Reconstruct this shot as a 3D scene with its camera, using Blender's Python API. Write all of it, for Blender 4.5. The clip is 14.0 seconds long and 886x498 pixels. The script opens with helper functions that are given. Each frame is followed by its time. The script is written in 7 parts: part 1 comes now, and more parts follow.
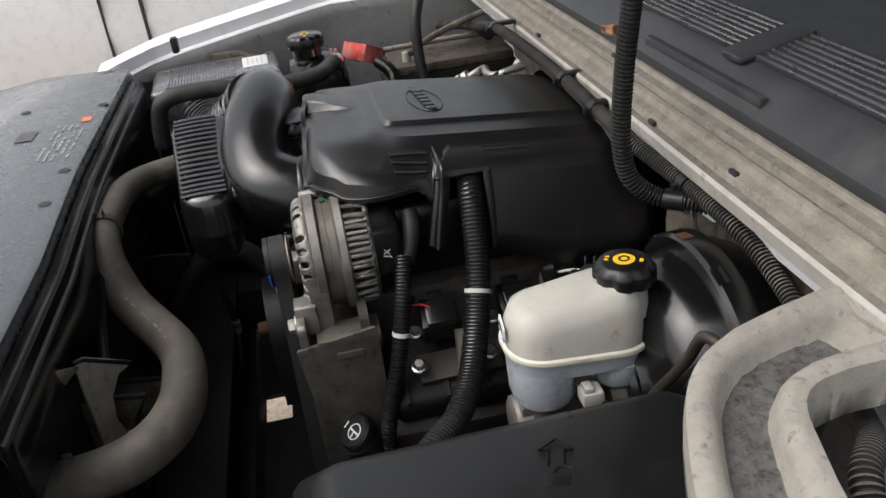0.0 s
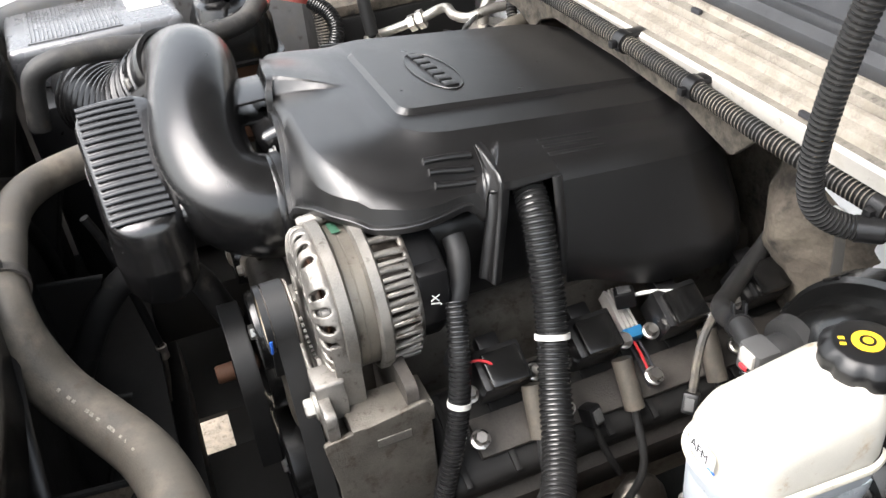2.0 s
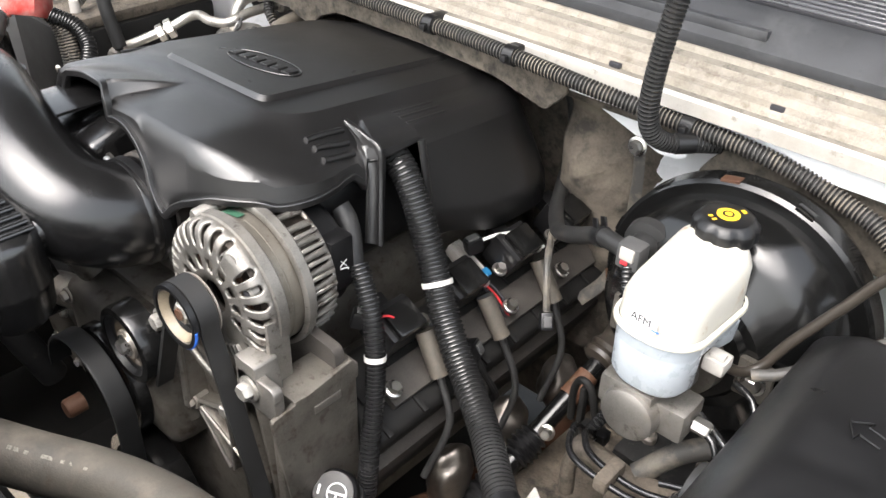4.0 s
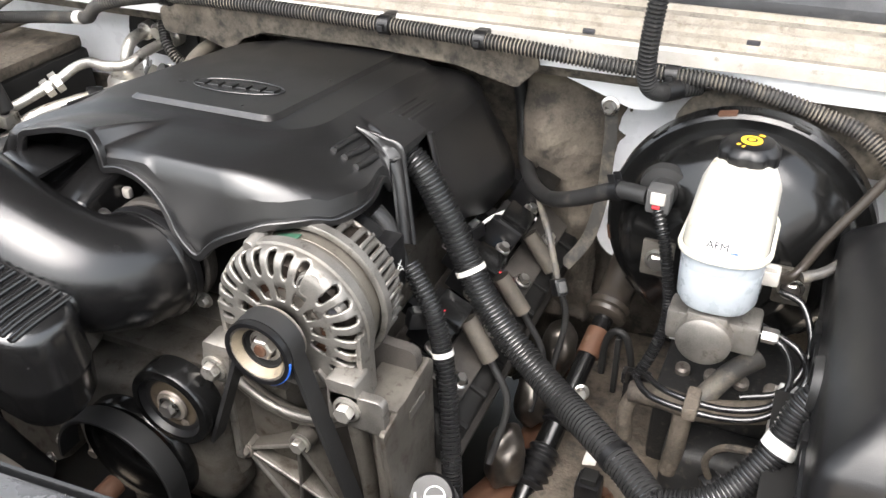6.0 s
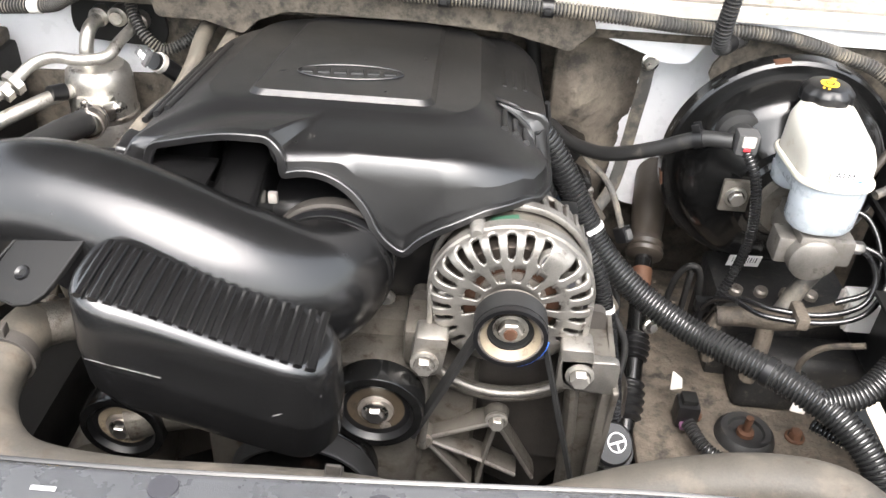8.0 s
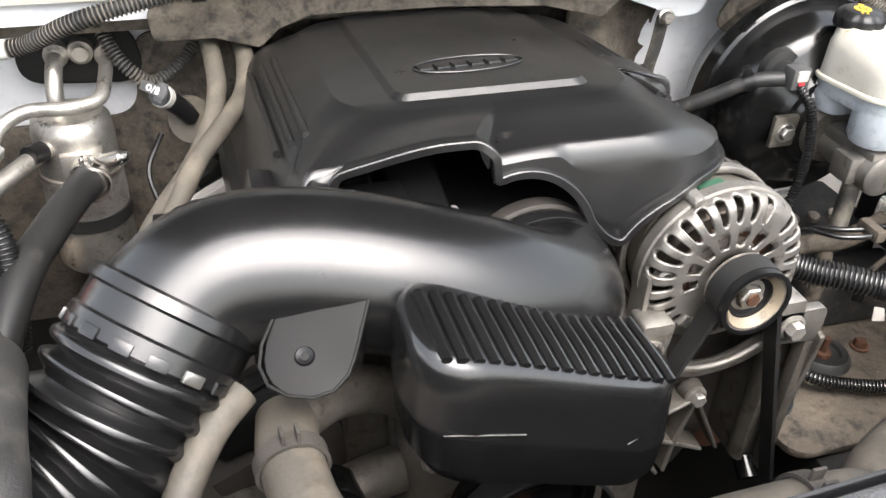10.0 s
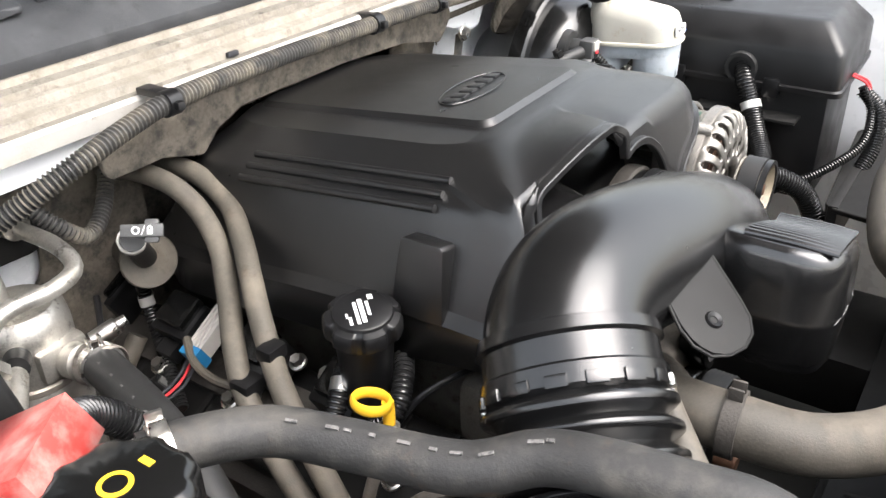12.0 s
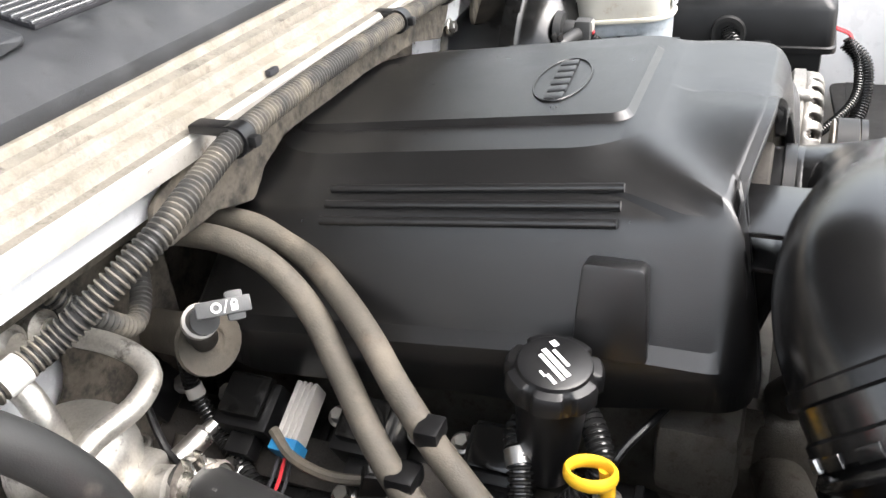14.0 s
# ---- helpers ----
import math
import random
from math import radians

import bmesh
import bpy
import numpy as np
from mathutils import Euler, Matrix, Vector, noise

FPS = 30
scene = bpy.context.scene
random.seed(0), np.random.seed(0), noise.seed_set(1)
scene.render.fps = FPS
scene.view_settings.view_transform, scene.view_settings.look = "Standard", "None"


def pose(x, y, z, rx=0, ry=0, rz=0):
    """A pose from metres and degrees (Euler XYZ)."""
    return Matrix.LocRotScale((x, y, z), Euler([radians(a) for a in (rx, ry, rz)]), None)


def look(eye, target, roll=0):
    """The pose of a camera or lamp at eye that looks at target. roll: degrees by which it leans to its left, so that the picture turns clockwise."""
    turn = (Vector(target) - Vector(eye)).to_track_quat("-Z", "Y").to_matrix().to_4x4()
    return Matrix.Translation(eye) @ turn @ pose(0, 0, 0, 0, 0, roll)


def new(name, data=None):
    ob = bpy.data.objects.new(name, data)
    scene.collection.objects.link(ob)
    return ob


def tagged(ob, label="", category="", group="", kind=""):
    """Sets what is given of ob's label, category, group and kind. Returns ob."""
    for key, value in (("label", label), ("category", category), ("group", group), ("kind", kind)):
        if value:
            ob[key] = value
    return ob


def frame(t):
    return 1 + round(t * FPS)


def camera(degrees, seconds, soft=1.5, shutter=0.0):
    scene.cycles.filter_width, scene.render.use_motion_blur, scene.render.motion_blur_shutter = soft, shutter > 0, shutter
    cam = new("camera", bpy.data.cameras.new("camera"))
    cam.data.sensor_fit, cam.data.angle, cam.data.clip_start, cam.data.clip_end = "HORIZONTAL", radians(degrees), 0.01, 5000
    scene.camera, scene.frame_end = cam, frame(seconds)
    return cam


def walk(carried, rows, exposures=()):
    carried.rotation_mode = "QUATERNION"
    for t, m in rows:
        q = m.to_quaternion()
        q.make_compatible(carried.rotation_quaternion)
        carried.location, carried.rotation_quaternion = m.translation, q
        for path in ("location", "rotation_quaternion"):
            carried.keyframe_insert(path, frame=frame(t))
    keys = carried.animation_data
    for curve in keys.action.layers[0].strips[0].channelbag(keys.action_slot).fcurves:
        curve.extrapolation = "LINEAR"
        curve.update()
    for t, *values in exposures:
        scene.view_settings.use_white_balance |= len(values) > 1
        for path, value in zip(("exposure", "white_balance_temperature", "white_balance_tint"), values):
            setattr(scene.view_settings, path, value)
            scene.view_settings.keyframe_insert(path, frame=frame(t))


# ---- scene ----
cam = camera(54.9, 14.0)
PATH = [
    (0, (1.204, -0.067, 1.458), (-0.552, 0.161, 0.528), -7.6),
    (0.5, (1.073, -0.221, 1.461), (-0.541, 0.375, 0.441), -4.6),
    (1, (0.988, -0.298, 1.464), (-0.483, 0.479, 0.354), -2.8),
    (1.5, (0.901, -0.279, 1.458), (-0.59, 0.374, 0.296), -3.0),
    (2, (0.83, -0.209, 1.455), (-0.71, 0.329, 0.299), -5.2),
    (2.5, (0.778, -0.214, 1.471), (-0.763, 0.443, 0.378), -3.0),
    (3, (0.788, -0.336, 1.456), (-0.665, 0.51, 0.373), 1.3),
    (3.5, (0.789, -0.459, 1.471), (-0.407, 0.681, 0.343), 2.1),
    (4, (0.77, -0.469, 1.453), (-0.322, 0.769, 0.324), 1.8),
    (4.2, (0.754, -0.451, 1.437), (-0.387, 0.735, 0.3), -0.6),
    (6.3, (0.52, -0.64, 1.424), (-0.14, 0.896, 0.325), -2.0),
    (6.5, (0.484, -0.604, 1.413), (-0.19, 0.886, 0.262), -3.6),
    (7, (0.397, -0.578, 1.418), (-0.251, 0.823, 0.146), -4.2),
    (7.5, (0.256, -0.649, 1.43), (-0.074, 0.892, 0.198), 1.4),
    (8, (0.122, -0.745, 1.447), (0.076, 0.879, 0.282), 3.6),
    (8.5, (0.025, -0.739, 1.436), (0.133, 0.905, 0.303), 3.5),
    (9, (-0.073, -0.68, 1.428), (0.106, 0.946, 0.277), 3.1),
    (9.2, (-0.119, -0.673, 1.424), (0.097, 0.935, 0.254), 3.0),
    (11.3, (-0.518, -0.479, 1.332), (0.655, 0.764, 0.293), 1.7),
    (11.5, (-0.576, -0.446, 1.338), (0.676, 0.715, 0.297), 1.5),
    (12, (-0.711, -0.355, 1.354), (0.712, 0.642, 0.363), -1.8),
    (12.5, (-0.731, -0.282, 1.351), (0.812, 0.604, 0.437), -1.3),
    (13, (-0.705, -0.203, 1.351), (0.835, 0.649, 0.401), -4.5),
    (13.5, (-0.705, -0.096, 1.329), (0.868, 0.612, 0.316), -5.0),
    (14, (-0.708, -0.085, 1.316), (0.881, 0.607, 0.318), -4.8),
]
EXPOSURES = [(0.0, 0.28), (0.5, 1.12), (1.0, 1.38), (2.0, 1.94), (3.5, 2.02), (4.2, 1.86), (6.3, 2.04), (7.0, 2.28), (7.5, 2.32), (9.2, 2.06), (11.3, 1.88), (12.0, 1.98), (13.0, 1.94), (14.0, 2.12)]
walk(cam, [(t, look(eye, target, roll)) for t, eye, target, roll in PATH], EXPOSURES)

# ---- light ----
world = bpy.data.worlds.new("daylight")
scene.world = world
world.use_nodes = True
wn = world.node_tree
sky = wn.nodes.new("ShaderNodeTexSky")
sky.sky_type = 'NISHITA'
sky.sun_disc = False
sky.sun_elevation = radians(60)
sky.sun_rotation = radians(174)
sky.air_density, sky.dust_density, sky.ozone_density = 1.6, 5.0, 1.0
soften = wn.nodes.new("ShaderNodeHueSaturation")
soften.inputs["Saturation"].default_value = 0.35
wn.links.new(sky.outputs[0], soften.inputs["Color"])
wn.links.new(soften.outputs[0], wn.nodes["Background"].inputs["Color"])
wn.nodes["Background"].inputs["Strength"].default_value = 0.15
sun_data = bpy.data.lights.new("sun", 'SUN')
sun_data.energy, sun_data.angle, sun_data.color = 1.2, radians(60), (1.0, 0.945, 0.945)
sun = new("sun", sun_data)
sun.matrix_world = look((0.10, -1.00, 2.80), (0, 0, 1))

# ---- materials ----
def hexmix(nt, fac, a, b):
    n = nt.nodes.new("ShaderNodeMix")
    n.data_type = 'RGBA'
    n.clamp_factor = True
    for sock, v in ((n.inputs[0], fac), (n.inputs[6], a), (n.inputs[7], b)):
        if isinstance(v, (tuple, list)):
            sock.default_value = (*v[:3], 1)
        elif isinstance(v, (int, float)):
            sock.default_value = v
        else:
            nt.links.new(v, sock)
    return n.outputs[2]


def ramp(nt, src, lo, hi):
    n = nt.nodes.new("ShaderNodeMapRange")
    n.inputs[1].default_value, n.inputs[2].default_value = lo, hi
    nt.links.new(src, n.inputs[0])
    return n.outputs[0]


def noise_tex(nt, coord, scale, detail=4, rough=0.6):
    n = nt.nodes.new("ShaderNodeTexNoise")
    n.inputs["Scale"].default_value = scale
    n.inputs["Detail"].default_value = detail
    n.inputs["Roughness"].default_value = rough
    nt.links.new(coord, n.inputs["Vector"])
    return n.outputs[0]


def mat(name, col, rough=0.5, metal=0.0, var=0.25, dust=0.0, dustcol=(0.30, 0.26, 0.20), grain=900, bump=0.15,
        coat=0.0, blot=28, rvar=0.12, stain=0.0, staincol=(0.05, 0.035, 0.025), trans=0.0, sheen=0.5, lump=0.0, lumpscale=30):
    """A worn surface: base colour with broad and fine variation, dust lying on it, stains, and a fine relief."""
    m = bpy.data.materials.new(name)
    m.use_nodes = True
    nt = m.node_tree
    b = nt.nodes["Principled BSDF"]
    co = nt.nodes.new("ShaderNodeTexCoord").outputs["Object"]
    broad, fine = noise_tex(nt, co, blot, 5), noise_tex(nt, co, grain, 3)
    dark = tuple(c * (1 - var) for c in col)
    light = tuple(min(1, c * (1 + var)) for c in col)
    c = hexmix(nt, ramp(nt, broad, 0.3, 0.7), dark, light)
    c = hexmix(nt, ramp(nt, fine, 0.35, 0.65), c, hexmix(nt, 0.5, c, light))
    r = ramp(nt, broad, 0.2, 0.8)
    rr = nt.nodes.new("ShaderNodeMapRange")
    rr.inputs[3].default_value, rr.inputs[4].default_value = max(0.03, rough - rvar), min(1, rough + rvar)
    nt.links.new(r, rr.inputs[0])
    rsock = rr.outputs[0]
    if stain:
        s = ramp(nt, noise_tex(nt, co, blot * 1.7, 8, 0.7), 0.62 - 0.25 * stain, 0.75 - 0.2 * stain)
        c = hexmix(nt, s, c, staincol)
    if dust:
        d = ramp(nt, noise_tex(nt, co, blot * 0.8, 7, 0.65), 0.72 - 0.5 * dust, 1.0 - 0.42 * dust)
        c = hexmix(nt, d, c, dustcol)
        mx = nt.nodes.new("ShaderNodeMix")
        nt.links.new(d, mx.inputs[0])
        nt.links.new(rsock, mx.inputs[2])
        mx.inputs[3].default_value = 0.85
        rsock = mx.outputs[0]
    nt.links.new(c, b.inputs["Base Color"])
    nt.links.new(rsock, b.inputs["Roughness"])
    b.inputs["Metallic"].default_value = metal
    b.inputs["Specular IOR Level"].default_value = sheen
    b.inputs["Coat Weight"].default_value = coat
    b.inputs["Coat Roughness"].default_value = 0.08
    if trans:
        b.inputs["Subsurface Weight"].default_value = trans
        b.inputs["Subsurface Radius"].default_value = (0.01, 0.01, 0.01)
    bp = nt.nodes.new("ShaderNodeBump")
    bp.inputs["Strength"].default_value = bump
    bp.inputs["Distance"].default_value = 0.0006
    nt.links.new(fine, bp.inputs["Height"])
    if lump:
        big = nt.nodes.new("ShaderNodeBump")
        big.inputs["Strength"].default_value = 0.8
        big.inputs["Distance"].default_value = lump
        nt.links.new(noise_tex(nt, co, lumpscale, 3, 0.55), big.inputs["Height"])
        nt.links.new(big.outputs[0], bp.inputs["Normal"])
    nt.links.new(bp.outputs[0], b.inputs["Normal"])
    return m


M = dict(
    cover=mat("grained_black_plastic", (0.0075, 0.0073, 0.0075), 0.31, var=0.2, grain=1500, bump=0.3, dust=0.06, dustcol=(0.12, 0.11, 0.095), rvar=0.05, sheen=0.9),
    duct=mat("satin_black_plastic", (0.0065, 0.0064, 0.0066), 0.24, var=0.2, grain=700, bump=0.06, rvar=0.05, dust=0.04, dustcol=(0.15, 0.135, 0.115), sheen=0.75),
    resin=mat("gloss_moulded_black_plastic", (0.0070, 0.0069, 0.0071), 0.23, var=0.2, grain=700, bump=0.06, rvar=0.05, dust=0.05, dustcol=(0.15, 0.135, 0.115), sheen=1.0),
    black=mat("black_plastic", (0.006, 0.006, 0.0065), 0.36, var=0.3, dust=0.1, dustcol=(0.08, 0.07, 0.06)),
    dullblack=mat("dusty_black", (0.008, 0.0078, 0.0075), 0.65, var=0.4, dust=0.2, dustcol=(0.035, 0.029, 0.024), sheen=0.3),
    cable=mat("split_loom_plastic", (0.009, 0.009, 0.0095), 0.22, sheen=0.8, var=0.25, dust=0.09, dustcol=(0.10, 0.09, 0.075)),
    # shade between loom ridges, painted as a near-black colour
    groove=mat("groove_shade_black", (0.008, 0.008, 0.008), 0.7, var=0.3),
    cabledust=mat("dusty_split_loom", (0.05, 0.048, 0.045), 0.55, var=0.3, dust=0.55, dustcol=(0.3, 0.26, 0.2)),
    hose=mat("dusty_rubber", (0.062, 0.055, 0.045), 0.62, var=0.3, dust=0.45, dustcol=(0.165, 0.14, 0.11), stain=0.2, grain=500, bump=0.4),
    tanhose=mat("grey_braided_rubber", (0.075, 0.066, 0.053), 0.7, var=0.25, dust=0.5, dustcol=(0.165, 0.14, 0.108), stain=0.15, grain=600, bump=0.6),
    bootbrown=mat("brown_black_boot_rubber", (0.030, 0.025, 0.020), 0.38, var=0.35, dust=0.3, dustcol=(0.10, 0.085, 0.065)),
    rubber=mat("black_rubber", (0.016, 0.016, 0.016), 0.5, var=0.3, dust=0.25, dustcol=(0.15, 0.13, 0.11)),
    coolrub=mat("dusty_black_coolant_rubber", (0.022, 0.0215, 0.021), 0.6, var=0.3, dust=0.42, dustcol=(0.10, 0.092, 0.08), stain=0.15, grain=350, bump=0.7),
    belt=mat("belt_rubber", (0.012, 0.012, 0.012), 0.55, var=0.2, bump=0.1),
    alu=mat("cast_aluminium", (0.245, 0.232, 0.213), 0.48, metal=0.8, var=0.3, dust=0.28, dustcol=(0.25, 0.21, 0.17), grain=700, bump=0.7, stain=0.15),
    alud=mat("dirty_cast_aluminium", (0.125, 0.115, 0.10), 0.5, metal=0.6, var=0.4, dust=0.4, dustcol=(0.07, 0.058, 0.046), stain=0.3, grain=600, bump=0.8),
    steel=mat("zinc_plated_steel", (0.62, 0.6, 0.57), 0.3, metal=1.0, var=0.2, dust=0.15, bump=0.2),
    stator=mat("bare_laminated_steel", (0.17, 0.155, 0.13), 0.42, metal=0.6, var=0.25, dust=0.3, dustcol=(0.2, 0.17, 0.13), stain=0.2),
    dirtsteel=mat("dull_steel", (0.3, 0.27, 0.24), 0.5, metal=0.7, var=0.35, dust=0.4, dustcol=(0.2, 0.16, 0.12), stain=0.3),
    dirtdark=mat("dark_dirty_casting", (0.05, 0.045, 0.04), 0.7, metal=0.3, var=0.5, dust=0.3, dustcol=(0.05, 0.042, 0.034), bump=0.8, grain=500),
    copper=mat("dark_winding", (0.06, 0.05, 0.042), 0.4, metal=0.7, var=0.6, blot=160),
    pipe=mat("dull_aluminium_pipe", (0.50, 0.48, 0.44), 0.40, metal=0.85, var=0.3, dust=0.4, dustcol=(0.27, 0.235, 0.185), stain=0.25, bump=0.5, grain=500),
    white=mat("white_body_paint", (0.80, 0.81, 0.83), 0.3, var=0.04, bump=0.02, coat=0.3, dust=0.1, dustcol=(0.5, 0.46, 0.4)),
    whitedust=mat("dusty_white_paint", (0.46, 0.44, 0.405), 0.55, var=0.12, bump=0.2, dust=0.5, dustcol=(0.36, 0.32, 0.26), stain=0.12, staincol=(0.2, 0.17, 0.13)),
    ledge=mat("dust_covered_ledge", (0.255, 0.23, 0.195), 0.75, var=0.35, bump=0.6, dust=0.55, dustcol=(0.20, 0.176, 0.138), stain=0.35, staincol=(0.17, 0.145, 0.115), grain=450, blot=34),
    ledgedirt=mat("settled_ledge_dirt", (0.17, 0.155, 0.13), 0.85, var=0.35, bump=0.6, dust=0.4, dustcol=(0.24, 0.215, 0.175), stain=0.3, staincol=(0.07, 0.06, 0.05), grain=450, blot=40),
    felt=mat("dirty_sound_pad", (0.085, 0.073, 0.058), 0.85, var=0.55, bump=1.0, dust=0.42, dustcol=(0.17, 0.145, 0.11), grain=250, stain=0.62, staincol=(0.03, 0.026, 0.022), lump=0.012, lumpscale=22),
    blanket=mat("dust_streaked_blanket", (0.075, 0.063, 0.050), 0.9, var=0.6, bump=1.0, dust=0.45, dustcol=(0.19, 0.165, 0.125), grain=300, blot=18, stain=0.45, staincol=(0.035, 0.030, 0.025), lump=0.008, lumpscale=35),
    booster=mat("gloss_black_paint", (0.005, 0.005, 0.005), 0.2, var=0.2, bump=0.05, coat=0.15, rvar=0.06, dust=0.06, dustcol=(0.06, 0.05, 0.042)),
    tank=mat("milky_reservoir_plastic", (0.48, 0.465, 0.415), 0.36, var=0.10, trans=0.4, bump=0.08, dust=0.26, dustcol=(0.50, 0.41, 0.29), stain=0.14, staincol=(0.34, 0.25, 0.16)),
    fluid=mat("bluish_reservoir_plastic", (0.44, 0.48, 0.515), 0.30, var=0.12, trans=0.4, bump=0.05, dust=0.25, dustcol=(0.5, 0.45, 0.4), blot=60),
    band=mat("cream_seam_plastic", (0.68, 0.65, 0.55), 0.45, var=0.1, dust=0.25, dustcol=(0.4, 0.34, 0.26)),
    yellow=mat("yellow_plastic", (0.90, 0.52, 0.03), 0.35, var=0.06, bump=0.05),
    red=mat("dusty_red_plastic", (0.58, 0.06, 0.05), 0.55, var=0.12, blot=30, dust=0.62, dustcol=(0.60, 0.42, 0.37)),
    redwire=mat("red_wire", (0.6, 0.04, 0.05), 0.45, var=0.1),
    blue=mat("blue_connector", (0.02, 0.17, 0.36), 0.4, var=0.1),
    bluemark=mat("blue_paint_mark", (0.03, 0.12, 0.5), 0.4, var=0.3),
    greymark=mat("grey_connector", (0.42, 0.40, 0.37), 0.5, var=0.15, dust=0.2),
    tagm=mat("grey_lock_plastic", (0.07, 0.07, 0.07), 0.45, var=0.15),
    print_white=mat("white_print", (0.75, 0.75, 0.74), 0.6, var=0.05),
    print_grey=mat("faded_grey_print", (0.36, 0.36, 0.36), 0.6, var=0.2),
    print_faint=mat("worn_pale_print", (0.13, 0.125, 0.12), 0.7, var=0.3, stain=0.5, staincol=(0.03, 0.03, 0.03), blot=200),
    hoseprint=mat("worn_hose_print", (0.22, 0.20, 0.17), 0.8, var=0.3, stain=0.5, staincol=(0.09, 0.08, 0.065), blot=180),
    print_dark=mat("dark_print", (0.03, 0.03, 0.035), 0.6, var=0.1),
    tape=mat("white_cloth_tape", (0.55, 0.54, 0.51), 0.7, var=0.08, dust=0.12),
    rust=mat("rusty_steel", (0.075, 0.034, 0.018), 0.7, metal=0.2, var=0.35, dust=0.25),
    tan=mat("tan_pulley_face", (0.21, 0.175, 0.125), 0.5, var=0.35, stain=0.25, blot=30, staincol=(0.07, 0.05, 0.035)),
    idlerface=mat("brown_dusted_dish", (0.055, 0.043, 0.03), 0.38, var=0.5, stain=0.3, blot=22, staincol=(0.008, 0.008, 0.008), dust=0.35, dustcol=(0.16, 0.125, 0.085)),
    greenmark=mat("green_paint_mark", (0.03, 0.09, 0.055), 0.5, var=0.3),
    dirt=mat("dirty_frame_metal", (0.075, 0.062, 0.048), 0.8, var=0.5, dust=0.4, dustcol=(0.17, 0.14, 0.105), lump=0.008, lumpscale=40, bump=0.9, grain=350, stain=0.5, staincol=(0.022, 0.018, 0.015), blot=22),
    brace=mat("dust_caked_steel", (0.30, 0.28, 0.245), 0.85, var=0.2, dust=0.45, dustcol=(0.37, 0.345, 0.30), bump=0.8, grain=300, stain=0.22, staincol=(0.13, 0.122, 0.112), blot=55),
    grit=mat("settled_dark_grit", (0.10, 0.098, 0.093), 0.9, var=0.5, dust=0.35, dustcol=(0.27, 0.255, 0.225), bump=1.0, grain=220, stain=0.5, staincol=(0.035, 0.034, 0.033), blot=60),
    cowl=mat("grey_cowl_plastic", (0.040, 0.042, 0.046), 0.5, var=0.25, dust=0.42, dustcol=(0.095, 0.097, 0.10), blot=24, stain=0.15, staincol=(0.02, 0.021, 0.024), grain=1200, bump=0.5),
    shroud=mat("grey_black_shroud_plastic", (0.080, 0.082, 0.087), 0.28, var=0.15, sheen=1.0, coat=0.5, dust=0.04, dustcol=(0.2, 0.19, 0.18), grain=1200, bump=0.4),
    foil=mat("crumpled_heat_shield", (0.22, 0.20, 0.18), 0.42, metal=1.0, var=0.25, dust=0.3, dustcol=(0.25, 0.2, 0.15), bump=1.0, grain=120),
    gravel=mat("dry_gravel", (0.47, 0.40, 0.32), 0.95, var=0.4, bump=1.0, grain=150, blot=40, stain=0.3, staincol=(0.12, 0.09, 0.06)),
    lidblack=mat("satin_black_lid", (0.006, 0.006, 0.0065), 0.36, var=0.3, dust=0.12, dustcol=(0.03, 0.028, 0.025), grain=1400, bump=0.3, sheen=0.5),
    # body white darkened to grey: dust, and the wing's shade put into the colour
    shadedwing=mat("shaded_dusty_wing_paint", (0.16, 0.16, 0.16), 0.5, var=0.2, dust=0.4, dustcol=(0.2, 0.18, 0.15), stain=0.15),
    label=mat("pale_sticker", (0.62, 0.62, 0.60), 0.5, var=0.08),
    orange=mat("orange_sticker", (0.75, 0.22, 0.10), 0.5, var=0.1),
    gritblack=mat("grit_specked_black_plastic", (0.012, 0.012, 0.012), 0.6, var=0.4, dust=0.34, dustcol=(0.13, 0.115, 0.095), blot=120, grain=420, bump=0.8),
    glass=mat("dark_window_glass", (0.02, 0.03, 0.032), 0.06, var=0.1, bump=0.0, rvar=0.02),
    leaf=mat("dry_leaf", (0.32, 0.17, 0.09), 0.7, var=0.3),
)

# ---- building helpers ----
from mathutils import bvhtree

BASE = {}


def thing(name, label, category, at=(0, 0, 0), group="", kind=""):
    ob = new(name)
    ob.location = at
    ob.empty_display_size = 0.05
    BASE[ob.name] = Vector(at)
    return tagged(ob, label, category, group, kind)


def part(name, bm, material, parent=None, label="", sharp=38, solid=0.0, offset=-1):
    """Links a bmesh, drawn in world metres, as one mesh object under a thing or a part."""
    base = BASE[parent.name] if parent else Vector((0, 0, 0))
    bmesh.ops.translate(bm, verts=bm.verts, vec=-base)
    bmesh.ops.recalc_face_normals(bm, faces=bm.faces)
    lim = radians(sharp)
    for e in bm.edges:
        if len(e.link_faces) == 2:
            e.smooth = e.calc_face_angle(0) < lim
    for f in bm.faces:
        f.smooth = True
    me = bpy.data.meshes.new(name)
    bm.to_mesh(me)
    bm.free()
    me.materials.append(material)
    ob = new(name, me)
    if parent:
        ob.parent = parent
        BASE[ob.name] = base
    if label:
        ob["label"] = label
    if solid:
        md = ob.modifiers.new("thickness", 'SOLIDIFY')
        md.thickness, md.offset = solid, offset
    return ob


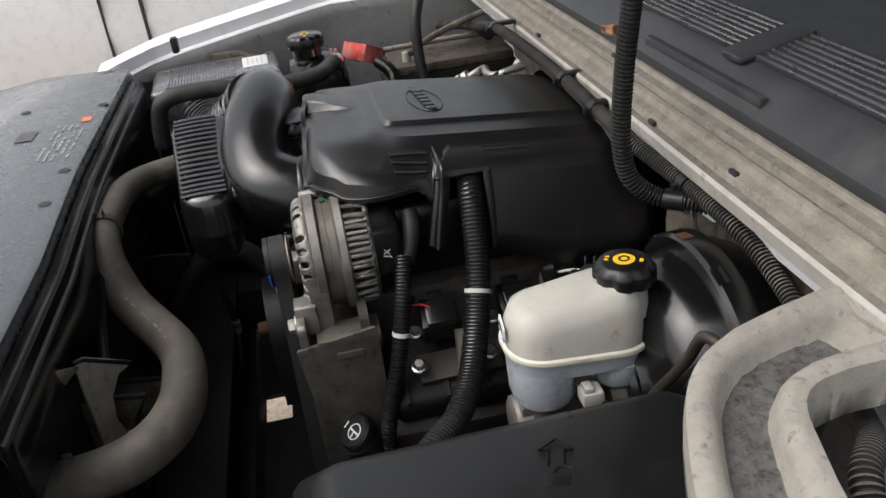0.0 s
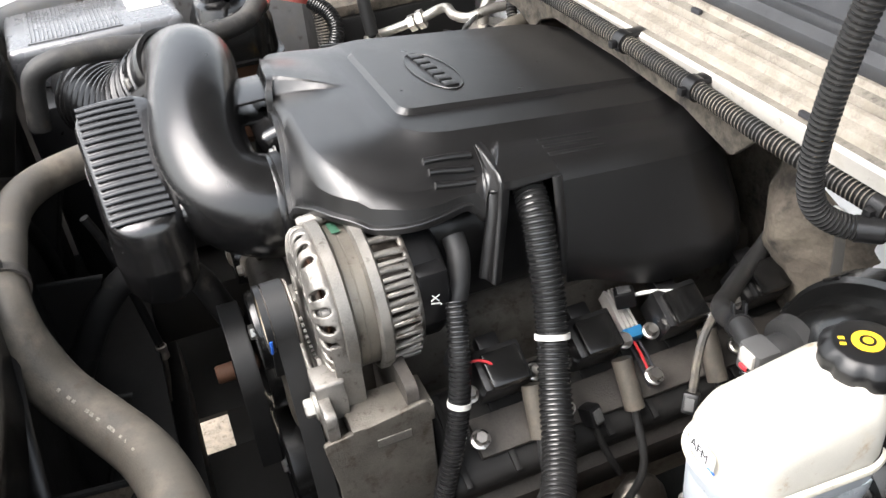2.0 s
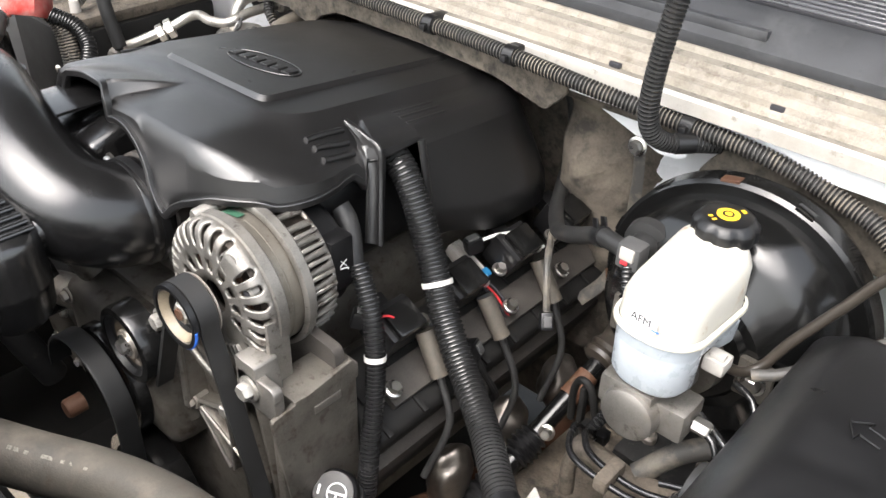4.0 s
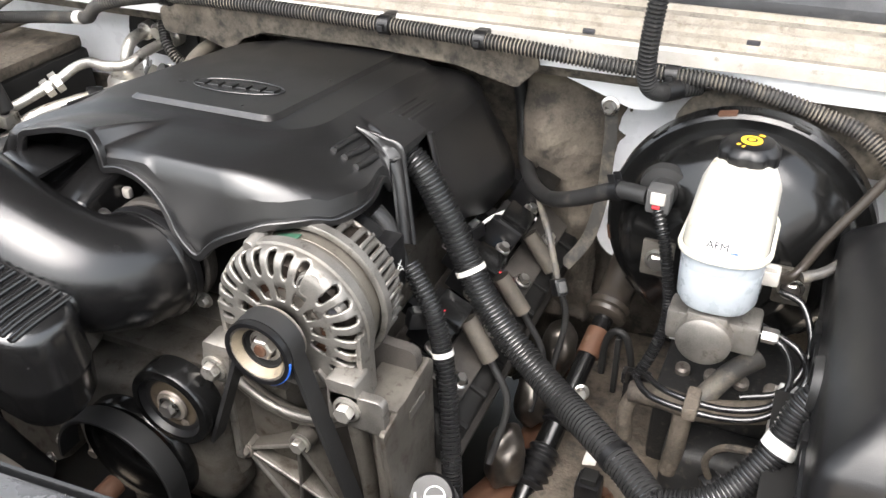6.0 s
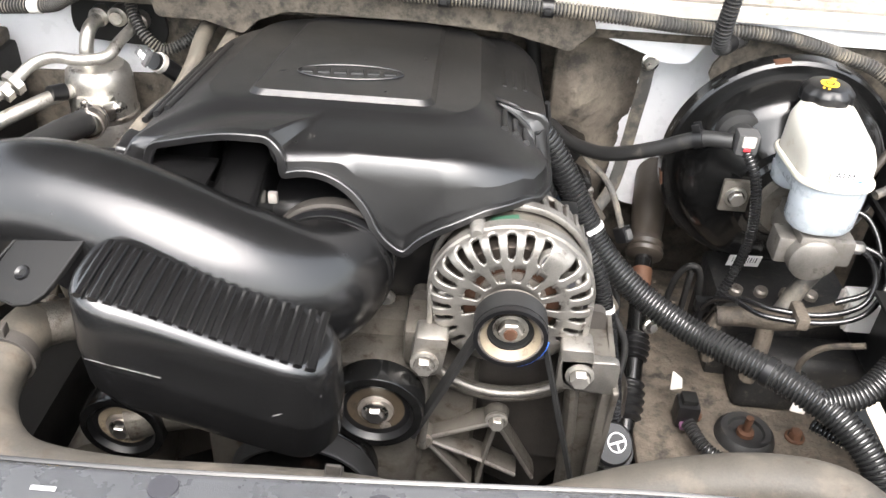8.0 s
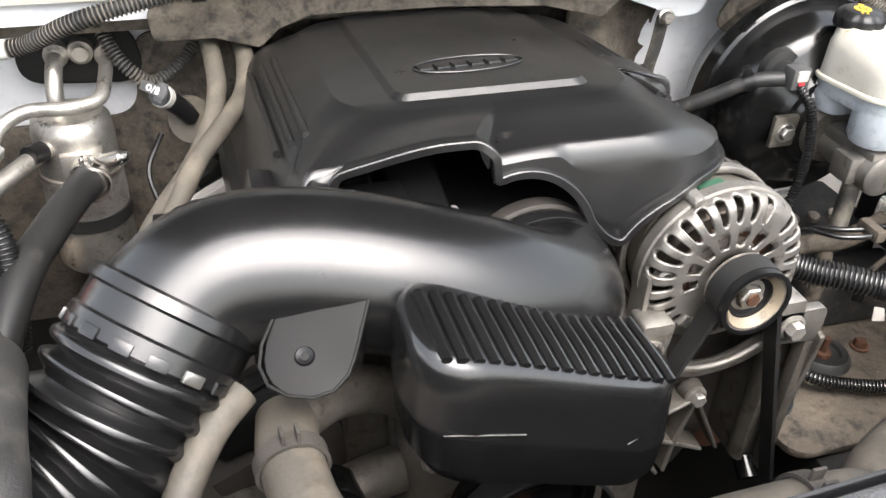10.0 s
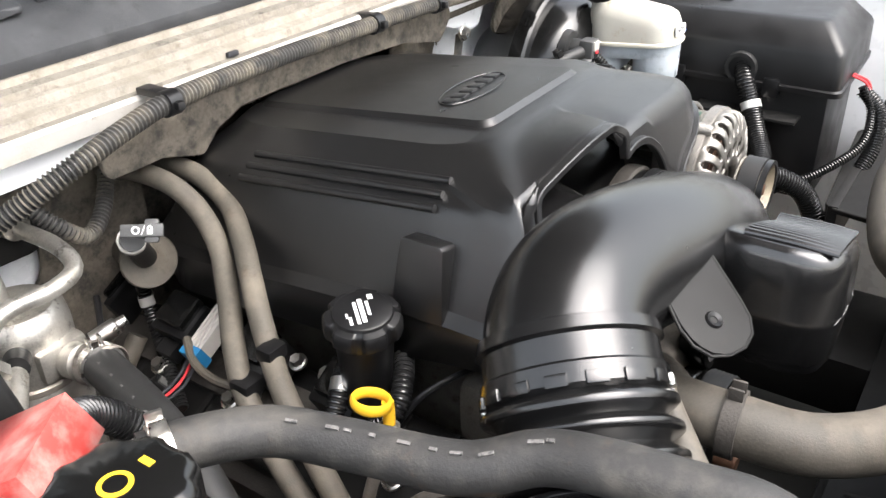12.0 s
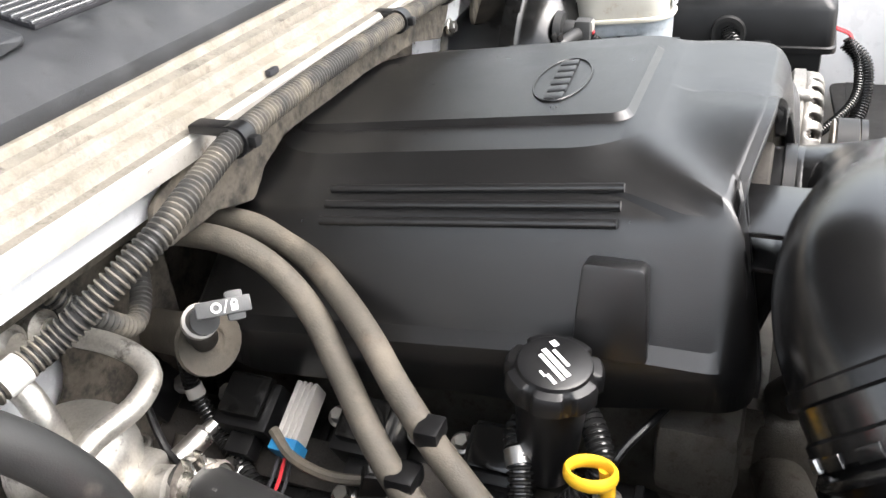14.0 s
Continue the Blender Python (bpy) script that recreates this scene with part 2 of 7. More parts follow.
def solo(name, bm, material, label, category, group="", kind="", sharp=38, solid=0.0):
    """A thing that is one mesh. Its origin lies at the middle of its foot."""
    xs = [v.co.copy() for v in bm.verts]
    base = Vector(((min(c.x for c in xs) + max(c.x for c in xs)) / 2, (min(c.y for c in xs) + max(c.y for c in xs)) / 2, min(c.z for c in xs)))
    bmesh.ops.translate(bm, verts=bm.verts, vec=-base)
    ob = part(name, bm, material, None, sharp=sharp, solid=solid)
    ob.location = base
    BASE[ob.name] = base
    return tagged(ob, label, category, group, kind)


def smooth(a, b, x):
    t = min(1, max(0, (x - a) / (b - a)))
    return t * t * (3 - 2 * t)


def V(*a):
    return Vector(a)


def spline(pts, step=0.008):
    """Points at even steps along a smooth curve through the given ones."""
    p = [Vector(q) for q in pts]
    p = [2 * p[0] - p[1]] + p + [2 * p[-1] - p[-2]]
    out = []
    for i in range(1, len(p) - 2):
        a, b, c, d = p[i - 1:i + 3]
        n = max(2, int((c - b).length / step * 2))
        for k in range(n):
            t = k / n
            out.append(0.5 * ((2 * b) + (c - a) * t + (2 * a - 5 * b + 4 * c - d) * t * t + (3 * b - a - 3 * c + d) * t ** 3))
    out.append(p[-2])
    res, left = [out[0]], 0.0
    for a, b in zip(out, out[1:]):
        d = (b - a).length
        pos = step - left
        while pos <= d:
            res.append(a.lerp(b, pos / d))
            pos += step
        left = (left + d) % step
    res.append(out[-1])
    return res


def sweep(path, radius, seg=16, bm=None, flat=1.0, up=(0, 0, 1), caps=True):
    """A tube along points. radius: a number or a function of (index, fraction)."""
    bm = bm or bmesh.new()
    n = len(path)
    prev = None
    side = None
    for i, p in enumerate(path):
        d = (path[min(i + 1, n - 1)] - path[max(i - 1, 0)]).normalized()
        if side is None:
            side = d.cross(Vector(up))
            if side.length < 1e-3:
                side = d.cross(Vector((1, 0, 0)))
            side.normalize()
        else:
            side = (side - d * side.dot(d)).normalized()
        nrm = side.cross(d).normalized()
        r = radius(i, i / (n - 1)) if callable(radius) else radius
        ring = [bm.verts.new(p + side * (math.cos(a) * r) + nrm * (math.sin(a) * r * flat)) for a in (2 * math.pi * k / seg for k in range(seg))]
        if prev:
            for k in range(seg):
                bm.faces.new((prev[k], prev[(k + 1) % seg], ring[(k + 1) % seg], ring[k]))
        elif caps:
            bm.faces.new(list(reversed(ring)))
        prev = ring
    if caps:
        bm.faces.new(prev)
    return bm


def tube(pts, r, seg=16, step=0.008, bm=None, flat=1.0):
    return sweep(spline(pts, step), r, seg, bm, flat)


def loom(pts, r, pitch=0.0046, seg=18, depth=0.0021):
    """Corrugated conduit: ridges and grooves along a curve."""
    path = spline(pts, pitch / 4)
    prof = (0.0, 0.0, 1.0, 1.0)
    bm = sweep(path, lambda i, f: r - depth * prof[i % 4], seg)
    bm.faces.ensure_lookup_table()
    # grooves take the second, darker material: their shade is put into the colour
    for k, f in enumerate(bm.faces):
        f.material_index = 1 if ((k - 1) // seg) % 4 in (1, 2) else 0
    return bm


def lathe(profile, at, axis=(0, -1, 0), seg=40, bm=None, closed=False):
    """Turns a profile of (radius, along) round an axis at a point."""
    bm = bm or bmesh.new()
    q = Vector(axis).normalized().to_track_quat('Z', 'Y').to_matrix()
    at = Vector(at)
    rings = []
    for r, h in profile:
        if r < 1e-6:
            rings.append([bm.verts.new(at + q @ Vector((0, 0, h)))])
        else:
            rings.append([bm.verts.new(at + q @ Vector((r * math.cos(2 * math.pi * k / seg), r * math.sin(2 * math.pi * k / seg), h))) for k in range(seg)])
    pairs = list(zip(rings, rings[1:]))
    if closed:
        pairs.append((rings[-1], rings[0]))
    for a, b in pairs:
        for k in range(seg):
            k2 = (k + 1) % seg
            if len(a) == 1 and len(b) == 1:
                continue
            if len(a) == 1:
                bm.faces.new((a[0], b[k], b[k2]))
            elif len(b) == 1:
                bm.faces.new((a[k], a[k2], b[0]))
            else:
                bm.faces.new((a[k], a[k2], b[k2], b[k]))
    return bm


def box(lo, hi, bevel=0.003, bm=None, seg=2, m=None):
    """A block from corner to corner with rounded edges."""
    own = bmesh.new()
    lo, hi = Vector(lo), Vector(hi)
    bmesh.ops.create_cube(own, size=1.0)
    for v in own.verts:
        v.co = Vector([(lo[i] + hi[i]) / 2 + v.co[i] * (hi[i] - lo[i]) for i in range(3)])
    if bevel:
        bmesh.ops.bevel(own, geom=list(own.edges), offset=bevel, segments=seg, affect='EDGES', profile=0.6)
    if m is not None:
        bmesh.ops.transform(own, verts=own.verts, matrix=m)
    return join(bm, own)


def join(bm, own):
    if bm is None:
        return own
    me = bpy.data.meshes.new("tmp")
    own.to_mesh(me)
    own.free()
    bm.from_mesh(me)
    bpy.data.meshes.remove(me)
    return bm


def rpoly(pts, radii, ke=(20,), ka=6):
    """A rounded polygon with a fixed count of points on each corner and edge, so that like polygons match point by point."""
    n = len(pts)
    P = [Vector((*p, 0)) for p in pts]
    out = []
    for i in range(n):
        a, b, c = P[i - 1], P[i], P[(i + 1) % n]
        u, w = (a - b).normalized(), (c - b).normalized()
        ang = u.angle(w)
        d = radii[i] / math.tan(ang / 2)
        s, e = b + u * d, b + w * d
        for k in range(ka + 1):
            t = k / ka
            out.append(((1 - t) ** 2 * s + 2 * t * (1 - t) * (b * 0.82 + (s + e) * 0.09) + t * t * e))
        nx = P[(i + 2) % n]
        u2, w2 = (b - c).normalized(), (nx - c).normalized()
        d2 = radii[(i + 1) % n] / math.tan(u2.angle(w2) / 2)
        s2 = c + u2 * d2
        m = ke[i % len(ke)]
        for k in range(1, m):
            out.append(e.lerp(s2, k / m))
    return [(p.x, p.y) for p in out]


def plate(pts2, z0, z1, radii=None, bm=None, m=None, bevel=0.0, ka=5):
    """A flat plate with a rounded outline, drawn in x and y from z0 to z1, then moved by m."""
    own = bmesh.new()
    outline = rpoly(pts2, radii, (2,), ka) if radii else pts2
    vs = [own.verts.new((x, y, z0)) for x, y in outline]
    f = own.faces.new(vs)
    ex = bmesh.ops.extrude_face_region(own, geom=[f])
    for v in (g for g in ex["geom"] if isinstance(g, bmesh.types.BMVert)):
        v.co.z = z1
    if bevel:
        own.edges.ensure_lookup_table()
        es = [e for e in own.edges if len(e.link_faces) == 2 and e.calc_face_angle(0) > 1.0]
        bmesh.ops.bevel(own, geom=es, offset=bevel, segments=2, affect='EDGES', profile=0.6)
    if m is not None:
        bmesh.ops.transform(own, verts=own.verts, matrix=m)
    return join(bm, own)


def facing(at, normal, up=(0, 0, 1)):
    """A pose whose z looks along normal and whose y leans to up."""
    z = Vector(normal).normalized()
    x = Vector(up).cross(z)
    if x.length < 1e-4:
        x = Vector((1, 0, 0))
    x.normalize()
    y = z.cross(x)
    m = Matrix((x, y, z)).transposed().to_4x4()
    m.translation = Vector(at)
    return m


def bolt(at, axis, r, h, washer=True, bm=None, flange=1.45):
    """A hexagon bolt head with its washer face."""
    bm = bm or bmesh.new()
    if washer:
        lathe([(0, -0.001), (r * flange, -0.001), (r * flange, h * 0.22), (r * 1.1, h * 0.32)], at, axis, 24, bm)
    lathe([(r, 0), (r, h * 0.86), (r * 0.86, h), (0, h)], at, axis, 6, bm)
    return bm


def writing(text, size, m, material, parent, depth=0.0004):
    cu = bpy.data.curves.new("writing", 'FONT')
    cu.body, cu.size, cu.extrude, cu.align_x, cu.align_y = text, size, depth, 'CENTER', 'CENTER'
    tmp = bpy.data.objects.new("writing_tmp", cu)
    me = bpy.data.meshes.new_from_object(tmp)
    bm = bmesh.new()
    bm.from_mesh(me)
    bpy.data.objects.remove(tmp)
    bpy.data.meshes.remove(me)
    bmesh.ops.transform(bm, verts=bm.verts, matrix=m)
    return part("writing", bm, material, parent, sharp=30)


def bars(rows, m, material, parent, name="print"):
    """Plain bars in place of small print: rows of (x, y, width, height)."""
    for x, y, w, h in rows:
        part(name, box((x - w / 2, y - h / 2, 0), (x + w / 2, y + h / 2, 0.0004), 0, m=m), material, parent)

# ---- the vehicle's body round the engine ----
def extrude_x(profile, x0, x1, name, material, yaw=0.0, thick=0.002, n=2, bow=0.0):
    """A sheet whose cross-section of (y, z) runs from x0 to x1; bow: how far its ends lie behind its middle."""
    bm = bmesh.new()
    cols = []
    for k in range(n + 1):
        x = x0 + (x1 - x0) * k / n
        cols.append([bm.verts.new((x, y + bow * x * x + yaw * x, z)) for y, z in profile])
    for a, b in zip(cols, cols[1:]):
        for i in range(len(profile) - 1):
            bm.faces.new((a[i], a[i + 1], b[i + 1], b[i]))
    return part(name, bm, material, solid=thick)


ground = bmesh.new()
bmesh.ops.create_grid(ground, x_segments=8, y_segments=8, size=400)
tagged(part("ground", ground, M["gravel"]), "dry tan gravel under the vehicle", "ground", kind="structure")

# scuttle: dust-covered steel ledge, white front face, firewall
ob = extrude_x([(0.322, 1.075), (0.300, 1.078), (0.297, 1.094), (0.300, 1.098), (0.308, 1.099), (0.311, 1.107), (0.322, 1.109),
                (0.325, 1.116), (0.330, 1.117), (0.332, 1.113), (0.337, 1.113), (0.339, 1.121), (0.347, 1.124), (0.349, 1.130), (0.36, 1.131)],
               -0.95, 0.78, "cowl_ledge", M["ledge"], n=24, bow=0.0)
for i, dirty in ((1, M["whitedust"]), (3, M["ledgedirt"])):
    ob.data.materials.append(dirty)
for k, f in enumerate(ob.data.polygons):
    f.material_index = {1: 1, 2: 1, 3: 2, 9: 2, 11: 2}.get(k % 14, 0)
tagged(ob, "dusty cream painted steel ledge under the windscreen", "ledge", kind="structure")
ob = extrude_x([(0.338, 1.046), (0.322, 1.050), (0.320, 1.077)], -0.95, 0.80, "cowl_front_face", M["white"], n=12)
tagged(ob, "white painted steel face below the ledge", "panel", kind="structure")
ob = extrude_x([(0.47, 0.40), (0.47, 0.75), (0.46, 0.9), (0.45, 1.0), (0.42, 1.025), (0.345, 1.030), (0.338, 1.047)], -0.95, 0.80, "firewall", M["felt"], n=12)
tagged(ob, "dirty brown sound-deadening pad on the firewall", "firewall", kind="structure")


def pad(name, outline, radii, y, material, label, thick=0.006):
    bm = plate(outline, 0, thick, radii, m=Matrix(((1, 0, 0, 0), (0, 0, -1, y), (0, 1, 0, 0), (0, 0, 0, 1))), bevel=0.002)
    return solo(name, bm, material, label, "pad", "insulation pads")


pad("insulation_pad", [(-0.300, 1.027), (-0.236, 1.027), (-0.186, 1.012), (-0.165, 1.032), (-0.128, 1.046), (0.033, 1.047), (0.16, 1.040), (0.24, 1.020), (0.27, 1.050), (0.26, 1.078), (-0.255, 1.082), (-0.304, 1.062)],
    [0.01, 0.01, 0.01, 0.01, 0.01, 0.01, 0.01, 0.01, 0.01, 0.01, 0.025, 0.012], 0.312, M["felt"], "dust-stained brown insulation strip below the cowl ledge")
pad("insulation_pad", [(0.40, 0.975), (0.70, 0.96), (0.72, 1.03), (0.62, 1.043), (0.46, 1.042)],
    [0.03, 0.02, 0.02, 0.02, 0.03], 0.340, M["felt"], "dirty black insulation pad above the brake booster")


def blanket_edge(z):
    return 0.330 + 0.018 * smooth(0.76, 0.85, z) + 0.032 * smooth(0.85, 0.97, z) + 0.012 * smooth(0.97, 1.01, z) - 0.13 * smooth(1.004, 1.056, z)


bm = bmesh.new()
prev = None
for j in range(58):
    z = 0.600 + 0.456 * j / 57
    row = []
    for k in range(34):
        f = k / 33
        x = 0.228 + (blanket_edge(z) - 0.228) * f
        p = V(x, 0.0, z)
        y = 0.404 - 0.048 * math.exp(-((x - 0.262) / 0.055) ** 2 - ((z - 0.935) / 0.075) ** 2) - 0.022 * math.exp(-((x - 0.30) / 0.03) ** 2 - ((z - 0.80) / 0.12) ** 2)
        y += 0.016 * smooth(0.80, 0.74, z) - 0.040 * smooth(0.99, 1.05, z)
        y += 0.007 * noise.noise(p * 22) + 0.0035 * noise.noise(p * 55) + 0.0015 * noise.noise(p * 130)
        row.append(bm.verts.new((x + 0.004 * noise.noise(p * 40) * f, y + 0.012 * smooth(0.9, 1.0, f), z)))
    if prev:
        for k in range(33):
            bm.faces.new((prev[k], prev[k + 1], row[k + 1], row[k]))
    prev = row
solo("insulation_pad", bm, M["blanket"], "brown dust-streaked sound blanket bulging from the firewall", "pad", "insulation pads", sharp=70, solid=0.005)
bm = plate([(-0.85, 0.84), (-0.30, 0.86), (-0.30, 1.03), (-0.85, 1.03)], 0, 0.004, [0.02] * 4, m=Matrix(((1, 0, 0, 0), (0, 0, -1, 0.424), (0, 1, 0, 0), (0, 0, 0, 1))))
solo("heater_panel", bm, M["white"], "white painted firewall sheet behind the pipes", "panel", kind="structure")
pad("insulation_pad", [(-0.80, 0.60), (-0.20, 0.60), (-0.20, 1.02), (-0.325, 1.0), (-0.335, 0.90), (-0.80, 0.88)],
    [0.02, 0.02, 0.02, 0.02, 0.03, 0.02], 0.41, M["felt"], "brown stained pad on the firewall beside the hoses")
bm = plate([(0.33, 0.74), (0.72, 0.74), (0.72, 1.03), (0.34, 1.02)], 0, 0.005, [0.05, 0.02, 0.02, 0.05],
           m=Matrix(((1, 0, 0, 0), (0, 0, -1, 0.405), (0, 1, 0, 0), (0, 0, 0, 1))))
solo("booster_panel", bm, M["white"], "white painted firewall plate behind the booster", "panel", kind="structure")

# black scuttle cover with its slotted vents
cowl = thing("cowl_cover", "dark grey plastic cowl cover with slotted air vents below the windscreen", "cowl", (0, 0.36, 1.13))
bm = bmesh.new()
prof = [(0.352, 1.120), (0.354, 1.142), (0.360, 1.147), (0.385, 1.168), (0.395, 1.173), (0.62, 1.225)]
cols = []
for k in range(25):
    x = -0.95 + 1.70 * k / 24
    cols.append([bm.verts.new((x, y, z)) for y, z in prof])
for a, b in zip(cols, cols[1:]):
    for i in range(len(prof) - 1):
        bm.faces.new((a[i], a[i + 1], b[i + 1], b[i]))
part("panel", bm, M["cowl"], cowl, solid=0.003)
part("front_rib", box((0.17, 0.362, 1.148), (0.46, 0.372, 1.160), 0.003), M["cowl"], cowl)


def vent(x0, x1):
    """A field of thin slats over a dark slot bed, leaning with the cover."""
    m = Matrix.Translation((0, 0.396, 1.1745)) @ Matrix.Rotation(math.atan2(0.047, 0.205), 4, 'X')
    part("vent_bed", box((x0, 0.0, -0.001), (x1, 0.07, 0.0030), 0.001, m=m), M["print_dark"], cowl, "black slot bed")
    for k in range(8):
        y = 0.002 + k * 0.0085
        part("vent_slat", box((x0, y, 0.0), (x1, y + 0.0036, 0.0052), 0.0007, m=m, seg=1), M["shroud"], cowl)


for x0, x1 in ((-0.72, -0.36), (-0.27, -0.05), (0.03, 0.335), (0.385, 0.70)):
    vent(x0, x1)
for x in (0.36, -0.315):
    part("vent_divider", plate([(-0.022, -0.012), (0.022, -0.012), (0.030, 0.075), (-0.018, 0.075)], 0.0, 0.0075, [0.006] * 4, m=Matrix.Translation((x, 0.393, 1.1735)) @ Matrix.Rotation(math.atan2(0.047, 0.205), 4, 'X'), bevel=0.003), M["cowl"], cowl)

# windscreen and bonnet close the place behind and above
bm = bmesh.new()
vs = [bm.verts.new(c) for c in ((-0.95, 0.63, 1.225), (0.95, 0.63, 1.225), (0.8, 1.25, 1.75), (-0.8, 1.25, 1.75))]
bm.faces.new(vs)
tagged(part("windscreen", bm, M["glass"], solid=0.005), "dark raked windscreen glass", "windscreen", kind="structure")
hood = thing("bonnet", "raised white steel bonnet with pressed stiffeners", "bonnet", (0, 0.52, 1.21))
hm = Matrix.Translation((0, 0.62, 1.32)) @ Matrix.Rotation(radians(-47), 4, 'X')
part("skin", box((-0.82, -1.25, 0.03), (0.82, 0.0, 0.034), 0.0015, m=hm), M["white"], hood)
part("inner_frame", box((-0.80, -1.22, 0.012), (0.80, -0.02, 0.028), 0.004, m=hm), M["dullblack"], hood, "black sound-deadening liner")
for k in range(4):
    part("stiffener", box((-0.60, -1.10 + 0.26 * k, 0.0), (0.60, -1.02 + 0.26 * k, 0.0115), 0.004, m=hm), M["dullblack"], hood)

# inner wings, outer wings
def wing_sheet(name, s, x, prof, material, label, category="wing"):
    bm = bmesh.new()
    rows = []
    for k in range(25):
        y0 = -0.62 if s > 0 else -0.50
        y = y0 + (0.73 - y0) * k / 24
        if s > 0:
            inn, fall = -0.16 * max(0, -0.22 - y), 0.03
        else:
            inn, fall = 0.06 + 0.338 * min(0, y) - 0.93 * max(0, -0.385 - y), 0.10
        rows.append([bm.verts.new((x + s * dx + s * inn, y, z + fall * min(0, y))) for dx, z in prof])
    for a, b in zip(rows, rows[1:]):
        for i in range(len(prof) - 1):
            bm.faces.new((a[i], a[i + 1], b[i + 1], b[i]))
    return tagged(part(name, bm, material, solid=0.002), label, category, kind="structure")


INNER = [(0.0, 0.45), (0.0, 0.80), (0.01, 0.95), (0.03, 1.03), (0.035, 1.055)]
FLANGE = [(0.0355, 1.056), (0.06, 1.06), (0.062, 1.085), (0.14, 1.09), (0.155, 1.07), (0.16, 0.6)]
wing_sheet("inner_wing_driver", 1, 0.86, INNER, M["white"], "pale painted inner wing with round drain holes")
wing_sheet("wing_driver", 1, 0.86, FLANGE, M["white"], "white painted wing edge")
# same body paint as the driver's side, with dirt and shade in its grey
wing_sheet("inner_wing_passenger", -1, -0.80, INNER, M["shadedwing"], "dusty inner wing behind the battery, its white greyed by painted shade")
wing_sheet("wing_passenger", -1, -0.80, FLANGE, M["white"], "white painted wing edge")
hm = facing((-0.786, -0.255, 0.945), (0.947, -0.32, 0.0))
solo("wing_recess", plate([(-0.115, -0.03), (0.115, -0.03), (0.100, 0.03), (0.045, 0.062), (-0.045, 0.062), (-0.100, 0.03)], -0.02, 0.004, [0.004, 0.004, 0.04, 0.04, 0.04, 0.04], m=hm, bevel=0.002), M["felt"],
     "brown-grey arched panel set in the inner wing", "panel", kind="structure")
solo("bonnet_stop", box((-0.012, -0.007, -0.01), (0.012, 0.007, 0.022), 0.004, m=Matrix.Translation((-0.66, -0.33, 1.062))), M["rubber"], "black rubber bonnet stop on the wing edge", "bonnet stop")
lampb = thing("headlamp_mount", "black plastic headlamp mount at the wing's tip", "bracket", (-0.60, -0.52, 0.98))
part("plate", plate([(-0.05, -0.02), (0.05, -0.025), (0.035, 0.025), (-0.03, 0.02)], 0, 0.008, [0.008] * 4, m=facing((-0.60, -0.52, 1.005), (0.5, 0.55, 0.6)), bevel=0.002), M["black"], lampb)
part("lug", box((-0.655, -0.47, 0.96), (-0.625, -0.44, 1.01), 0.006), M["black"], lampb)
part("lug", box((-0.70, -0.43, 0.95), (-0.67, -0.40, 1.0), 0.006), M["dullblack"], lampb)
for y, z, r in ((-0.196, 0.829, 0.008), (0.14, 1.0, 0.022), (-0.05, 1.0, 0.006)):
    solo("drain_hole", lathe([(0, 0.0015), (r, 0.0015), (r, -0.004)], (0.857 if z < 0.95 else 0.877, y, z), (-1, 0, 0), 24), M["print_dark"],
         "round black hole punched in the white inner wing", "hole", "wing holes")

# front panel over the radiator
rad = thing("radiator_cover", "grey-black plastic radiator cover with printed label and fixing holes", "cover", (0, -0.5, 1.0))


def front_edge(x):
    return -0.425 + 0.016 * min(1.0, max(0.0, (x + 0.08) / 0.33)) ** 1.3


bm = bmesh.new()
cols = []
for k in range(32):
    x = -0.62 + 0.04 * k
    e = front_edge(x)
    cols.append([bm.verts.new((x, y, z)) for y, z in ((e - 0.002, 0.985), (e, 1.030), (e - 0.002, 1.041), (e - 0.009, 1.046), (-0.60, 1.052), (-0.78, 1.030))])
for a, b in zip(cols, cols[1:]):
    for i in range(5):
        bm.faces.new((a[i], a[i + 1], b[i + 1], b[i]))
part("panel", bm, M["shroud"], rad, solid=0.003)
for x, y in ((0.087, -0.441), (-0.037, -0.440), (-0.364, -0.437), (-0.375, -0.572), (0.29, -0.462)):
    part("fixing_hole", lathe([(0, 0.0), (0.0085, 0.0), (0.0095, -0.003)], (x, y, 1.0472 + 0.037 * (-0.434 - y)), (0, 0.036, 1), 20), M["print_dark"], rad, "black hole")
lm = Matrix.Translation((-0.184, -0.470, 1.0482)) @ Matrix.Rotation(radians(-2.1), 4, 'X') @ Matrix.Diagonal((0.9, 0.9, 1, 1))
for r in range(5):
    bars([(-0.085 + 0.022 * k + 0.004 * ((k * 7 + r * 3) % 4), 0.024 - 0.012 * r, 0.010 + 0.003 * ((k + r) % 3), 0.0035) for k in range(9) if (k * 5 + r * 2) % 7], lm, M["print_grey"], rad)
part("sticker", box((-0.125, 0.012, 0), (-0.098, 0.030, 0.0006), 0, m=lm), M["orange"], rad, "orange warning sticker")
part("dark_patch", box((-0.075, -0.09, 0), (-0.02, -0.058, 0.0006), 0, m=lm), M["tagm"], rad)
shroud = thing("fan_shroud", "black dusty fan shroud behind the radiator", "shroud", (0, -0.42, 0.5))
part("back_plate", box((-0.60, -0.43, 0.45), (0.60, -0.412, 1.0), 0.004), M["dullblack"], shroud)
bm = bmesh.new()
prev = None
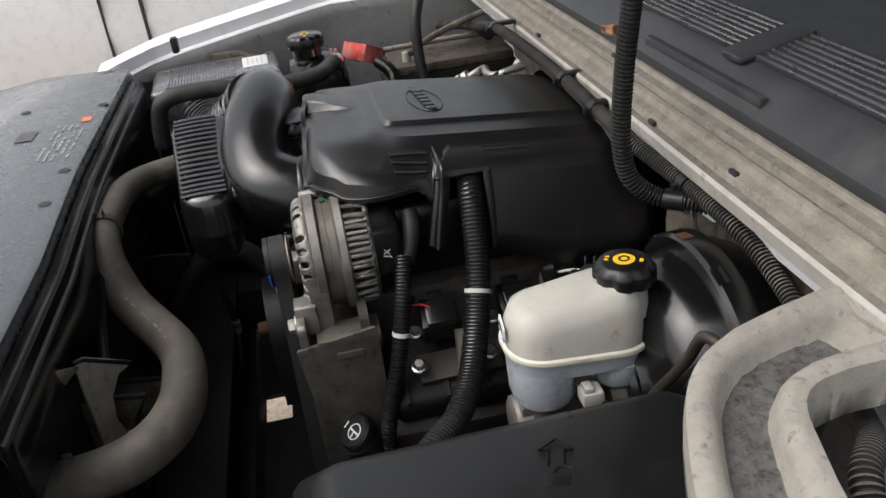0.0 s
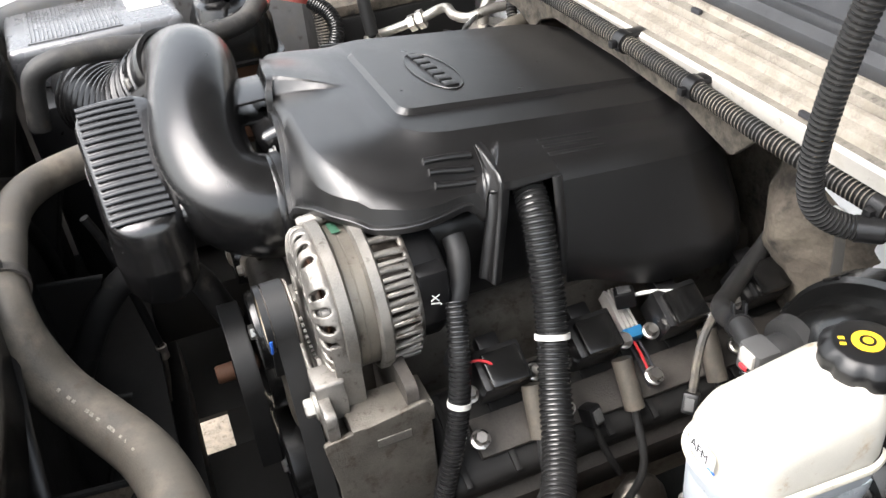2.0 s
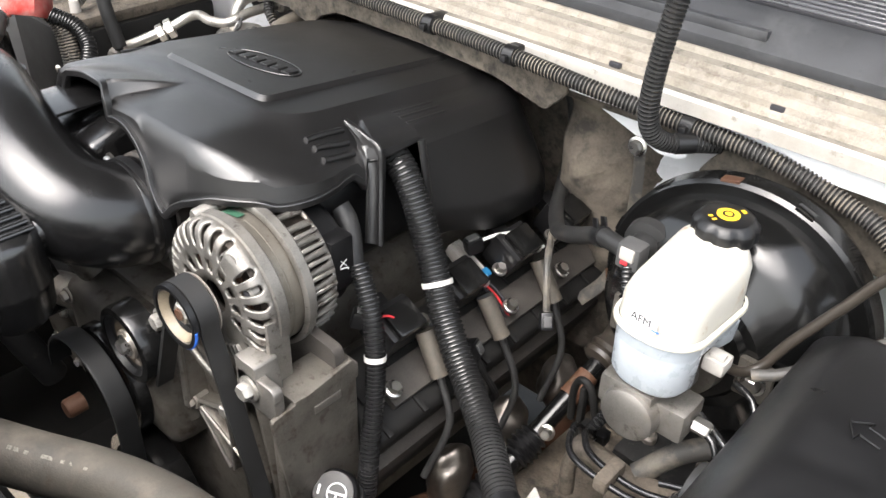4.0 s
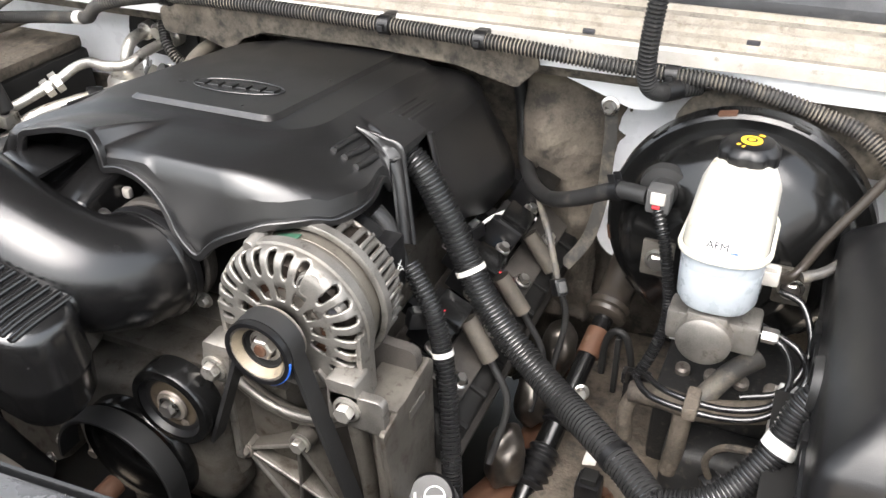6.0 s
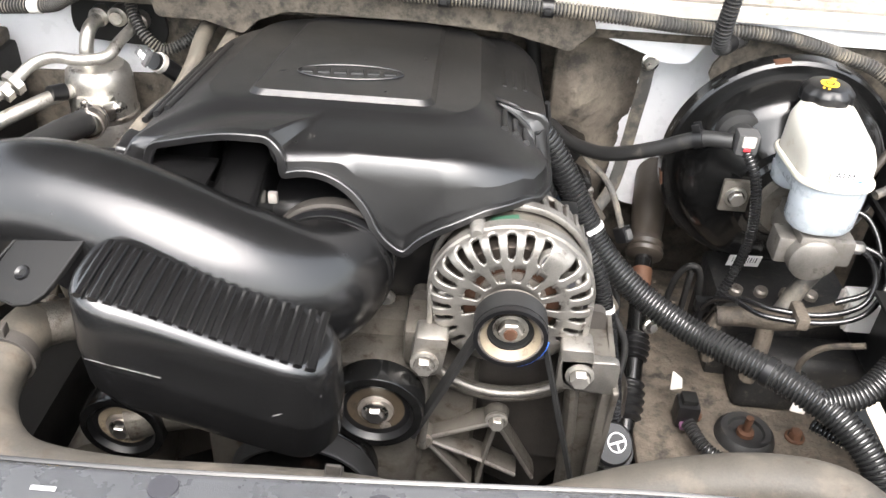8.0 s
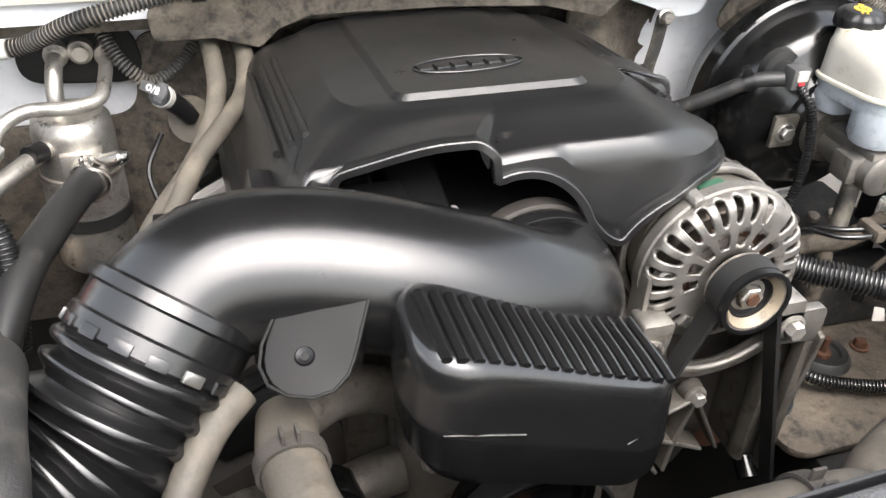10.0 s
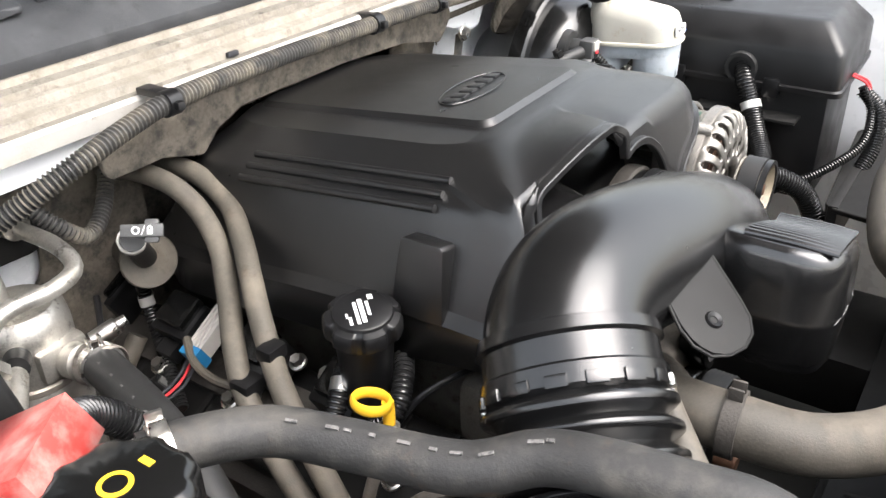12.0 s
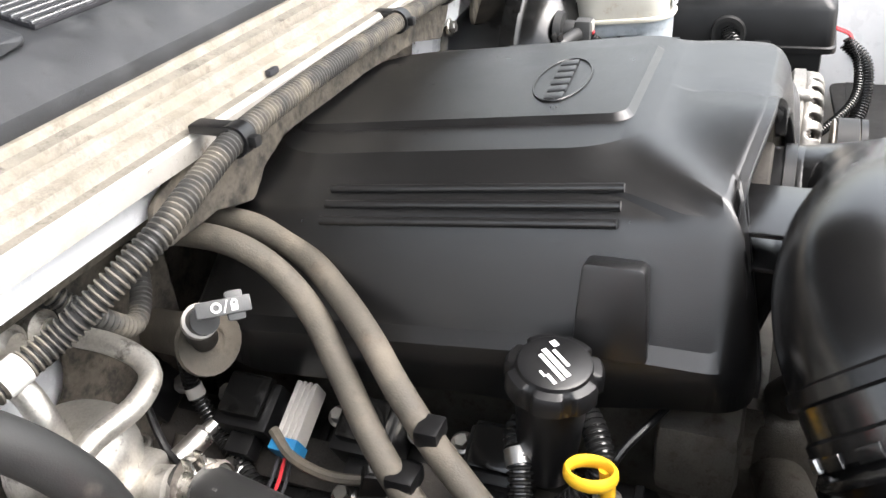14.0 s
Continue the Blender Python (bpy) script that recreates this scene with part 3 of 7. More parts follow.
for q in range(40):
    x = -0.60 + 0.03 * q
    e = front_edge(x)
    row = [bm.verts.new((x, e + dy, z)) for dy, z in ((0.001, 1.026), (0.006, 1.028), (0.008, 1.022), (0.013, 1.016), (0.015, 1.020), (0.018, 1.021), (0.020, 1.012), (0.024, 1.000), (0.026, 0.93))]
    if prev:
        for k in range(len(row) - 1):
            bm.faces.new((prev[k], prev[k + 1], row[k + 1], row[k]))
    prev = row
part("top_rail", bm, M["booster"], shroud, "gloss black stepped rail", sharp=50, solid=0.0015)
part("seal_bead", sweep([V(x, front_edge(x) + 0.021, 1.006) for x in (-0.58 + 0.03 * q for q in range(39))], 0.0042, 8), M["rubber"], shroud)
gu = V(-0.734, 0.679, 0.0)
gm = Matrix(((gu.x, 0, gu.y, 0.36), (gu.y, 0, -gu.x, -0.37), (0, 1, 0, 0.0), (0, 0, 0, 1)))
part("gusset", plate([(-0.012, 0.963), (0.0, 0.961), (0.052, 0.922), (0.034, 0.920), (0.018, 0.900), (0.013, 0.870), (0.020, 0.846), (0.040, 0.832), (-0.012, 0.838)], -0.002, 0.002, [0.002] * 9, m=gm, bevel=0.0008), M["ledgedirt"], shroud, "dusty tan gusset")
part("gusset_edge", sweep([gm @ V(-0.012, 0.964, 0), gm @ V(0.0, 0.962, 0), gm @ V(0.052, 0.923, 0)], 0.0032, 8), M["booster"], shroud)
bm = bmesh.new()
web = [V(0.362, -0.372, 0.956), V(0.442, -0.402, 0.945), V(0.492, -0.402, 0.990), V(0.425, -0.392, 0.992)]
rows = [[bm.verts.new(web[0].lerp(web[3], v).lerp(web[1].lerp(web[2], v), u) + V(0, 0, 0.003 * math.sin(math.pi * u))) for u in (0, 0.25, 0.5, 0.75, 1)] for v in (0, 0.5, 1)]
for p, q in zip(rows, rows[1:]):
    for k in range(4):
        bm.faces.new((p[k], p[k + 1], q[k + 1], q[k]))
part("gusset_web", bm, M["ledgedirt"], shroud, "dusty tan moulded web", solid=0.003)
part("lower_shelf", box((-0.55, -0.42, 0.60), (0.58, -0.30, 0.61), 0.003), M["dullblack"], shroud)

# chassis and dark depth below
solo("frame_rail", box((0.40, -0.60, 0.50), (0.62, 0.44, 0.60), 0.02), M["dullblack"], "dusty black chassis rail", "chassis", "chassis rails", "structure")
solo("frame_rail", box((-0.62, -0.60, 0.50), (-0.40, 0.44, 0.60), 0.02), M["dullblack"], "dusty black chassis rail", "chassis", "chassis rails", "structure")
solo("cross_member", box((-0.42, -0.36, 0.42), (0.42, -0.28, 0.50), 0.012), M["dullblack"], "black dusty cross member", "chassis", kind="structure")
tray = bmesh.new()
for lo, hi in (((-0.80, -0.62), (-0.34, 0.50)), ((-0.34, -0.62), (-0.25, -0.29)), ((-0.34, -0.235), (-0.25, 0.50)), ((-0.25, -0.62), (0.86, 0.50))):
    box((*lo, 0.36), (*hi, 0.37), 0.001, tray)
solo("undertray", tray, M["dullblack"], "dirty black tray below the engine with an opening", "tray", kind="structure")

# ---- engine ----
eng = thing("engine", "dusty V8 engine block with black valve covers", "engine", (0, 0.15, 0.5))
part("block", box((-0.17, -0.06, 0.45), (0.17, 0.42, 0.86), 0.02), M["alud"], eng)
part("timing_cover", box((-0.13, -0.11, 0.50), (0.15, -0.05, 0.84), 0.02), M["alud"], eng)
for s in (-1, 1):
    hm = Matrix.Translation((s * 0.215, 0.20, 0.70)) @ Matrix.Rotation(radians(s * 28), 4, 'Y')
    part("cylinder_head", box((-0.075, -0.25, -0.10), (0.07, 0.25, 0.05), 0.012, m=hm), M["dirtdark"], eng)
    for k in range(9):
        part("cover_rib", box((-0.05, -0.225 + 0.054 * k, 0.104), (0.052, -0.218 + 0.054 * k, 0.109), 0.0015, m=hm), M["dullblack"], eng)
    part("coil_rail", box((-0.012, -0.20, 0.104), (0.03, 0.22, 0.116), 0.003, m=hm), M["dirtdark"], eng)
    part("valve_cover", box((-0.055, -0.24, 0.05), (0.055, 0.24, 0.105), 0.016, m=hm, seg=3), M["dullblack"], eng)
    part("exhaust_manifold", tube([(s * 0.30, -0.02, 0.60), (s * 0.33, 0.1, 0.585), (s * 0.335, 0.25, 0.575), (s * 0.31, 0.38, 0.50)], 0.028), M["rust"], eng, "rusty exhaust manifold")
im = thing("intake_manifold", "black plastic intake manifold under the engine cover", "manifold", (0, 0.15, 0.85))
part("plenum", box((-0.16, -0.035, 0.86), (0.15, 0.34, 0.98), 0.03, seg=3), M["black"], im)
for x0, x1 in ((-0.178, -0.131), (-0.122, -0.073)):
    rmx = Matrix.Translation(((x0 + x1) / 2, -0.02, 1.0)) @ Matrix.Rotation(radians(16), 4, 'X')
    part("runner", box(((x0 - x1) / 2, -0.085, -0.09), ((x1 - x0) / 2, 0.045, 0.028), 0.012, m=rmx, seg=3), M["duct"], im)
for z in (1.030, 1.004):
    part("runner_fin", box((-0.19, -0.135, z), (-0.115, -0.05, z + 0.004), 0.0015), M["duct"], im)
part("vacuum_port", box((-0.072, -0.052, 0.987), (-0.062, -0.044, 0.999), 0.003), M["greymark"], im, "grey plastic clip")
tb = thing("throttle_body", "dull aluminium throttle body behind the intake duct", "throttle body", (0, -0.08, 0.90))
part("flange", lathe([(0.040, 0), (0.060, 0), (0.061, 0.004), (0.061, 0.014), (0.058, 0.016), (0.040, 0.016)], (-0.003, -0.07, 0.953), (0, -1, 0), 40), M["dirtdark"], tb)
for a in (35, 145, 215, 325):
    c, s = math.cos(radians(a)), math.sin(radians(a))
    part("flange_bolt", bolt((-0.003 + 0.066 * c, -0.092, 0.953 + 0.066 * s), (0, -1, 0), 0.006, 0.007), M["steel"], tb)


def coil(at, s):
    t = thing("ignition_coil", "black ignition coil on the valve cover", "coil", at, "ignition coils")
    m = Matrix.Translation(at) @ Matrix.Rotation(radians(s * 28), 4, 'Y')
    part("body", box((-0.022, -0.026, -0.02), (0.022, 0.026, 0.024), 0.004, m=m), M["black"], t)
    part("core", box((-0.014, -0.020, 0.020), (0.0235, 0.020, 0.034), 0.004, m=m), M["booster"], t, "gloss black core")
    part("connector", box((-0.040, -0.012, -0.008), (-0.02, 0.012, 0.012), 0.003, m=m), M["black"], t)
    for y in (-0.036, 0.036):
        part("bolt", bolt(m @ V(0.012, y, 0.0), (s * 0.47, 0, 0.88), 0.0065, 0.009), M["steel"], t)
    return t


for y in (0.04, 0.145, 0.25, 0.355):
    coil((0.250, y, 0.850), 1)
for y in (0.08, 0.19, 0.30, 0.42):
    coil((-0.250, y, 0.838), -1)


def injector_plug(at, s):
    t = thing("injector_connector", "grey injector connector with blue lock", "connector", at, "injector connectors")
    m = Matrix.Translation(at) @ Matrix.Rotation(radians(-s * 62), 4, 'Y') @ Matrix.Diagonal((0.7, 0.55, 1.2, 1))
    for k in range(4):
        part("rib", box((-0.016, -0.018 + 0.0095 * k, -0.02), (0.014, -0.0115 + 0.0095 * k, 0.022), 0.002, m=m), M["greymark"], t)
    part("housing", box((-0.014, -0.017, -0.018), (0.012, 0.018, 0.02), 0.002, m=m), M["greymark"], t)
    part("lock", box((-0.018, -0.021, -0.029), (0.016, 0.021, -0.019), 0.002, m=m), M["blue"], t, "blue lock")
    for k in range(3):
        part("wire", tube([m @ V(0, -0.01 + 0.01 * k, -0.03), m @ V(0.004, -0.014 + 0.012 * k, -0.05), m @ V(-0.01, -0.01 + 0.01 * k, -0.075)], 0.0016, 6),
             M["redwire"] if k == 1 else M["print_dark"], t)


injector_plug((0.213, 0.205, 0.838), 1)
injector_plug((-0.262, 0.248, 0.858), -1)


def plug_lead(pts, label="dusty grey spark plug boot and lead"):
    t = thing("spark_plug_lead", label, "lead", pts[0], "spark plug leads")
    p = [Vector(q) for q in pts]
    part("boot", tube([p[0], p[0].lerp(p[1], 0.5), p[1]], 0.011, 12), M["hose"], t, "grey rubber boot")
    part("wire", tube([p[1]] + p[2:], 0.0045, 10), M["rubber"], t)


plug_lead([(0.275, 0.065, 0.845), (0.305, 0.06, 0.80), (0.33, 0.05, 0.75), (0.32, 0.02, 0.68)])
plug_lead([(0.275, 0.17, 0.835), (0.305, 0.17, 0.79), (0.335, 0.165, 0.73), (0.33, 0.14, 0.66)])
plug_lead([(0.275, 0.275, 0.835), (0.31, 0.27, 0.79), (0.335, 0.26, 0.73), (0.33, 0.23, 0.66)])
plug_lead([(-0.275, 0.36, 0.82), (-0.31, 0.36, 0.78), (-0.335, 0.35, 0.73), (-0.33, 0.32, 0.66)])
for y in (0.06, 0.17, 0.28):
    bm = bmesh.new()
    bmesh.ops.create_icosphere(bm, subdivisions=4, radius=0.036)
    for v in bm.verts:
        n = noise.noise(v.co * 45 + Vector((y * 50, 0, 0)))
        v.co = Vector((v.co.x * 0.7, v.co.y * 0.9, v.co.z * 1.2)) * (1 + 0.22 * n) + Vector((0.325, y, 0.655))
    solo("heat_shield", bm, M["foil"], "crumpled shiny heat shield round a spark plug", "heat shield", "heat shields", sharp=70)

# ---- engine cover ----
cov = thing("engine_cover", "black grained plastic engine cover with raised centre panel and oval emblem", "engine cover", (0, 0.13, 0.90))


def top_drop(y):
    return 0.118 * max(0.0, y - 0.005)


def edge_height(x, y):
    """The height of the cover's lower edge: arches over the throttle and the alternator, the duct's opening, the cable notch."""
    if y < 0.055 and x < 0.192 and x > -0.20:
        if x < -0.056:
            return 1.030 + 0.022 * smooth(-0.20, -0.185, x) + 0.016 * smooth(-0.19, -0.07, x)
        if x < 0.070:
            if x < 0.036:
                return 0.9766 + math.sqrt(0.0714 ** 2 - (x + 0.027) ** 2)
            return 0.977 + 0.027 * ((0.070 - x) / 0.034) ** 1.7
        if x < 0.075:
            return 0.977
        return 0.977 + 0.045 * min(1.0, (x - 0.075) / 0.078) ** 0.6
    if x > 0.15:
        if y < 0.045:
            return 1.015 - 0.022 * smooth(0.010, 0.045, y) ** 2
        if y < 0.130:
            return 1.0265
        return 0.918 - 0.036 * smooth(0.13, 0.25, y) + 0.05 * smooth(0.33, 0.37, y)
    if x < -0.15 and y < 0.36:
        return 0.924 - 0.022 * smooth(-0.09, 0.08, y) - 0.018 * smooth(0.08, 0.32, y)
    return 0.93


KE, KA = (90, 130, 24, 60), 10
RB = rpoly([(-0.243, -0.092), (0.218, -0.116), (0.240, 0.385), (-0.248, 0.355)], [0.025, 0.10, 0.07, 0.07], KE, KA)
RS = rpoly([(-0.205, -0.084), (0.205, -0.090), (0.190, 0.370), (-0.203, 0.350)], [0.022, 0.10, 0.08, 0.08], KE, KA)
RS2 = rpoly([(-0.199, -0.077), (0.190, -0.083), (0.178, 0.360), (-0.196, 0.342)], [0.022, 0.10, 0.08, 0.08], KE, KA)
RU = rpoly([(-0.168, -0.012), (0.147, -0.010), (0.140, 0.345), (-0.162, 0.332)], [0.05, 0.06, 0.06, 0.07], KE, KA)
RU2 = rpoly([(-0.150, 0.000), (0.129, 0.003), (0.124, 0.335), (-0.146, 0.325)], [0.05, 0.05, 0.05, 0.07], KE, KA)
RP = rpoly([(-0.104, 0.016), (0.084, 0.018), (0.078, 0.325), (-0.098, 0.318)], [0.014, 0.014, 0.02, 0.02], KE, KA)
RQ = rpoly([(-0.0985, 0.0215), (0.0785, 0.0235), (0.073, 0.322), (-0.093, 0.315)], [0.012, 0.012, 0.02, 0.02], KE, KA)
for ring in (RB, RS, RS2):
    # the swoop over the alternator lies further in than the flank behind it
    ring[:] = [(x - 0.014 * smooth(0.12, 0.19, x) * (1 - smooth(0.0660, 0.0745, y)) * smooth(-0.02, 0.05, y), y) for x, y in ring]
RC = rpoly([(-0.05, 0.06), (0.04, 0.06), (0.04, 0.28), (-0.05, 0.28)], [0.01, 0.01, 0.01, 0.01], KE, KA)


def shoulder(x, y):
    front = 1 - smooth(-0.07, 0.02, y)
    z = 1.034 + 0.023 * front * smooth(-0.21, -0.15, x) - 0.020 * front * smooth(0.10, 0.20, x)
    z -= 0.004 * smooth(0.12, 0.2, x) * (1 - front)
    z += 0.004 * front * smooth(-0.06, 0.0, x) + 0.014 * smooth(0.10, 0.17, x) * smooth(0.0690, 0.0760, y)
    return z - top_drop(y) * 0.8


rings = []
sh = [V(x, y, shoulder(x, y)) for x, y in RS]
low = []
for (x, y), (xs, ys) in zip(RB, RS):
    z = edge_height(x, y)
    t = min(1.0, max(0.04, (shoulder(xs, ys) - z) / 0.11))
    low.append(V(xs + (x - xs) * t, ys + (y - ys) * t, z))
mid1, mid2 = [], []
for (x, y), lo, hi in zip(RB, low, sh):
    left = smooth(-0.14, -0.2, x) * smooth(-0.085, -0.06, y) if x < 0 else 0.0
    a, b = lo.lerp(hi, 0.25), lo.lerp(hi, 0.45)
    if left > 0 and lo.z < 0.95:
        zz = 0.957 - 0.11 * max(0, y)
        a = a.lerp(V(-0.2425, y, zz - 0.003), left)
        b = b.lerp(V(-0.2325, y, zz + 0.006), left)
    mid1.append(a)
    mid2.append(b)
sh2 = [V(x, y, shoulder(x, y) + 0.006) for x, y in RS2]
up = [V(x, y, 1.0605 + 0.0075 * (1 - smooth(-0.01, 0.03, y)) * (1 - smooth(0.105, 0.146, x)) * smooth(-0.168, -0.14, x) - top_drop(y)) for x, y in RU]
up2 = [V(x, y, 1.0705 - top_drop(y)) for x, y in RU2]
# the visor over the duct's opening stands higher and further back than the front edge
for ring, dz in ((low, 0.0), (mid1, 0.001), (mid2, 0.002), (sh, 0.004), (sh2, 0.006)):
    for p in ring:
        if p.y < -0.03:
            w = smooth(-0.203, -0.190, p.x) * (1 - smooth(-0.060, -0.050, p.x))
            if w > 0:
                p.y += (-0.067 - 0.013 * smooth(-0.19, -0.07, p.x) + (0.006 if ring is sh2 else 0) - p.y) * w
                p.z += (1.050 + 0.0250 * smooth(-0.195, -0.08, p.x) + dz - p.z) * w
pa = [V(x, y, 1.0715 - top_drop(y)) for x, y in RP]
pb = [V(x, y, 1.0766 - top_drop(y)) for x, y in RQ]
pc = [V(x, y, 1.0768 - top_drop(y)) for x, y in RC]


def soften_between(a, b, n, bulge=0.0):
    out = []
    for k in range(1, n):
        t = k / n
        out.append([p.lerp(q, t) + V(0, 0, bulge * math.sin(math.pi * t)) for p, q in zip(a, b)])
    return out


def rounded(a, c, b, n):
    """Rings on a curve from a to b that bends at c."""
    return [[(1 - t) ** 2 * p + 2 * t * (1 - t) * q + t * t * r for p, q, r in zip(a, c, b)] for t in (k / n for k in range(n + 1))]


wall = []
for (x, y), lo, m2, q in zip(RB, low, mid2, sh):
    drop = q.z - lo.z
    a, b = m2.lerp(q, 0.93), V(q.x + (x - q.x) * 0.10, q.y + (y - q.y) * 0.10, q.z - 0.011)
    wall.append(a.lerp(b, smooth(0.02, 0.035, drop)))
crest = [p.lerp(q, 0.5) + V(0, 0, 0.0015) for p, q in zip(sh, sh2)]
brow = [p.lerp(q, 0.05) for p, q in zip(sh2, up)]
fold = rounded([p.lerp(q, 0.85) for p, q in zip(sh2, up)], up, [p.lerp(q, 0.8) for p, q in zip(up, up2)], 4)
rows = [low, mid1, mid2] + soften_between(mid2, wall, 3) + rounded(wall, crest, brow, 6) + soften_between(brow, fold[0], 4, 0.001) + fold + [up2, pa, pb, pc]
bm = bmesh.new()
grid = [[bm.verts.new(p) for p in row] for row in rows]
n = len(RB)
for a, b in zip(grid, grid[1:]):
    for k in range(n):
        bm.faces.new((a[k], a[(k + 1) % n], b[(k + 1) % n], b[k]))
bm.faces.new(grid[-1])
bmesh.ops.recalc_face_normals(bm, faces=bm.faces)
part("shell", bm, M["cover"], cov, sharp=15, solid=0.0032, offset=-1)


skin = bvhtree.BVHTree.FromPolygons([p for row in rows for p in row], [(i * n + k, i * n + (k + 1) % n, (i + 1) * n + (k + 1) % n, (i + 1) * n + k) for i in range(len(rows) - 1) for k in range(n)])


def surf(x, y):
    """The height of the cover's skin."""
    hit = skin.ray_cast(V(x, y, 1.3), V(0, 0, -1))
    return hit[0].z if hit[0] else 1.0


# rolled rim along the front edge
picks = [k for k in range(n) if low[k].y < 0.05 and low[k].x > -0.2035 and k < 180]
f0 = low[picks[0]]
path = [f0 + V(-0.004, 0.0, -0.018 + 0.004 * j) for j in range(4)]
outs = [V(0, -1, 0)] * 4
for k in picks:
    a, b = RB[k - 1], RB[(k + 1) % n]
    o = V(b[1] - a[1], a[0] - b[0], 0).normalized()
    if path and (low[k] - path[-1]).length < 0.0012:
        continue
    steps = max(1, int((low[k] - path[-1]).length / 0.004)) if path else 1
    start = path[-1] if path else low[k]
    for j in range(1, steps + 1):
        path.append(start.lerp(low[k], j / steps))
        outs.append(o)
for _ in range(3):
    path = [path[0]] + [(a + 2 * b + c) / 4 for a, b, c in zip(path, path[1:], path[2:])] + [path[-1]]
bm = bmesh.new()
prev = None
for k, (p, o) in enumerate(zip(path, outs)):
    t = (path[min(k + 1, len(path) - 1)] - path[max(k - 1, 0)]).normalized()
    u = o.cross(t).normalized()
    ring = [bm.verts.new(q) for q in (p - u * 0.002 - o * 0.003, p - u * 0.002 + o * 0.0038, p - u * 0.001 + o * 0.0046, p + u * 0.0045 + o * 0.0046, p + u * 0.0055 + o * 0.0038, p + u * 0.0055 - o * 0.003)]
    if prev:
        for j in range(6):
            bm.faces.new((prev[j], prev[(j + 1) % 6], ring[(j + 1) % 6], ring[j]))
    else:
        bm.faces.new(ring)
    prev = ring
bm.faces.new(prev)
part("rim", bm, M["cover"], cov, sharp=30)
# flange of the cable notch: a channelled strip from the shoulder down to a free leg
FE = spline([(0.147, 0.0715, 1.0530), (0.170, 0.0700, 1.0370), (0.1880, 0.0660, 1.0130), (0.1965, 0.0560, 0.980), (0.2040, 0.0455, 0.939)], 0.002)
RE = spline([(0.148, 0.0740, 1.0545), (0.176, 0.0755, 1.0470), (0.1990, 0.0750, 1.0385), (0.2050, 0.0715, 1.010), (0.2130, 0.0630, 0.970), (0.2195, 0.0555, 0.936)], 0.002)
bm = bmesh.new()
prev = None
for k in range(61):
    a, b = FE[int(k * (len(FE) - 1) / 60)], RE[int(k * (len(RE) - 1) / 60)]
    t = (RE[min(len(RE) - 1, int(k * (len(RE) - 1) / 60) + 2)] - RE[max(0, int(k * (len(RE) - 1) / 60) - 2)]).normalized()
    o = (b - a).normalized().cross(t).normalized()
    if o.x - o.y < 0:
        o = -o
    o = V(0.62, -0.70, 0.25).normalized().lerp(o, smooth(12, 34, k)).normalized()
    row = [a - o * 0.008, a - o * 0.001, a + o * 0.0016, a.lerp(b, 0.16) + o * 0.0020, a.lerp(b, 0.30) - o * 0.0006, a.lerp(b, 0.70) - o * 0.0006, a.lerp(b, 0.84) + o * 0.0020, b + o * 0.0014, b + (b - a).normalized() * 0.0012, b - o * 0.012]
    row = [bm.verts.new(p) for p in row]
    if prev:
        for j in range(len(row) - 1):
            bm.faces.new((prev[j], prev[j + 1], row[j + 1], row[j]))
    prev = row
part("notch_flange", bm, M["cover"], cov, sharp=50)
part("notch_flange", sweep(spline([(0.2035, 0.1325, 1.030), (0.212, 0.1325, 0.985), (0.2225, 0.131, 0.925)], 0.004), 0.003, 12, flat=1.8, up=(0, 1, 0)), M["cover"], cov)
# three ribs on each shoulder
for k in range(3):
    x, z = -0.181 - 0.0125 * k, 1.0535 - 0.0075 * k
    part("rib", tube([(x, y, z - 0.112 * y) for y in (0.006, 0.06, 0.12, 0.18, 0.235)], 0.0036, 10), M["cover"], cov)
    x = 0.154 + 0.0115 * k
    part("rib", tube([(x, y, surf(x, y) + 0.0010) for y in (0.015 + 0.001 * k, 0.030, 0.045, 0.064 - 0.003 * k)], 0.0036, 12), M["cover"], cov)
    part("rib", tube([(x, y, surf(x, y) - 0.0022) for y in (0.137, 0.16, 0.18, 0.20)], 0.0034, 10), M["cover"], cov)
# raised shield on the flank
sm = facing((-0.2335, 0.002, 0.985), (-1, 0, 0.20))
part("shield", plate([(-0.026, -0.034), (0.026, -0.034), (0.020, 0.034), (-0.022, 0.034)], -0.016, 0.004, [0.005] * 4, m=sm, bevel=0.0015), M["cover"], cov)
# emblem: an oval ring with plain raised bars
bm = bmesh.new()
em = Matrix.Translation((-0.011, 0.092, 1.0771 - top_drop(0.092))) @ Matrix.Rotation(-math.atan(0.118), 4, 'X') @ Matrix.Rotation(radians(5), 4, 'Z')
pts = [em @ V(0.056 * math.cos(a), 0.024 * math.sin(a), 0.0005) for a in (2 * math.pi * k / 48 for k in range(49))]
sweep(pts, 0.0008, 6, bm, caps=False)
part("emblem_ring", bm, M["cover"], cov)
for k in range(6):
    part("emblem_bar", box((-0.052 + 0.0175 * k, -0.008, -0.001), (-0.039 + 0.0175 * k, 0.008, 0.0022), 0.0012, m=em), M["cover"], cov)
for x in (-0.048, 0.023):
    part("stud", lathe([(0.0, 0.006), (0.004, 0.006), (0.004, 0.0), (0.006, 0.0), (0.006, -0.01)], (x, 0.370, 1.012), (0, 0, 1), 12), M["steel"], cov, "bare metal stud")

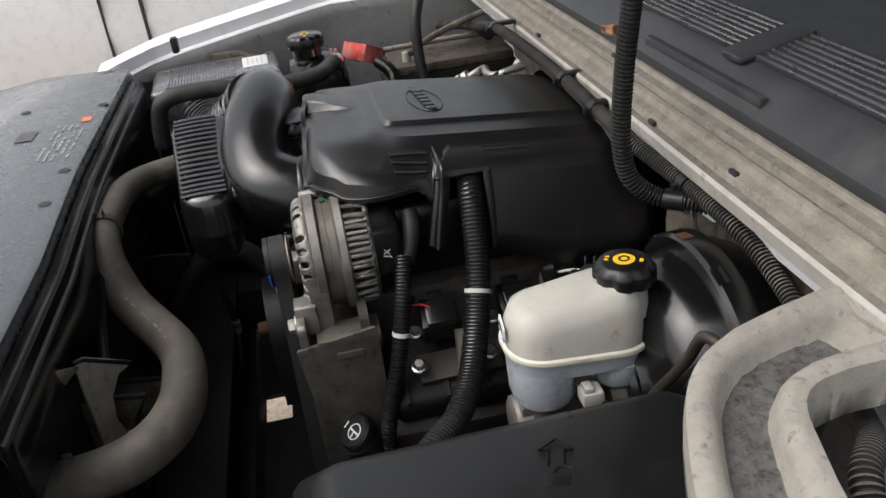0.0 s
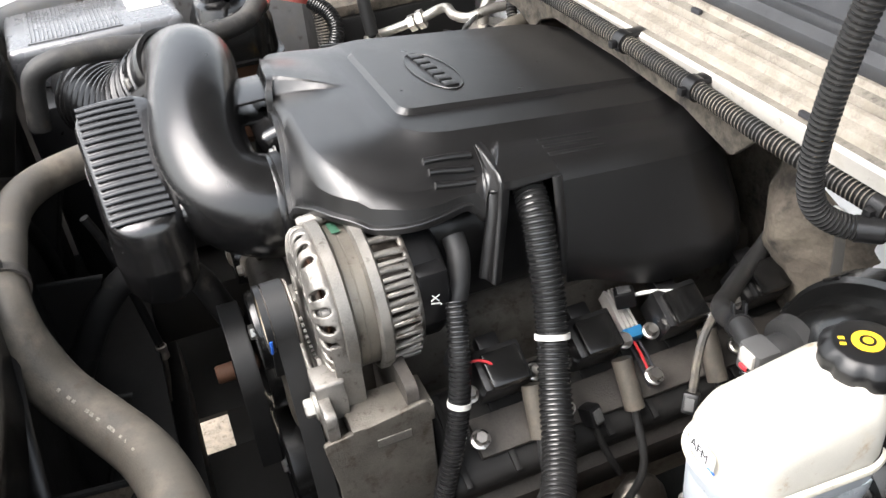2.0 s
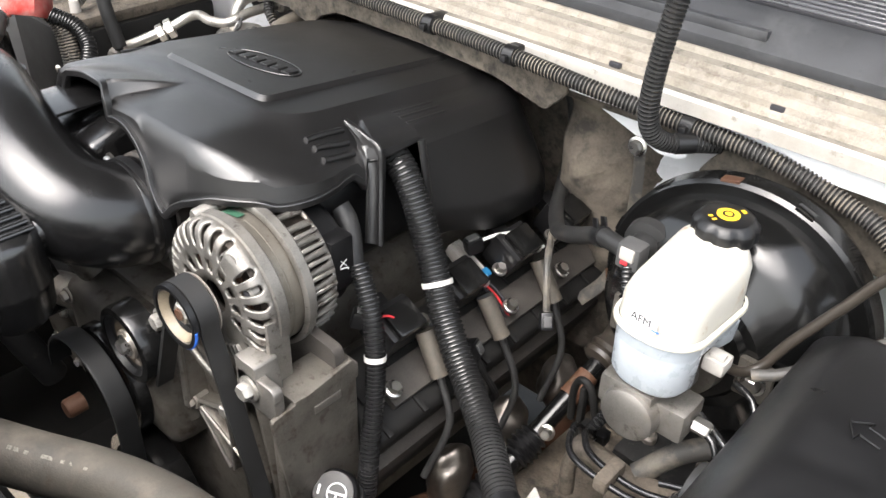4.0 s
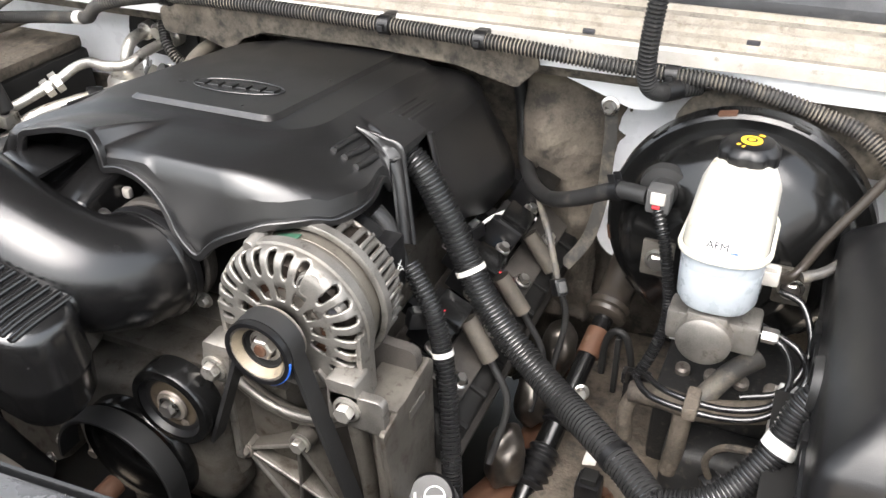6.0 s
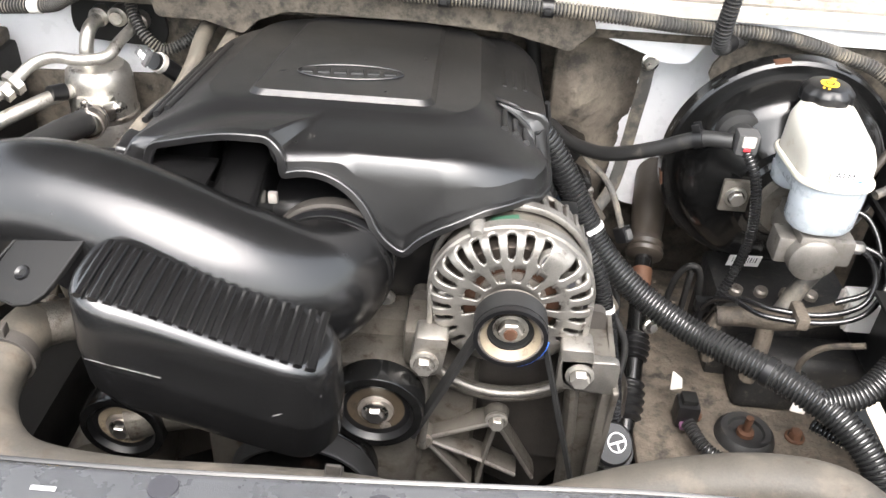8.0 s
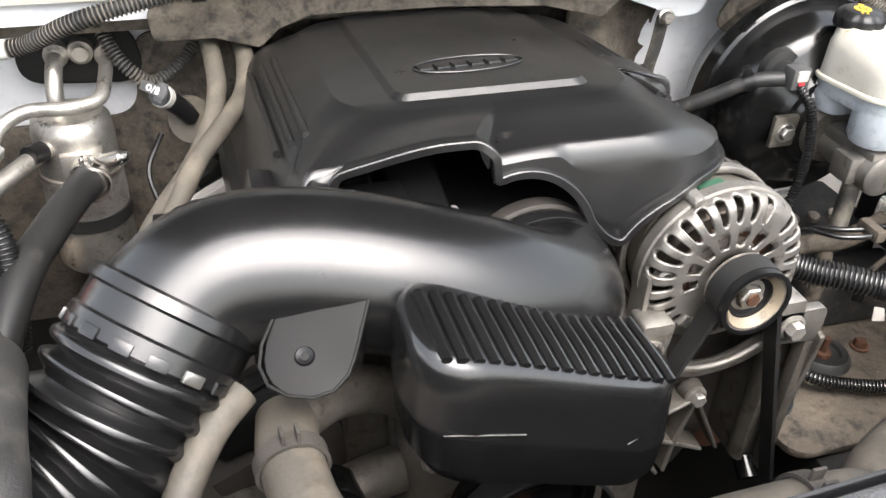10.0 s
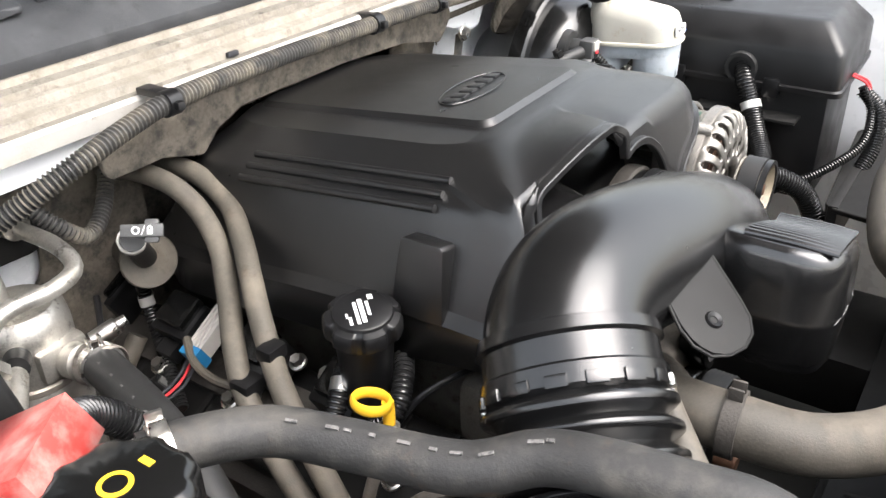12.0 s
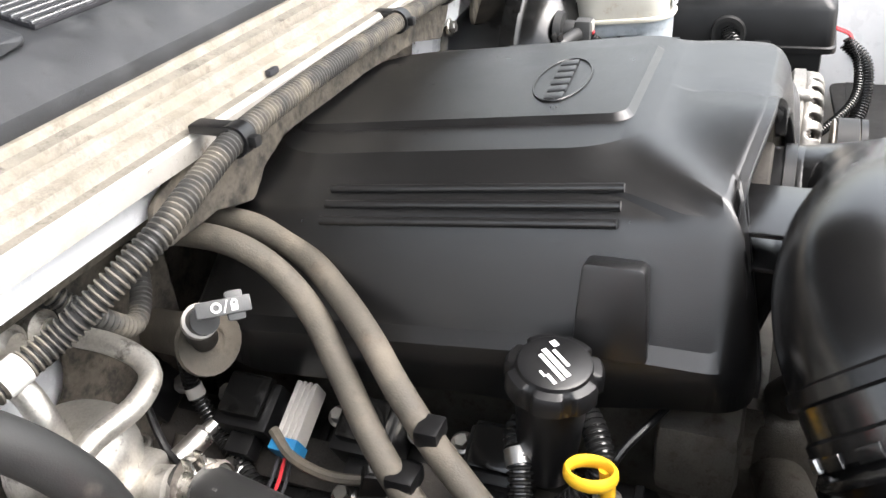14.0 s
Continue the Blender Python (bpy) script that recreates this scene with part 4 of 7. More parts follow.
# fixings on the ledge and the valve covers
for x, y, z in ((0.326, 0.306, 1.104), (0.505, 0.313, 1.110), (-0.13, 0.306, 1.104), (-0.42, 0.313, 1.110), (0.12, 0.341, 1.1255)):
    solo("ledge_slot", box((x - 0.007, y - 0.0025, z - 0.004), (x + 0.007, y + 0.0025, z + 0.0012), 0.001), M["print_dark"], "small dark slot in the dusty ledge", "slot", "ledge slots")
for s in (-1, 1):
    for y in (0.0, 0.095, 0.20, 0.305, 0.40):
        solo("cover_bolt", bolt((s * 0.292, y, 0.812), (s * 0.47, 0, 0.88), 0.007, 0.010), M["steel"], "zinc bolt on the valve cover's edge", "bolt", "valve cover bolts")

# ---- air intake ----
duct = thing("intake_duct", "satin black plastic intake duct with bracket tab", "duct", (-0.15, -0.17, 0.93))
dp = spline([(-0.003, -0.088, 0.953), (-0.004, -0.125, 0.958), (-0.024, -0.160, 0.974), (-0.075, -0.172, 1.000), (-0.140, -0.166, 1.022),
             (-0.205, -0.154, 1.034), (-0.255, -0.150, 1.034), (-0.290, -0.158, 1.021), (-0.318, -0.180, 0.995)], 0.006)
part("tube", sweep(dp, lambda i, f: 0.058 - 0.002 * smooth(0.1, 0.3, f), 40), M["duct"], duct)
ax = V(-0.58, -0.50, -0.64).normalized()
rc = V(-0.299, -0.164, 1.018)
part("collar", lathe([(0.054, -0.012), (0.060, -0.010), (0.0615, -0.002), (0.058, 0.0), (0.0585, 0.016), (0.061, 0.018), (0.061, 0.030), (0.055, 0.034)], rc, ax, 48), M["duct"], duct)
part("throttle_clamp", lathe([(0.058, 0), (0.0612, 0.001), (0.0612, 0.010), (0.058, 0.011)], (-0.003, -0.094, 0.953), (0, -1, 0), 48), M["black"], duct, "black band clamp")
part("cuff", lathe([(0.056, 0.010), (0.0605, 0.010), (0.0612, 0.014), (0.0600, 0.020), (0.056, 0.024)], (-0.003, -0.094, 0.953), (0, -1, 0), 48), M["duct"], duct)
q = ax.to_track_quat('Z', 'Y').to_matrix()
for k in range(16):
    a = 2 * math.pi * k / 16
    m = Matrix.Translation(rc + ax * 0.028 + q @ V(0.0605 * math.cos(a), 0.0605 * math.sin(a), 0)) @ (q.to_4x4() @ Matrix.Rotation(a, 4, 'Z'))
    part("clamp_tooth", box((-0.0015, -0.007, -0.004), (0.002, 0.007, 0.004), 0.001, m=m), M["steel"] if k % 8 == 1 else M["duct"], duct)
# bracket tab with a pierced rounded end
tm = facing((-0.220, -0.228, 1.024), (-0.20, -0.50, 0.85), up=(0.35, 0.8, 0.4))
part("tab", plate([(-0.030, -0.030), (0.030, -0.030), (0.034, 0.040), (-0.020, 0.046)], -0.0025, 0.0025, [0.028, 0.028, 0.006, 0.006], m=tm, bevel=0.001), M["dullblack"], duct)
part("tab_rim", sweep([tm @ V(*q, 0.002) for q in ((0.0335, 0.038), (0.031, 0.0), (0.029, -0.012), (0.022, -0.023), (0.010, -0.029), (-0.006, -0.0295), (-0.019, -0.025), (-0.027, -0.014), (-0.0285, 0.0), (-0.020, 0.044))], 0.0012, 8), M["dullblack"], duct)
part("tab_rivet", lathe([(0.0028, 0.003), (0.0055, 0.0045), (0.0065, 0.003), (0.0065, 0.0)], tm @ V(0, -0.004, 0), tm.to_3x3() @ V(0, 0, 1), 20), M["black"], duct)
part("tab_web", box((-0.002, 0.0, -0.030), (0.002, 0.045, 0.0), 0.001, m=tm @ Matrix.Translation((0.030, 0, 0))), M["duct"], duct)
bel = thing("intake_bellows", "ribbed black rubber bellows between intake duct and air box", "bellows", (-0.36, -0.26, 0.82))
bp = spline([rc + ax * 0.03, rc + ax * 0.06, rc + ax * 0.10 + V(-0.005, -0.003, 0), rc + ax * 0.145 + V(-0.03, -0.012, 0.012), rc + ax * 0.185 + V(-0.08, -0.025, 0.035)], 0.0022)
part("ribs", sweep(bp, lambda i, f: 0.0635 - 0.0095 * (0.5 + 0.5 * math.cos(2 * math.pi * i / 8.0)) ** 1.6, 44), M["duct"], bel)

# resonator box with a ribbed lid
res = thing("resonator_box", "satin black plastic resonator box with ribbed lid", "resonator", (-0.07, -0.25, 0.90))


def res_top(x):
    return 1.061 - 0.075 * smooth(-0.19, 0.06, x)


KE2 = (40, 14, 40, 14)
def resring(dx, dy, zf, r):
    ring = rpoly([(-0.168 + dx, -0.302 + dy), (0.032 - dx, -0.288 + dy), (0.034 - dx, -0.208 - dy), (-0.165 + dx, -0.196 - dy)], [r] * 4, KE2, 8)
    return [V(x, y, zf(x)) for x, y in ring]


rows = [resring(0.03, 0.025, lambda x: res_top(x) - 0.110, 0.02), resring(0.010, 0.008, lambda x: res_top(x) - 0.105, 0.03), resring(0.002, 0.002, lambda x: res_top(x) - 0.090, 0.034),
        resring(0.0, 0.0, lambda x: res_top(x) - 0.062, 0.036), resring(-0.0004, -0.0004, lambda x: res_top(x) - 0.060, 0.036),
        resring(-0.0004, -0.0004, lambda x: res_top(x) - 0.056, 0.036), resring(0.0, 0.0, lambda x: res_top(x) - 0.054, 0.036),
        resring(0.001, 0.001, lambda x: res_top(x) - 0.030, 0.035), resring(0.0022, 0.0022, lambda x: res_top(x) - 0.012, 0.034), resring(0.0048, 0.0048, lambda x: res_top(x) - 0.005, 0.033),
        resring(0.009, 0.009, lambda x: res_top(x) - 0.0012, 0.030), resring(0.016, 0.016, lambda x: res_top(x) - 0.0002, 0.025), resring(0.034, 0.031, lambda x: res_top(x), 0.010)]
bm = bmesh.new()
grid = [[bm.verts.new(p) for p in r] for r in rows]
n = len(rows[0])
for a, b in zip(grid, grid[1:]):
    for k in range(n):
        bm.faces.new((a[k], a[(k + 1) % n], b[(k + 1) % n], b[k]))
bm.faces.new(list(reversed(grid[0])))
bmesh.ops.triangle_fill(bm, edges=[e for e in bm.edges if e.is_boundary], use_beauty=True)
part("body", bm, M["resin"], res, sharp=50)
for k in range(17):
    x = -0.148 + 0.0102 * k
    y1 = -0.226 + 0.010 * smooth(-0.06, 0.02, x)
    z = res_top(x)
    part("lid_rib", tube([(x, -0.2905 + 0.009 * smooth(-0.15, 0.02, x), z), (x, -0.26, z + 0.0015), (x, y1, z + 0.001)], 0.0036, 10, flat=0.7), M["resin"], res)
part("neck", tube([(-0.005, -0.150, 0.962), (-0.008, -0.185, 0.975), (-0.014, -0.222, 0.968)], 0.021, 24), M["resin"], res)
part("neck_boss", lathe([(0.0, 0.008), (0.012, 0.008), (0.016, 0.0), (0.018, -0.03)], (-0.010, -0.190, 1.004), (0.15, -0.55, 0.8), 28), M["resin"], res)
part("neck_collar", lathe([(0.0185, -0.004), (0.0215, -0.002), (0.0215, 0.004), (0.0185, 0.006)], (-0.010, -0.196, 0.975), (-0.1, -0.8, 0.3), 28), M["resin"], res)
for pts in (((-0.150, -0.2976, 1.001), (-0.12, -0.2990, 0.995), (-0.095, -0.2973, 0.987)), ((-0.015, -0.2918, 0.950), (0.0085, -0.2862, 0.956), (0.022, -0.278, 0.963))):
    part("scuff", sweep(spline(pts, 0.004), 0.0004, 6), M["print_faint"], res, "pale scuff line")

air = thing("air_box", "dusty black air filter box with white label", "air box", (-0.66, -0.26, 0.70))
part("body", box((-0.75, -0.39, 0.62), (-0.48, -0.14, 0.935), 0.02), M["black"], air)
am = Matrix.Translation((-0.645, -0.26, 0.972)) @ Matrix.Rotation(radians(3), 4, 'Z')
part("lid", box((-0.11, -0.135, -0.04), (0.085, 0.135, 0.030), 0.015, m=am, seg=3), M["shroud"], air)
part("rib_frame", box((-0.092, -0.102, 0.028), (0.072, 0.042, 0.0325), 0.002, m=am), M["shroud"], air)
for k in range(22):
    part("lid_rib", box((-0.088, -0.097 + 0.0063 * k, 0.031), (0.068, -0.0945 + 0.0063 * k, 0.0345), 0.0008, m=am, seg=1), M["shroud"], air)
part("sticker", box((-0.075, 0.058, 0.0295), (0.010, 0.112, 0.0312), 0.0004, m=am), M["label"], air, "white printed label")
bars([(-0.032, 0.10 - 0.010 * k, 0.06 - 0.012 * (k % 3), 0.003) for k in range(4)], am @ Matrix.Translation((0, 0, 0.0312)), M["greymark"], air)
part("latch", box((0.076, -0.06, -0.03), (0.092, -0.035, 0.024), 0.003, m=am), M["steel"], air, "bright spring latch")
part("outlet", tube([rc + ax * 0.185 + V(-0.08, -0.025, 0.035), rc + ax * 0.19 + V(-0.13, -0.03, 0.04)], 0.055, 32), M["black"], air)

# ---- alternator and belt drive ----
AC = (0.171, 0.941)
alt = thing("alternator", "cast aluminium alternator with slotted housing", "alternator", (0.171, -0.07, 0.865))


def slotted(profile, slots, seg, name, material, skip, thick=0.004, phase=0):
    """A turned shell of which the faces named by skip(row, column in slot) are left open."""
    bm = bmesh.new()
    per = seg // slots
    rows = [[bm.verts.new((AC[0] + r * math.cos(2 * math.pi * (k + phase) / seg), y, AC[1] + r * math.sin(2 * math.pi * (k + phase) / seg))) for k in range(seg)] for r, y in profile]
    for i, (a, b) in enumerate(zip(rows, rows[1:])):
        for k in range(seg):
            if not skip(i, k % per, k // per):
                bm.faces.new((a[k], a[(k + 1) % seg], b[(k + 1) % seg], b[k]))
    return part(name, bm, material, alt, sharp=32, solid=thick, offset=0)


front = [(0.018, -0.122), (0.0295, -0.124), (0.0305, -0.124), (0.0325, -0.1243), (0.0450, -0.1245), (0.0468, -0.1245), (0.0530, -0.1244),
         (0.0555, -0.1242), (0.0575, -0.1240), (0.0655, -0.1232), (0.0715, -0.1212), (0.0750, -0.1175), (0.0758, -0.1140), (0.0760, -0.1122), (0.0762, -0.1080), (0.0758, -0.1065), (0.0785, -0.1050), (0.0785, -0.0965), (0.0750, -0.0945)]


def front_open(i, c, s):
    """Round-ended slots: an inner ring of windows above the hub, an outer ring over the shoulder."""
    if 2 <= i <= 4 and s % 2 == 0 and not 15 < s < 26:
        return 1 <= c <= 8 if i in (2, 4) else True
    if i in (2, 3, 4) and s % 2 and not 15 < s < 26:
        return c < (3 if i == 3 else 2)
    if 7 <= i <= 12 and s not in (4, 18, 19, 20, 21, 22, 23, 24):
        return 2 <= c <= 4 if i in (7, 12) else 1 <= c <= 5
    return False


slotted(front, 28, 280, "front_housing", M["alu"], front_open)
rear = [(0.0745, -0.072), (0.0785, -0.070), (0.0785, -0.063), (0.0762, -0.061), (0.0752, -0.044), (0.0735, -0.033), (0.069, -0.029), (0.045, -0.028)]
slotted(rear, 30, 150, "rear_housing", M["alu"], lambda i, c, s: i in (3, 4) and c < 3)
part("stator", lathe([(0.060, -0.070), (0.0720, -0.070), (0.0720, -0.0825), (0.0714, -0.083), (0.0714, -0.084), (0.0720, -0.0845), (0.0720, -0.0955), (0.06, -0.0955)], (AC[0], 0, AC[1]), (0, 1, 0), 72), M["stator"], alt, "bare laminated steel ring")
part("winding", lathe([(0.020, -0.112), (0.040, -0.112), (0.058, -0.110), (0.066, -0.098), (0.066, -0.03), (0.05, -0.02), (0.02, -0.02)], (AC[0], 0, AC[1]), (0, 1, 0), 48), M["copper"], alt, "copper winding")
part("copper_ring", lathe([(0.030, -0.1135), (0.046, -0.1135), (0.046, -0.110), (0.03, -0.110)], (AC[0], 0, AC[1]), (0, 1, 0), 40), M["rust"], alt, "copper-red winding behind the inner slots")
part("fan", lathe([(0.022, -0.117), (0.034, -0.1165), (0.034, -0.113), (0.022, -0.113)], (AC[0], 0, AC[1]), (0, 1, 0), 40), M["dirtsteel"], alt)
part("rear_cap", lathe([(0.0, 0.008), (0.050, 0.008), (0.058, 0.003), (0.063, -0.006), (0.063, -0.029), (0.05, -0.030)], (AC[0], 0, AC[1]), (0, 1, 0), 48), M["black"], alt, "black plastic rear cap")
# rear fins stand proud like teeth
for k in range(9):
    a = radians(-38 + 11 * k)
    part("rear_tooth", box((-0.0022, -0.003, -0.016), (0.0022, 0.004, 0.012), 0.001, m=facing((AC[0] + 0.0745 * math.cos(a), -0.044, AC[1] + 0.0745 * math.sin(a)), (0, 1, 0), up=(math.cos(a), 0, math.sin(a))), seg=1), M["alu"], alt)
# cast cheeks run straight down from the housing to the ears
for x0, x1 in ((0.0925, 0.0985), (0.2425, 0.2490)):
    part("cheek", box((x0, -0.1205, 0.868), (x1, -0.0955, 0.946), 0.0024), M["alu"], alt)
# large eye with a rim at the shoulder
ea = radians(58)
part("eye_rim", lathe([(0.0095, -0.002), (0.0105, 0.0025), (0.0125, 0.002), (0.014, -0.004)], (AC[0] + 0.062 * math.cos(ea), -0.1225, AC[1] + 0.062 * math.sin(ea)), (0.12, -1, 0.14), 28), M["alu"], alt)
part("eye_well", lathe([(0.0, 0.0008), (0.0095, 0.0008), (0.0098, -0.002)], (AC[0] + 0.062 * math.cos(ea), -0.1225, AC[1] + 0.062 * math.sin(ea)), (0.12, -1, 0.14), 24), M["print_dark"], alt, "dark opening of the eye")
for a in (118,):
    c, s = math.cos(radians(a)), math.sin(radians(a))
    part("through_bolt_lug", lathe([(0.0, 0.012), (0.005, 0.012), (0.0065, 0.009), (0.0075, -0.012), (0.0, -0.012)], (AC[0] + 0.0795 * c, -0.100, AC[1] + 0.0795 * s), (0, -1, 0), 16), M["alu"], alt)
    part("through_bolt", sweep([V(AC[0] + 0.0765 * c, -0.097, AC[1] + 0.0765 * s), V(AC[0] + 0.0765 * c, -0.068, AC[1] + 0.0765 * s)], 0.0032, 10), M["dirtsteel"], alt)
for k, a in enumerate((28, 178)):
    c, s = math.cos(radians(a)), math.sin(radians(a))
    part("boss", lathe([(0.004, 0.0), (0.0065, 0.001), (0.0095, -0.001), (0.0105, -0.008)], (AC[0] + 0.060 * c, -0.1205, AC[1] + 0.060 * s), (0, -1, 0), 20), M["alu"], alt)
    part("boss_hole", lathe([(0.0, 0.0012), (0.0042, 0.0012), (0.0045, -0.003)], (AC[0] + 0.060 * c, -0.1205, AC[1] + 0.060 * s), (0, -1, 0), 16), M["print_dark"], alt)
part("paint_mark", box((-0.013, -0.004, 0), (0.013, 0.004, 0.0008), 0.0003, m=facing((AC[0] - 0.012, -0.083, AC[1] + 0.0714), (-0.17, 0, 0.985), up=(0, 1, 0))), M["greenmark"], alt, "green paint mark")
# mounting ears
for x, s in ((0.094, -1), (0.243, 1)):
    bm = plate([(-0.016, -0.018), (0.016, -0.018), (0.016 - s * 0.006, 0.030), (-0.016 - s * 0.006, 0.030)], -0.010, 0.018, [0.012, 0.012, 0.004, 0.004], m=facing((x, -0.125, 0.880), (0, -1, 0)), bevel=0.002)
    part("ear", bm, M["alu"], alt)
    part("ear_bolt", bolt((x, -0.143, 0.880), (0, -1, 0), 0.0095, 0.012), M["pipe"], alt)
# cast strip under the housing
for k in range(11):
    a = radians(232 + 7.6 * k)
    part("cast_fin", box((-0.0025, -0.006, 0), (0.0025, 0.006, 0.012), 0.001, m=facing((AC[0] + 0.060 * math.cos(a), -0.118, AC[1] + 0.056 * math.sin(a)), (0, -1, 0), up=(math.cos(a), 0, math.sin(a)))), M["alu"], alt)
pul = part("pulley", lathe([(0.012, -0.1370), (0.030, -0.1370), (0.0325, -0.1380), (0.0325, -0.1400), (0.0295, -0.1410), (0.0295, -0.1630), (0.0325, -0.1640), (0.0325, -0.1670), (0.031, -0.1680), (0.0275, -0.1670),
                            (0.022, -0.1550), (0.012, -0.1530)], (AC[0], 0, AC[1]), (0, 1, 0), 56), M["dirtsteel"], alt, "grooved pulley with pale dished face")
part("pulley_ring", lathe([(0.0272, -0.1682), (0.0215, -0.1595), (0.0205, -0.1605)], (AC[0], 0, AC[1]), (0, 1, 0), 48), M["tan"], pul, "pale tan face ring")
part("pulley_well", lathe([(0.0125, -0.1545), (0.0205, -0.1565), (0.0213, -0.1605), (0.0200, -0.1605)], (AC[0], 0, AC[1]), (0, 1, 0), 40), M["dullblack"], pul)
part("pulley_rim", lathe([(0.0295, -0.1695), (0.0335, -0.1695), (0.0335, -0.1635), (0.0295, -0.1650)], (AC[0], 0, AC[1]), (0, 1, 0), 56, closed=True), M["black"], pul, "black rim")
part("nut", bolt((AC[0], -0.153, AC[1]), (0, -1, 0), 0.0115, 0.010, flange=1.55), M["pipe"], pul)
part("shaft_end", lathe([(0.0, 0.012), (0.0058, 0.012), (0.0068, 0.009)], (AC[0], -0.1530, AC[1]), (0, -1, 0), 20), M["rust"], pul, "rusty shaft end")
part("paint_mark", sweep([V(AC[0] + 0.0335 * math.cos(a), -0.1675, AC[1] + 0.0335 * math.sin(a)) for a in (radians(-75 + 8 * k) for k in range(10))], 0.0016, 6), M["bluemark"], pul, "blue paint mark")
part("plug", box((0.212, -0.028, 0.925), (0.2355, 0.002, 0.985), 0.004), M["black"], alt)
writing("JX", 0.012, facing((0.2360, -0.013, 0.955), (1, 0, 0.17), up=(0, -1, 0.2)), M["label"], alt)
part("output_boot", tube([(0.188, 0.026, 0.985), (0.200, 0.026, 0.972), (0.212, 0.020, 0.950), (0.224, 0.010, 0.93)], 0.0115, 14), M["rubber"], alt, "black rubber terminal boot")

brk = thing("alternator_bracket", "dirty cast aluminium bracket with crossing ribs", "bracket", (0.18, -0.10, 0.68))
bm = plate([(0.075, 0.905), (0.275, 0.895), (0.285, 0.67), (0.05, 0.67)], 0.0, 0.012, [0.01, 0.01, 0.01, 0.01], m=Matrix(((1, 0, 0, 0), (0, 0, -1, -0.052), (0, 1, 0, 0), (0, 0, 0, 1))))
part("web", bm, M["dirtdark"], brk)
hub = V(0.171, -0.118, 0.792)


def rib(a, b, r=0.0028):
    a, b = Vector(a), Vector(b)
    part("rib", sweep([a, b], r, 12, flat=5.0, up=(0, 1, 0)), M["alud"], brk)
    part("rib_crest", sweep([a + V(0, -r * 4.6, 0), b + V(0, -r * 4.6, 0)], r * 0.8, 8), M["alu"], brk)


knee = V(0.096, -0.112, 0.752)
node = V(0.162, -0.112, 0.724)
rib(hub, knee)
rib(hub, node)
rib(hub, (0.217, -0.112, 0.704))
rib(knee, node)
rib(node, (0.198, -0.112, 0.706))
rib(node, (0.158, -0.112, 0.684))
rib(knee, (0.150, -0.112, 0.682))
part("rim_arc", sweep([V(0.171 + 0.098 * math.cos(a), -0.124, 0.926 + 0.098 * math.sin(a)) for a in (radians(228 + 5 * k) for k in range(18))], 0.0085, 12, flat=0.9), M["alud"], brk)
part("rim_crest", sweep([V(0.171 + 0.092 * math.cos(a), -0.130, 0.926 + 0.092 * math.sin(a)) for a in (radians(226 + 5 * k) for k in range(19))], 0.0042, 10), M["alu"], brk)
part("hub_boss", lathe([(0.0, 0.012), (0.0115, 0.012), (0.013, 0.0)], (0.171, -0.114, 0.792), (0, -1, 0), 24), M["alud"], brk)
part("hub_bolt", bolt((0.171, -0.127, 0.792), (0, -1, 0), 0.008, 0.010), M["pipe"], brk)
part("corner_boss", lathe([(0.0, 0.014), (0.011, 0.014), (0.013, 0.0)], knee + V(0, 0.0, 0), (0, -1, 0), 20), M["alud"], brk)
part("corner_bolt", bolt(knee + V(0, -0.015, 0), (0, -1, 0), 0.007, 0.008), M["dirtsteel"], brk)
part("side_block", box((0.250, -0.118, 0.67), (0.281, -0.045, 0.862), 0.004), M["alud"], brk)
part("side_shelf", box((0.236, -0.122, 0.852), (0.283, -0.04, 0.872), 0.003), M["alud"], brk)
part("side_wall", plate([(-0.150, 0.865), (-0.044, 0.880), (-0.044, 0.70), (-0.090, 0.67), (-0.128, 0.67)], 0.0, 0.006, [0.004, 0.006, 0.02, 0.01, 0.01], m=Matrix(((0, 0, 1, 0.277), (1, 0, 0, 0), (0, 1, 0, 0), (0, 0, 0, 1))), bevel=0.0015), M["alud"], brk)
part("cast_mark", box((0.2832, -0.100, 0.842), (0.2846, -0.066, 0.852), 0.0006), M["alu"], brk)
part("front_leg", sweep([V(0.240, -0.128, 0.860), V(0.247, -0.124, 0.775), V(0.250, -0.120, 0.68)], 0.0075, 10, flat=1.5, up=(0, 1, 0)), M["alud"], brk)
part("side_tab", plate([(0.222, 0.860), (0.280, 0.856), (0.281, 0.897), (0.222, 0.897)], 0.0, 0.011, [0.004, 0.005, 0.008, 0.004], m=Matrix(((1, 0, 0, 0), (0, 0, -1, -0.132), (0, 1, 0, 0), (0, 0, 0, 1))), bevel=0.0015), M["alu"], brk)
part("side_leg", box((0.268, -0.142, 0.67), (0.280, -0.128, 0.862), 0.003), M["alud"], brk)
part("left_block", box((0.070, -0.115, 0.846), (0.112, -0.05, 0.892), 0.008), M["alud"], brk)
rib((0.094, -0.108, 0.85), knee, 0.005)


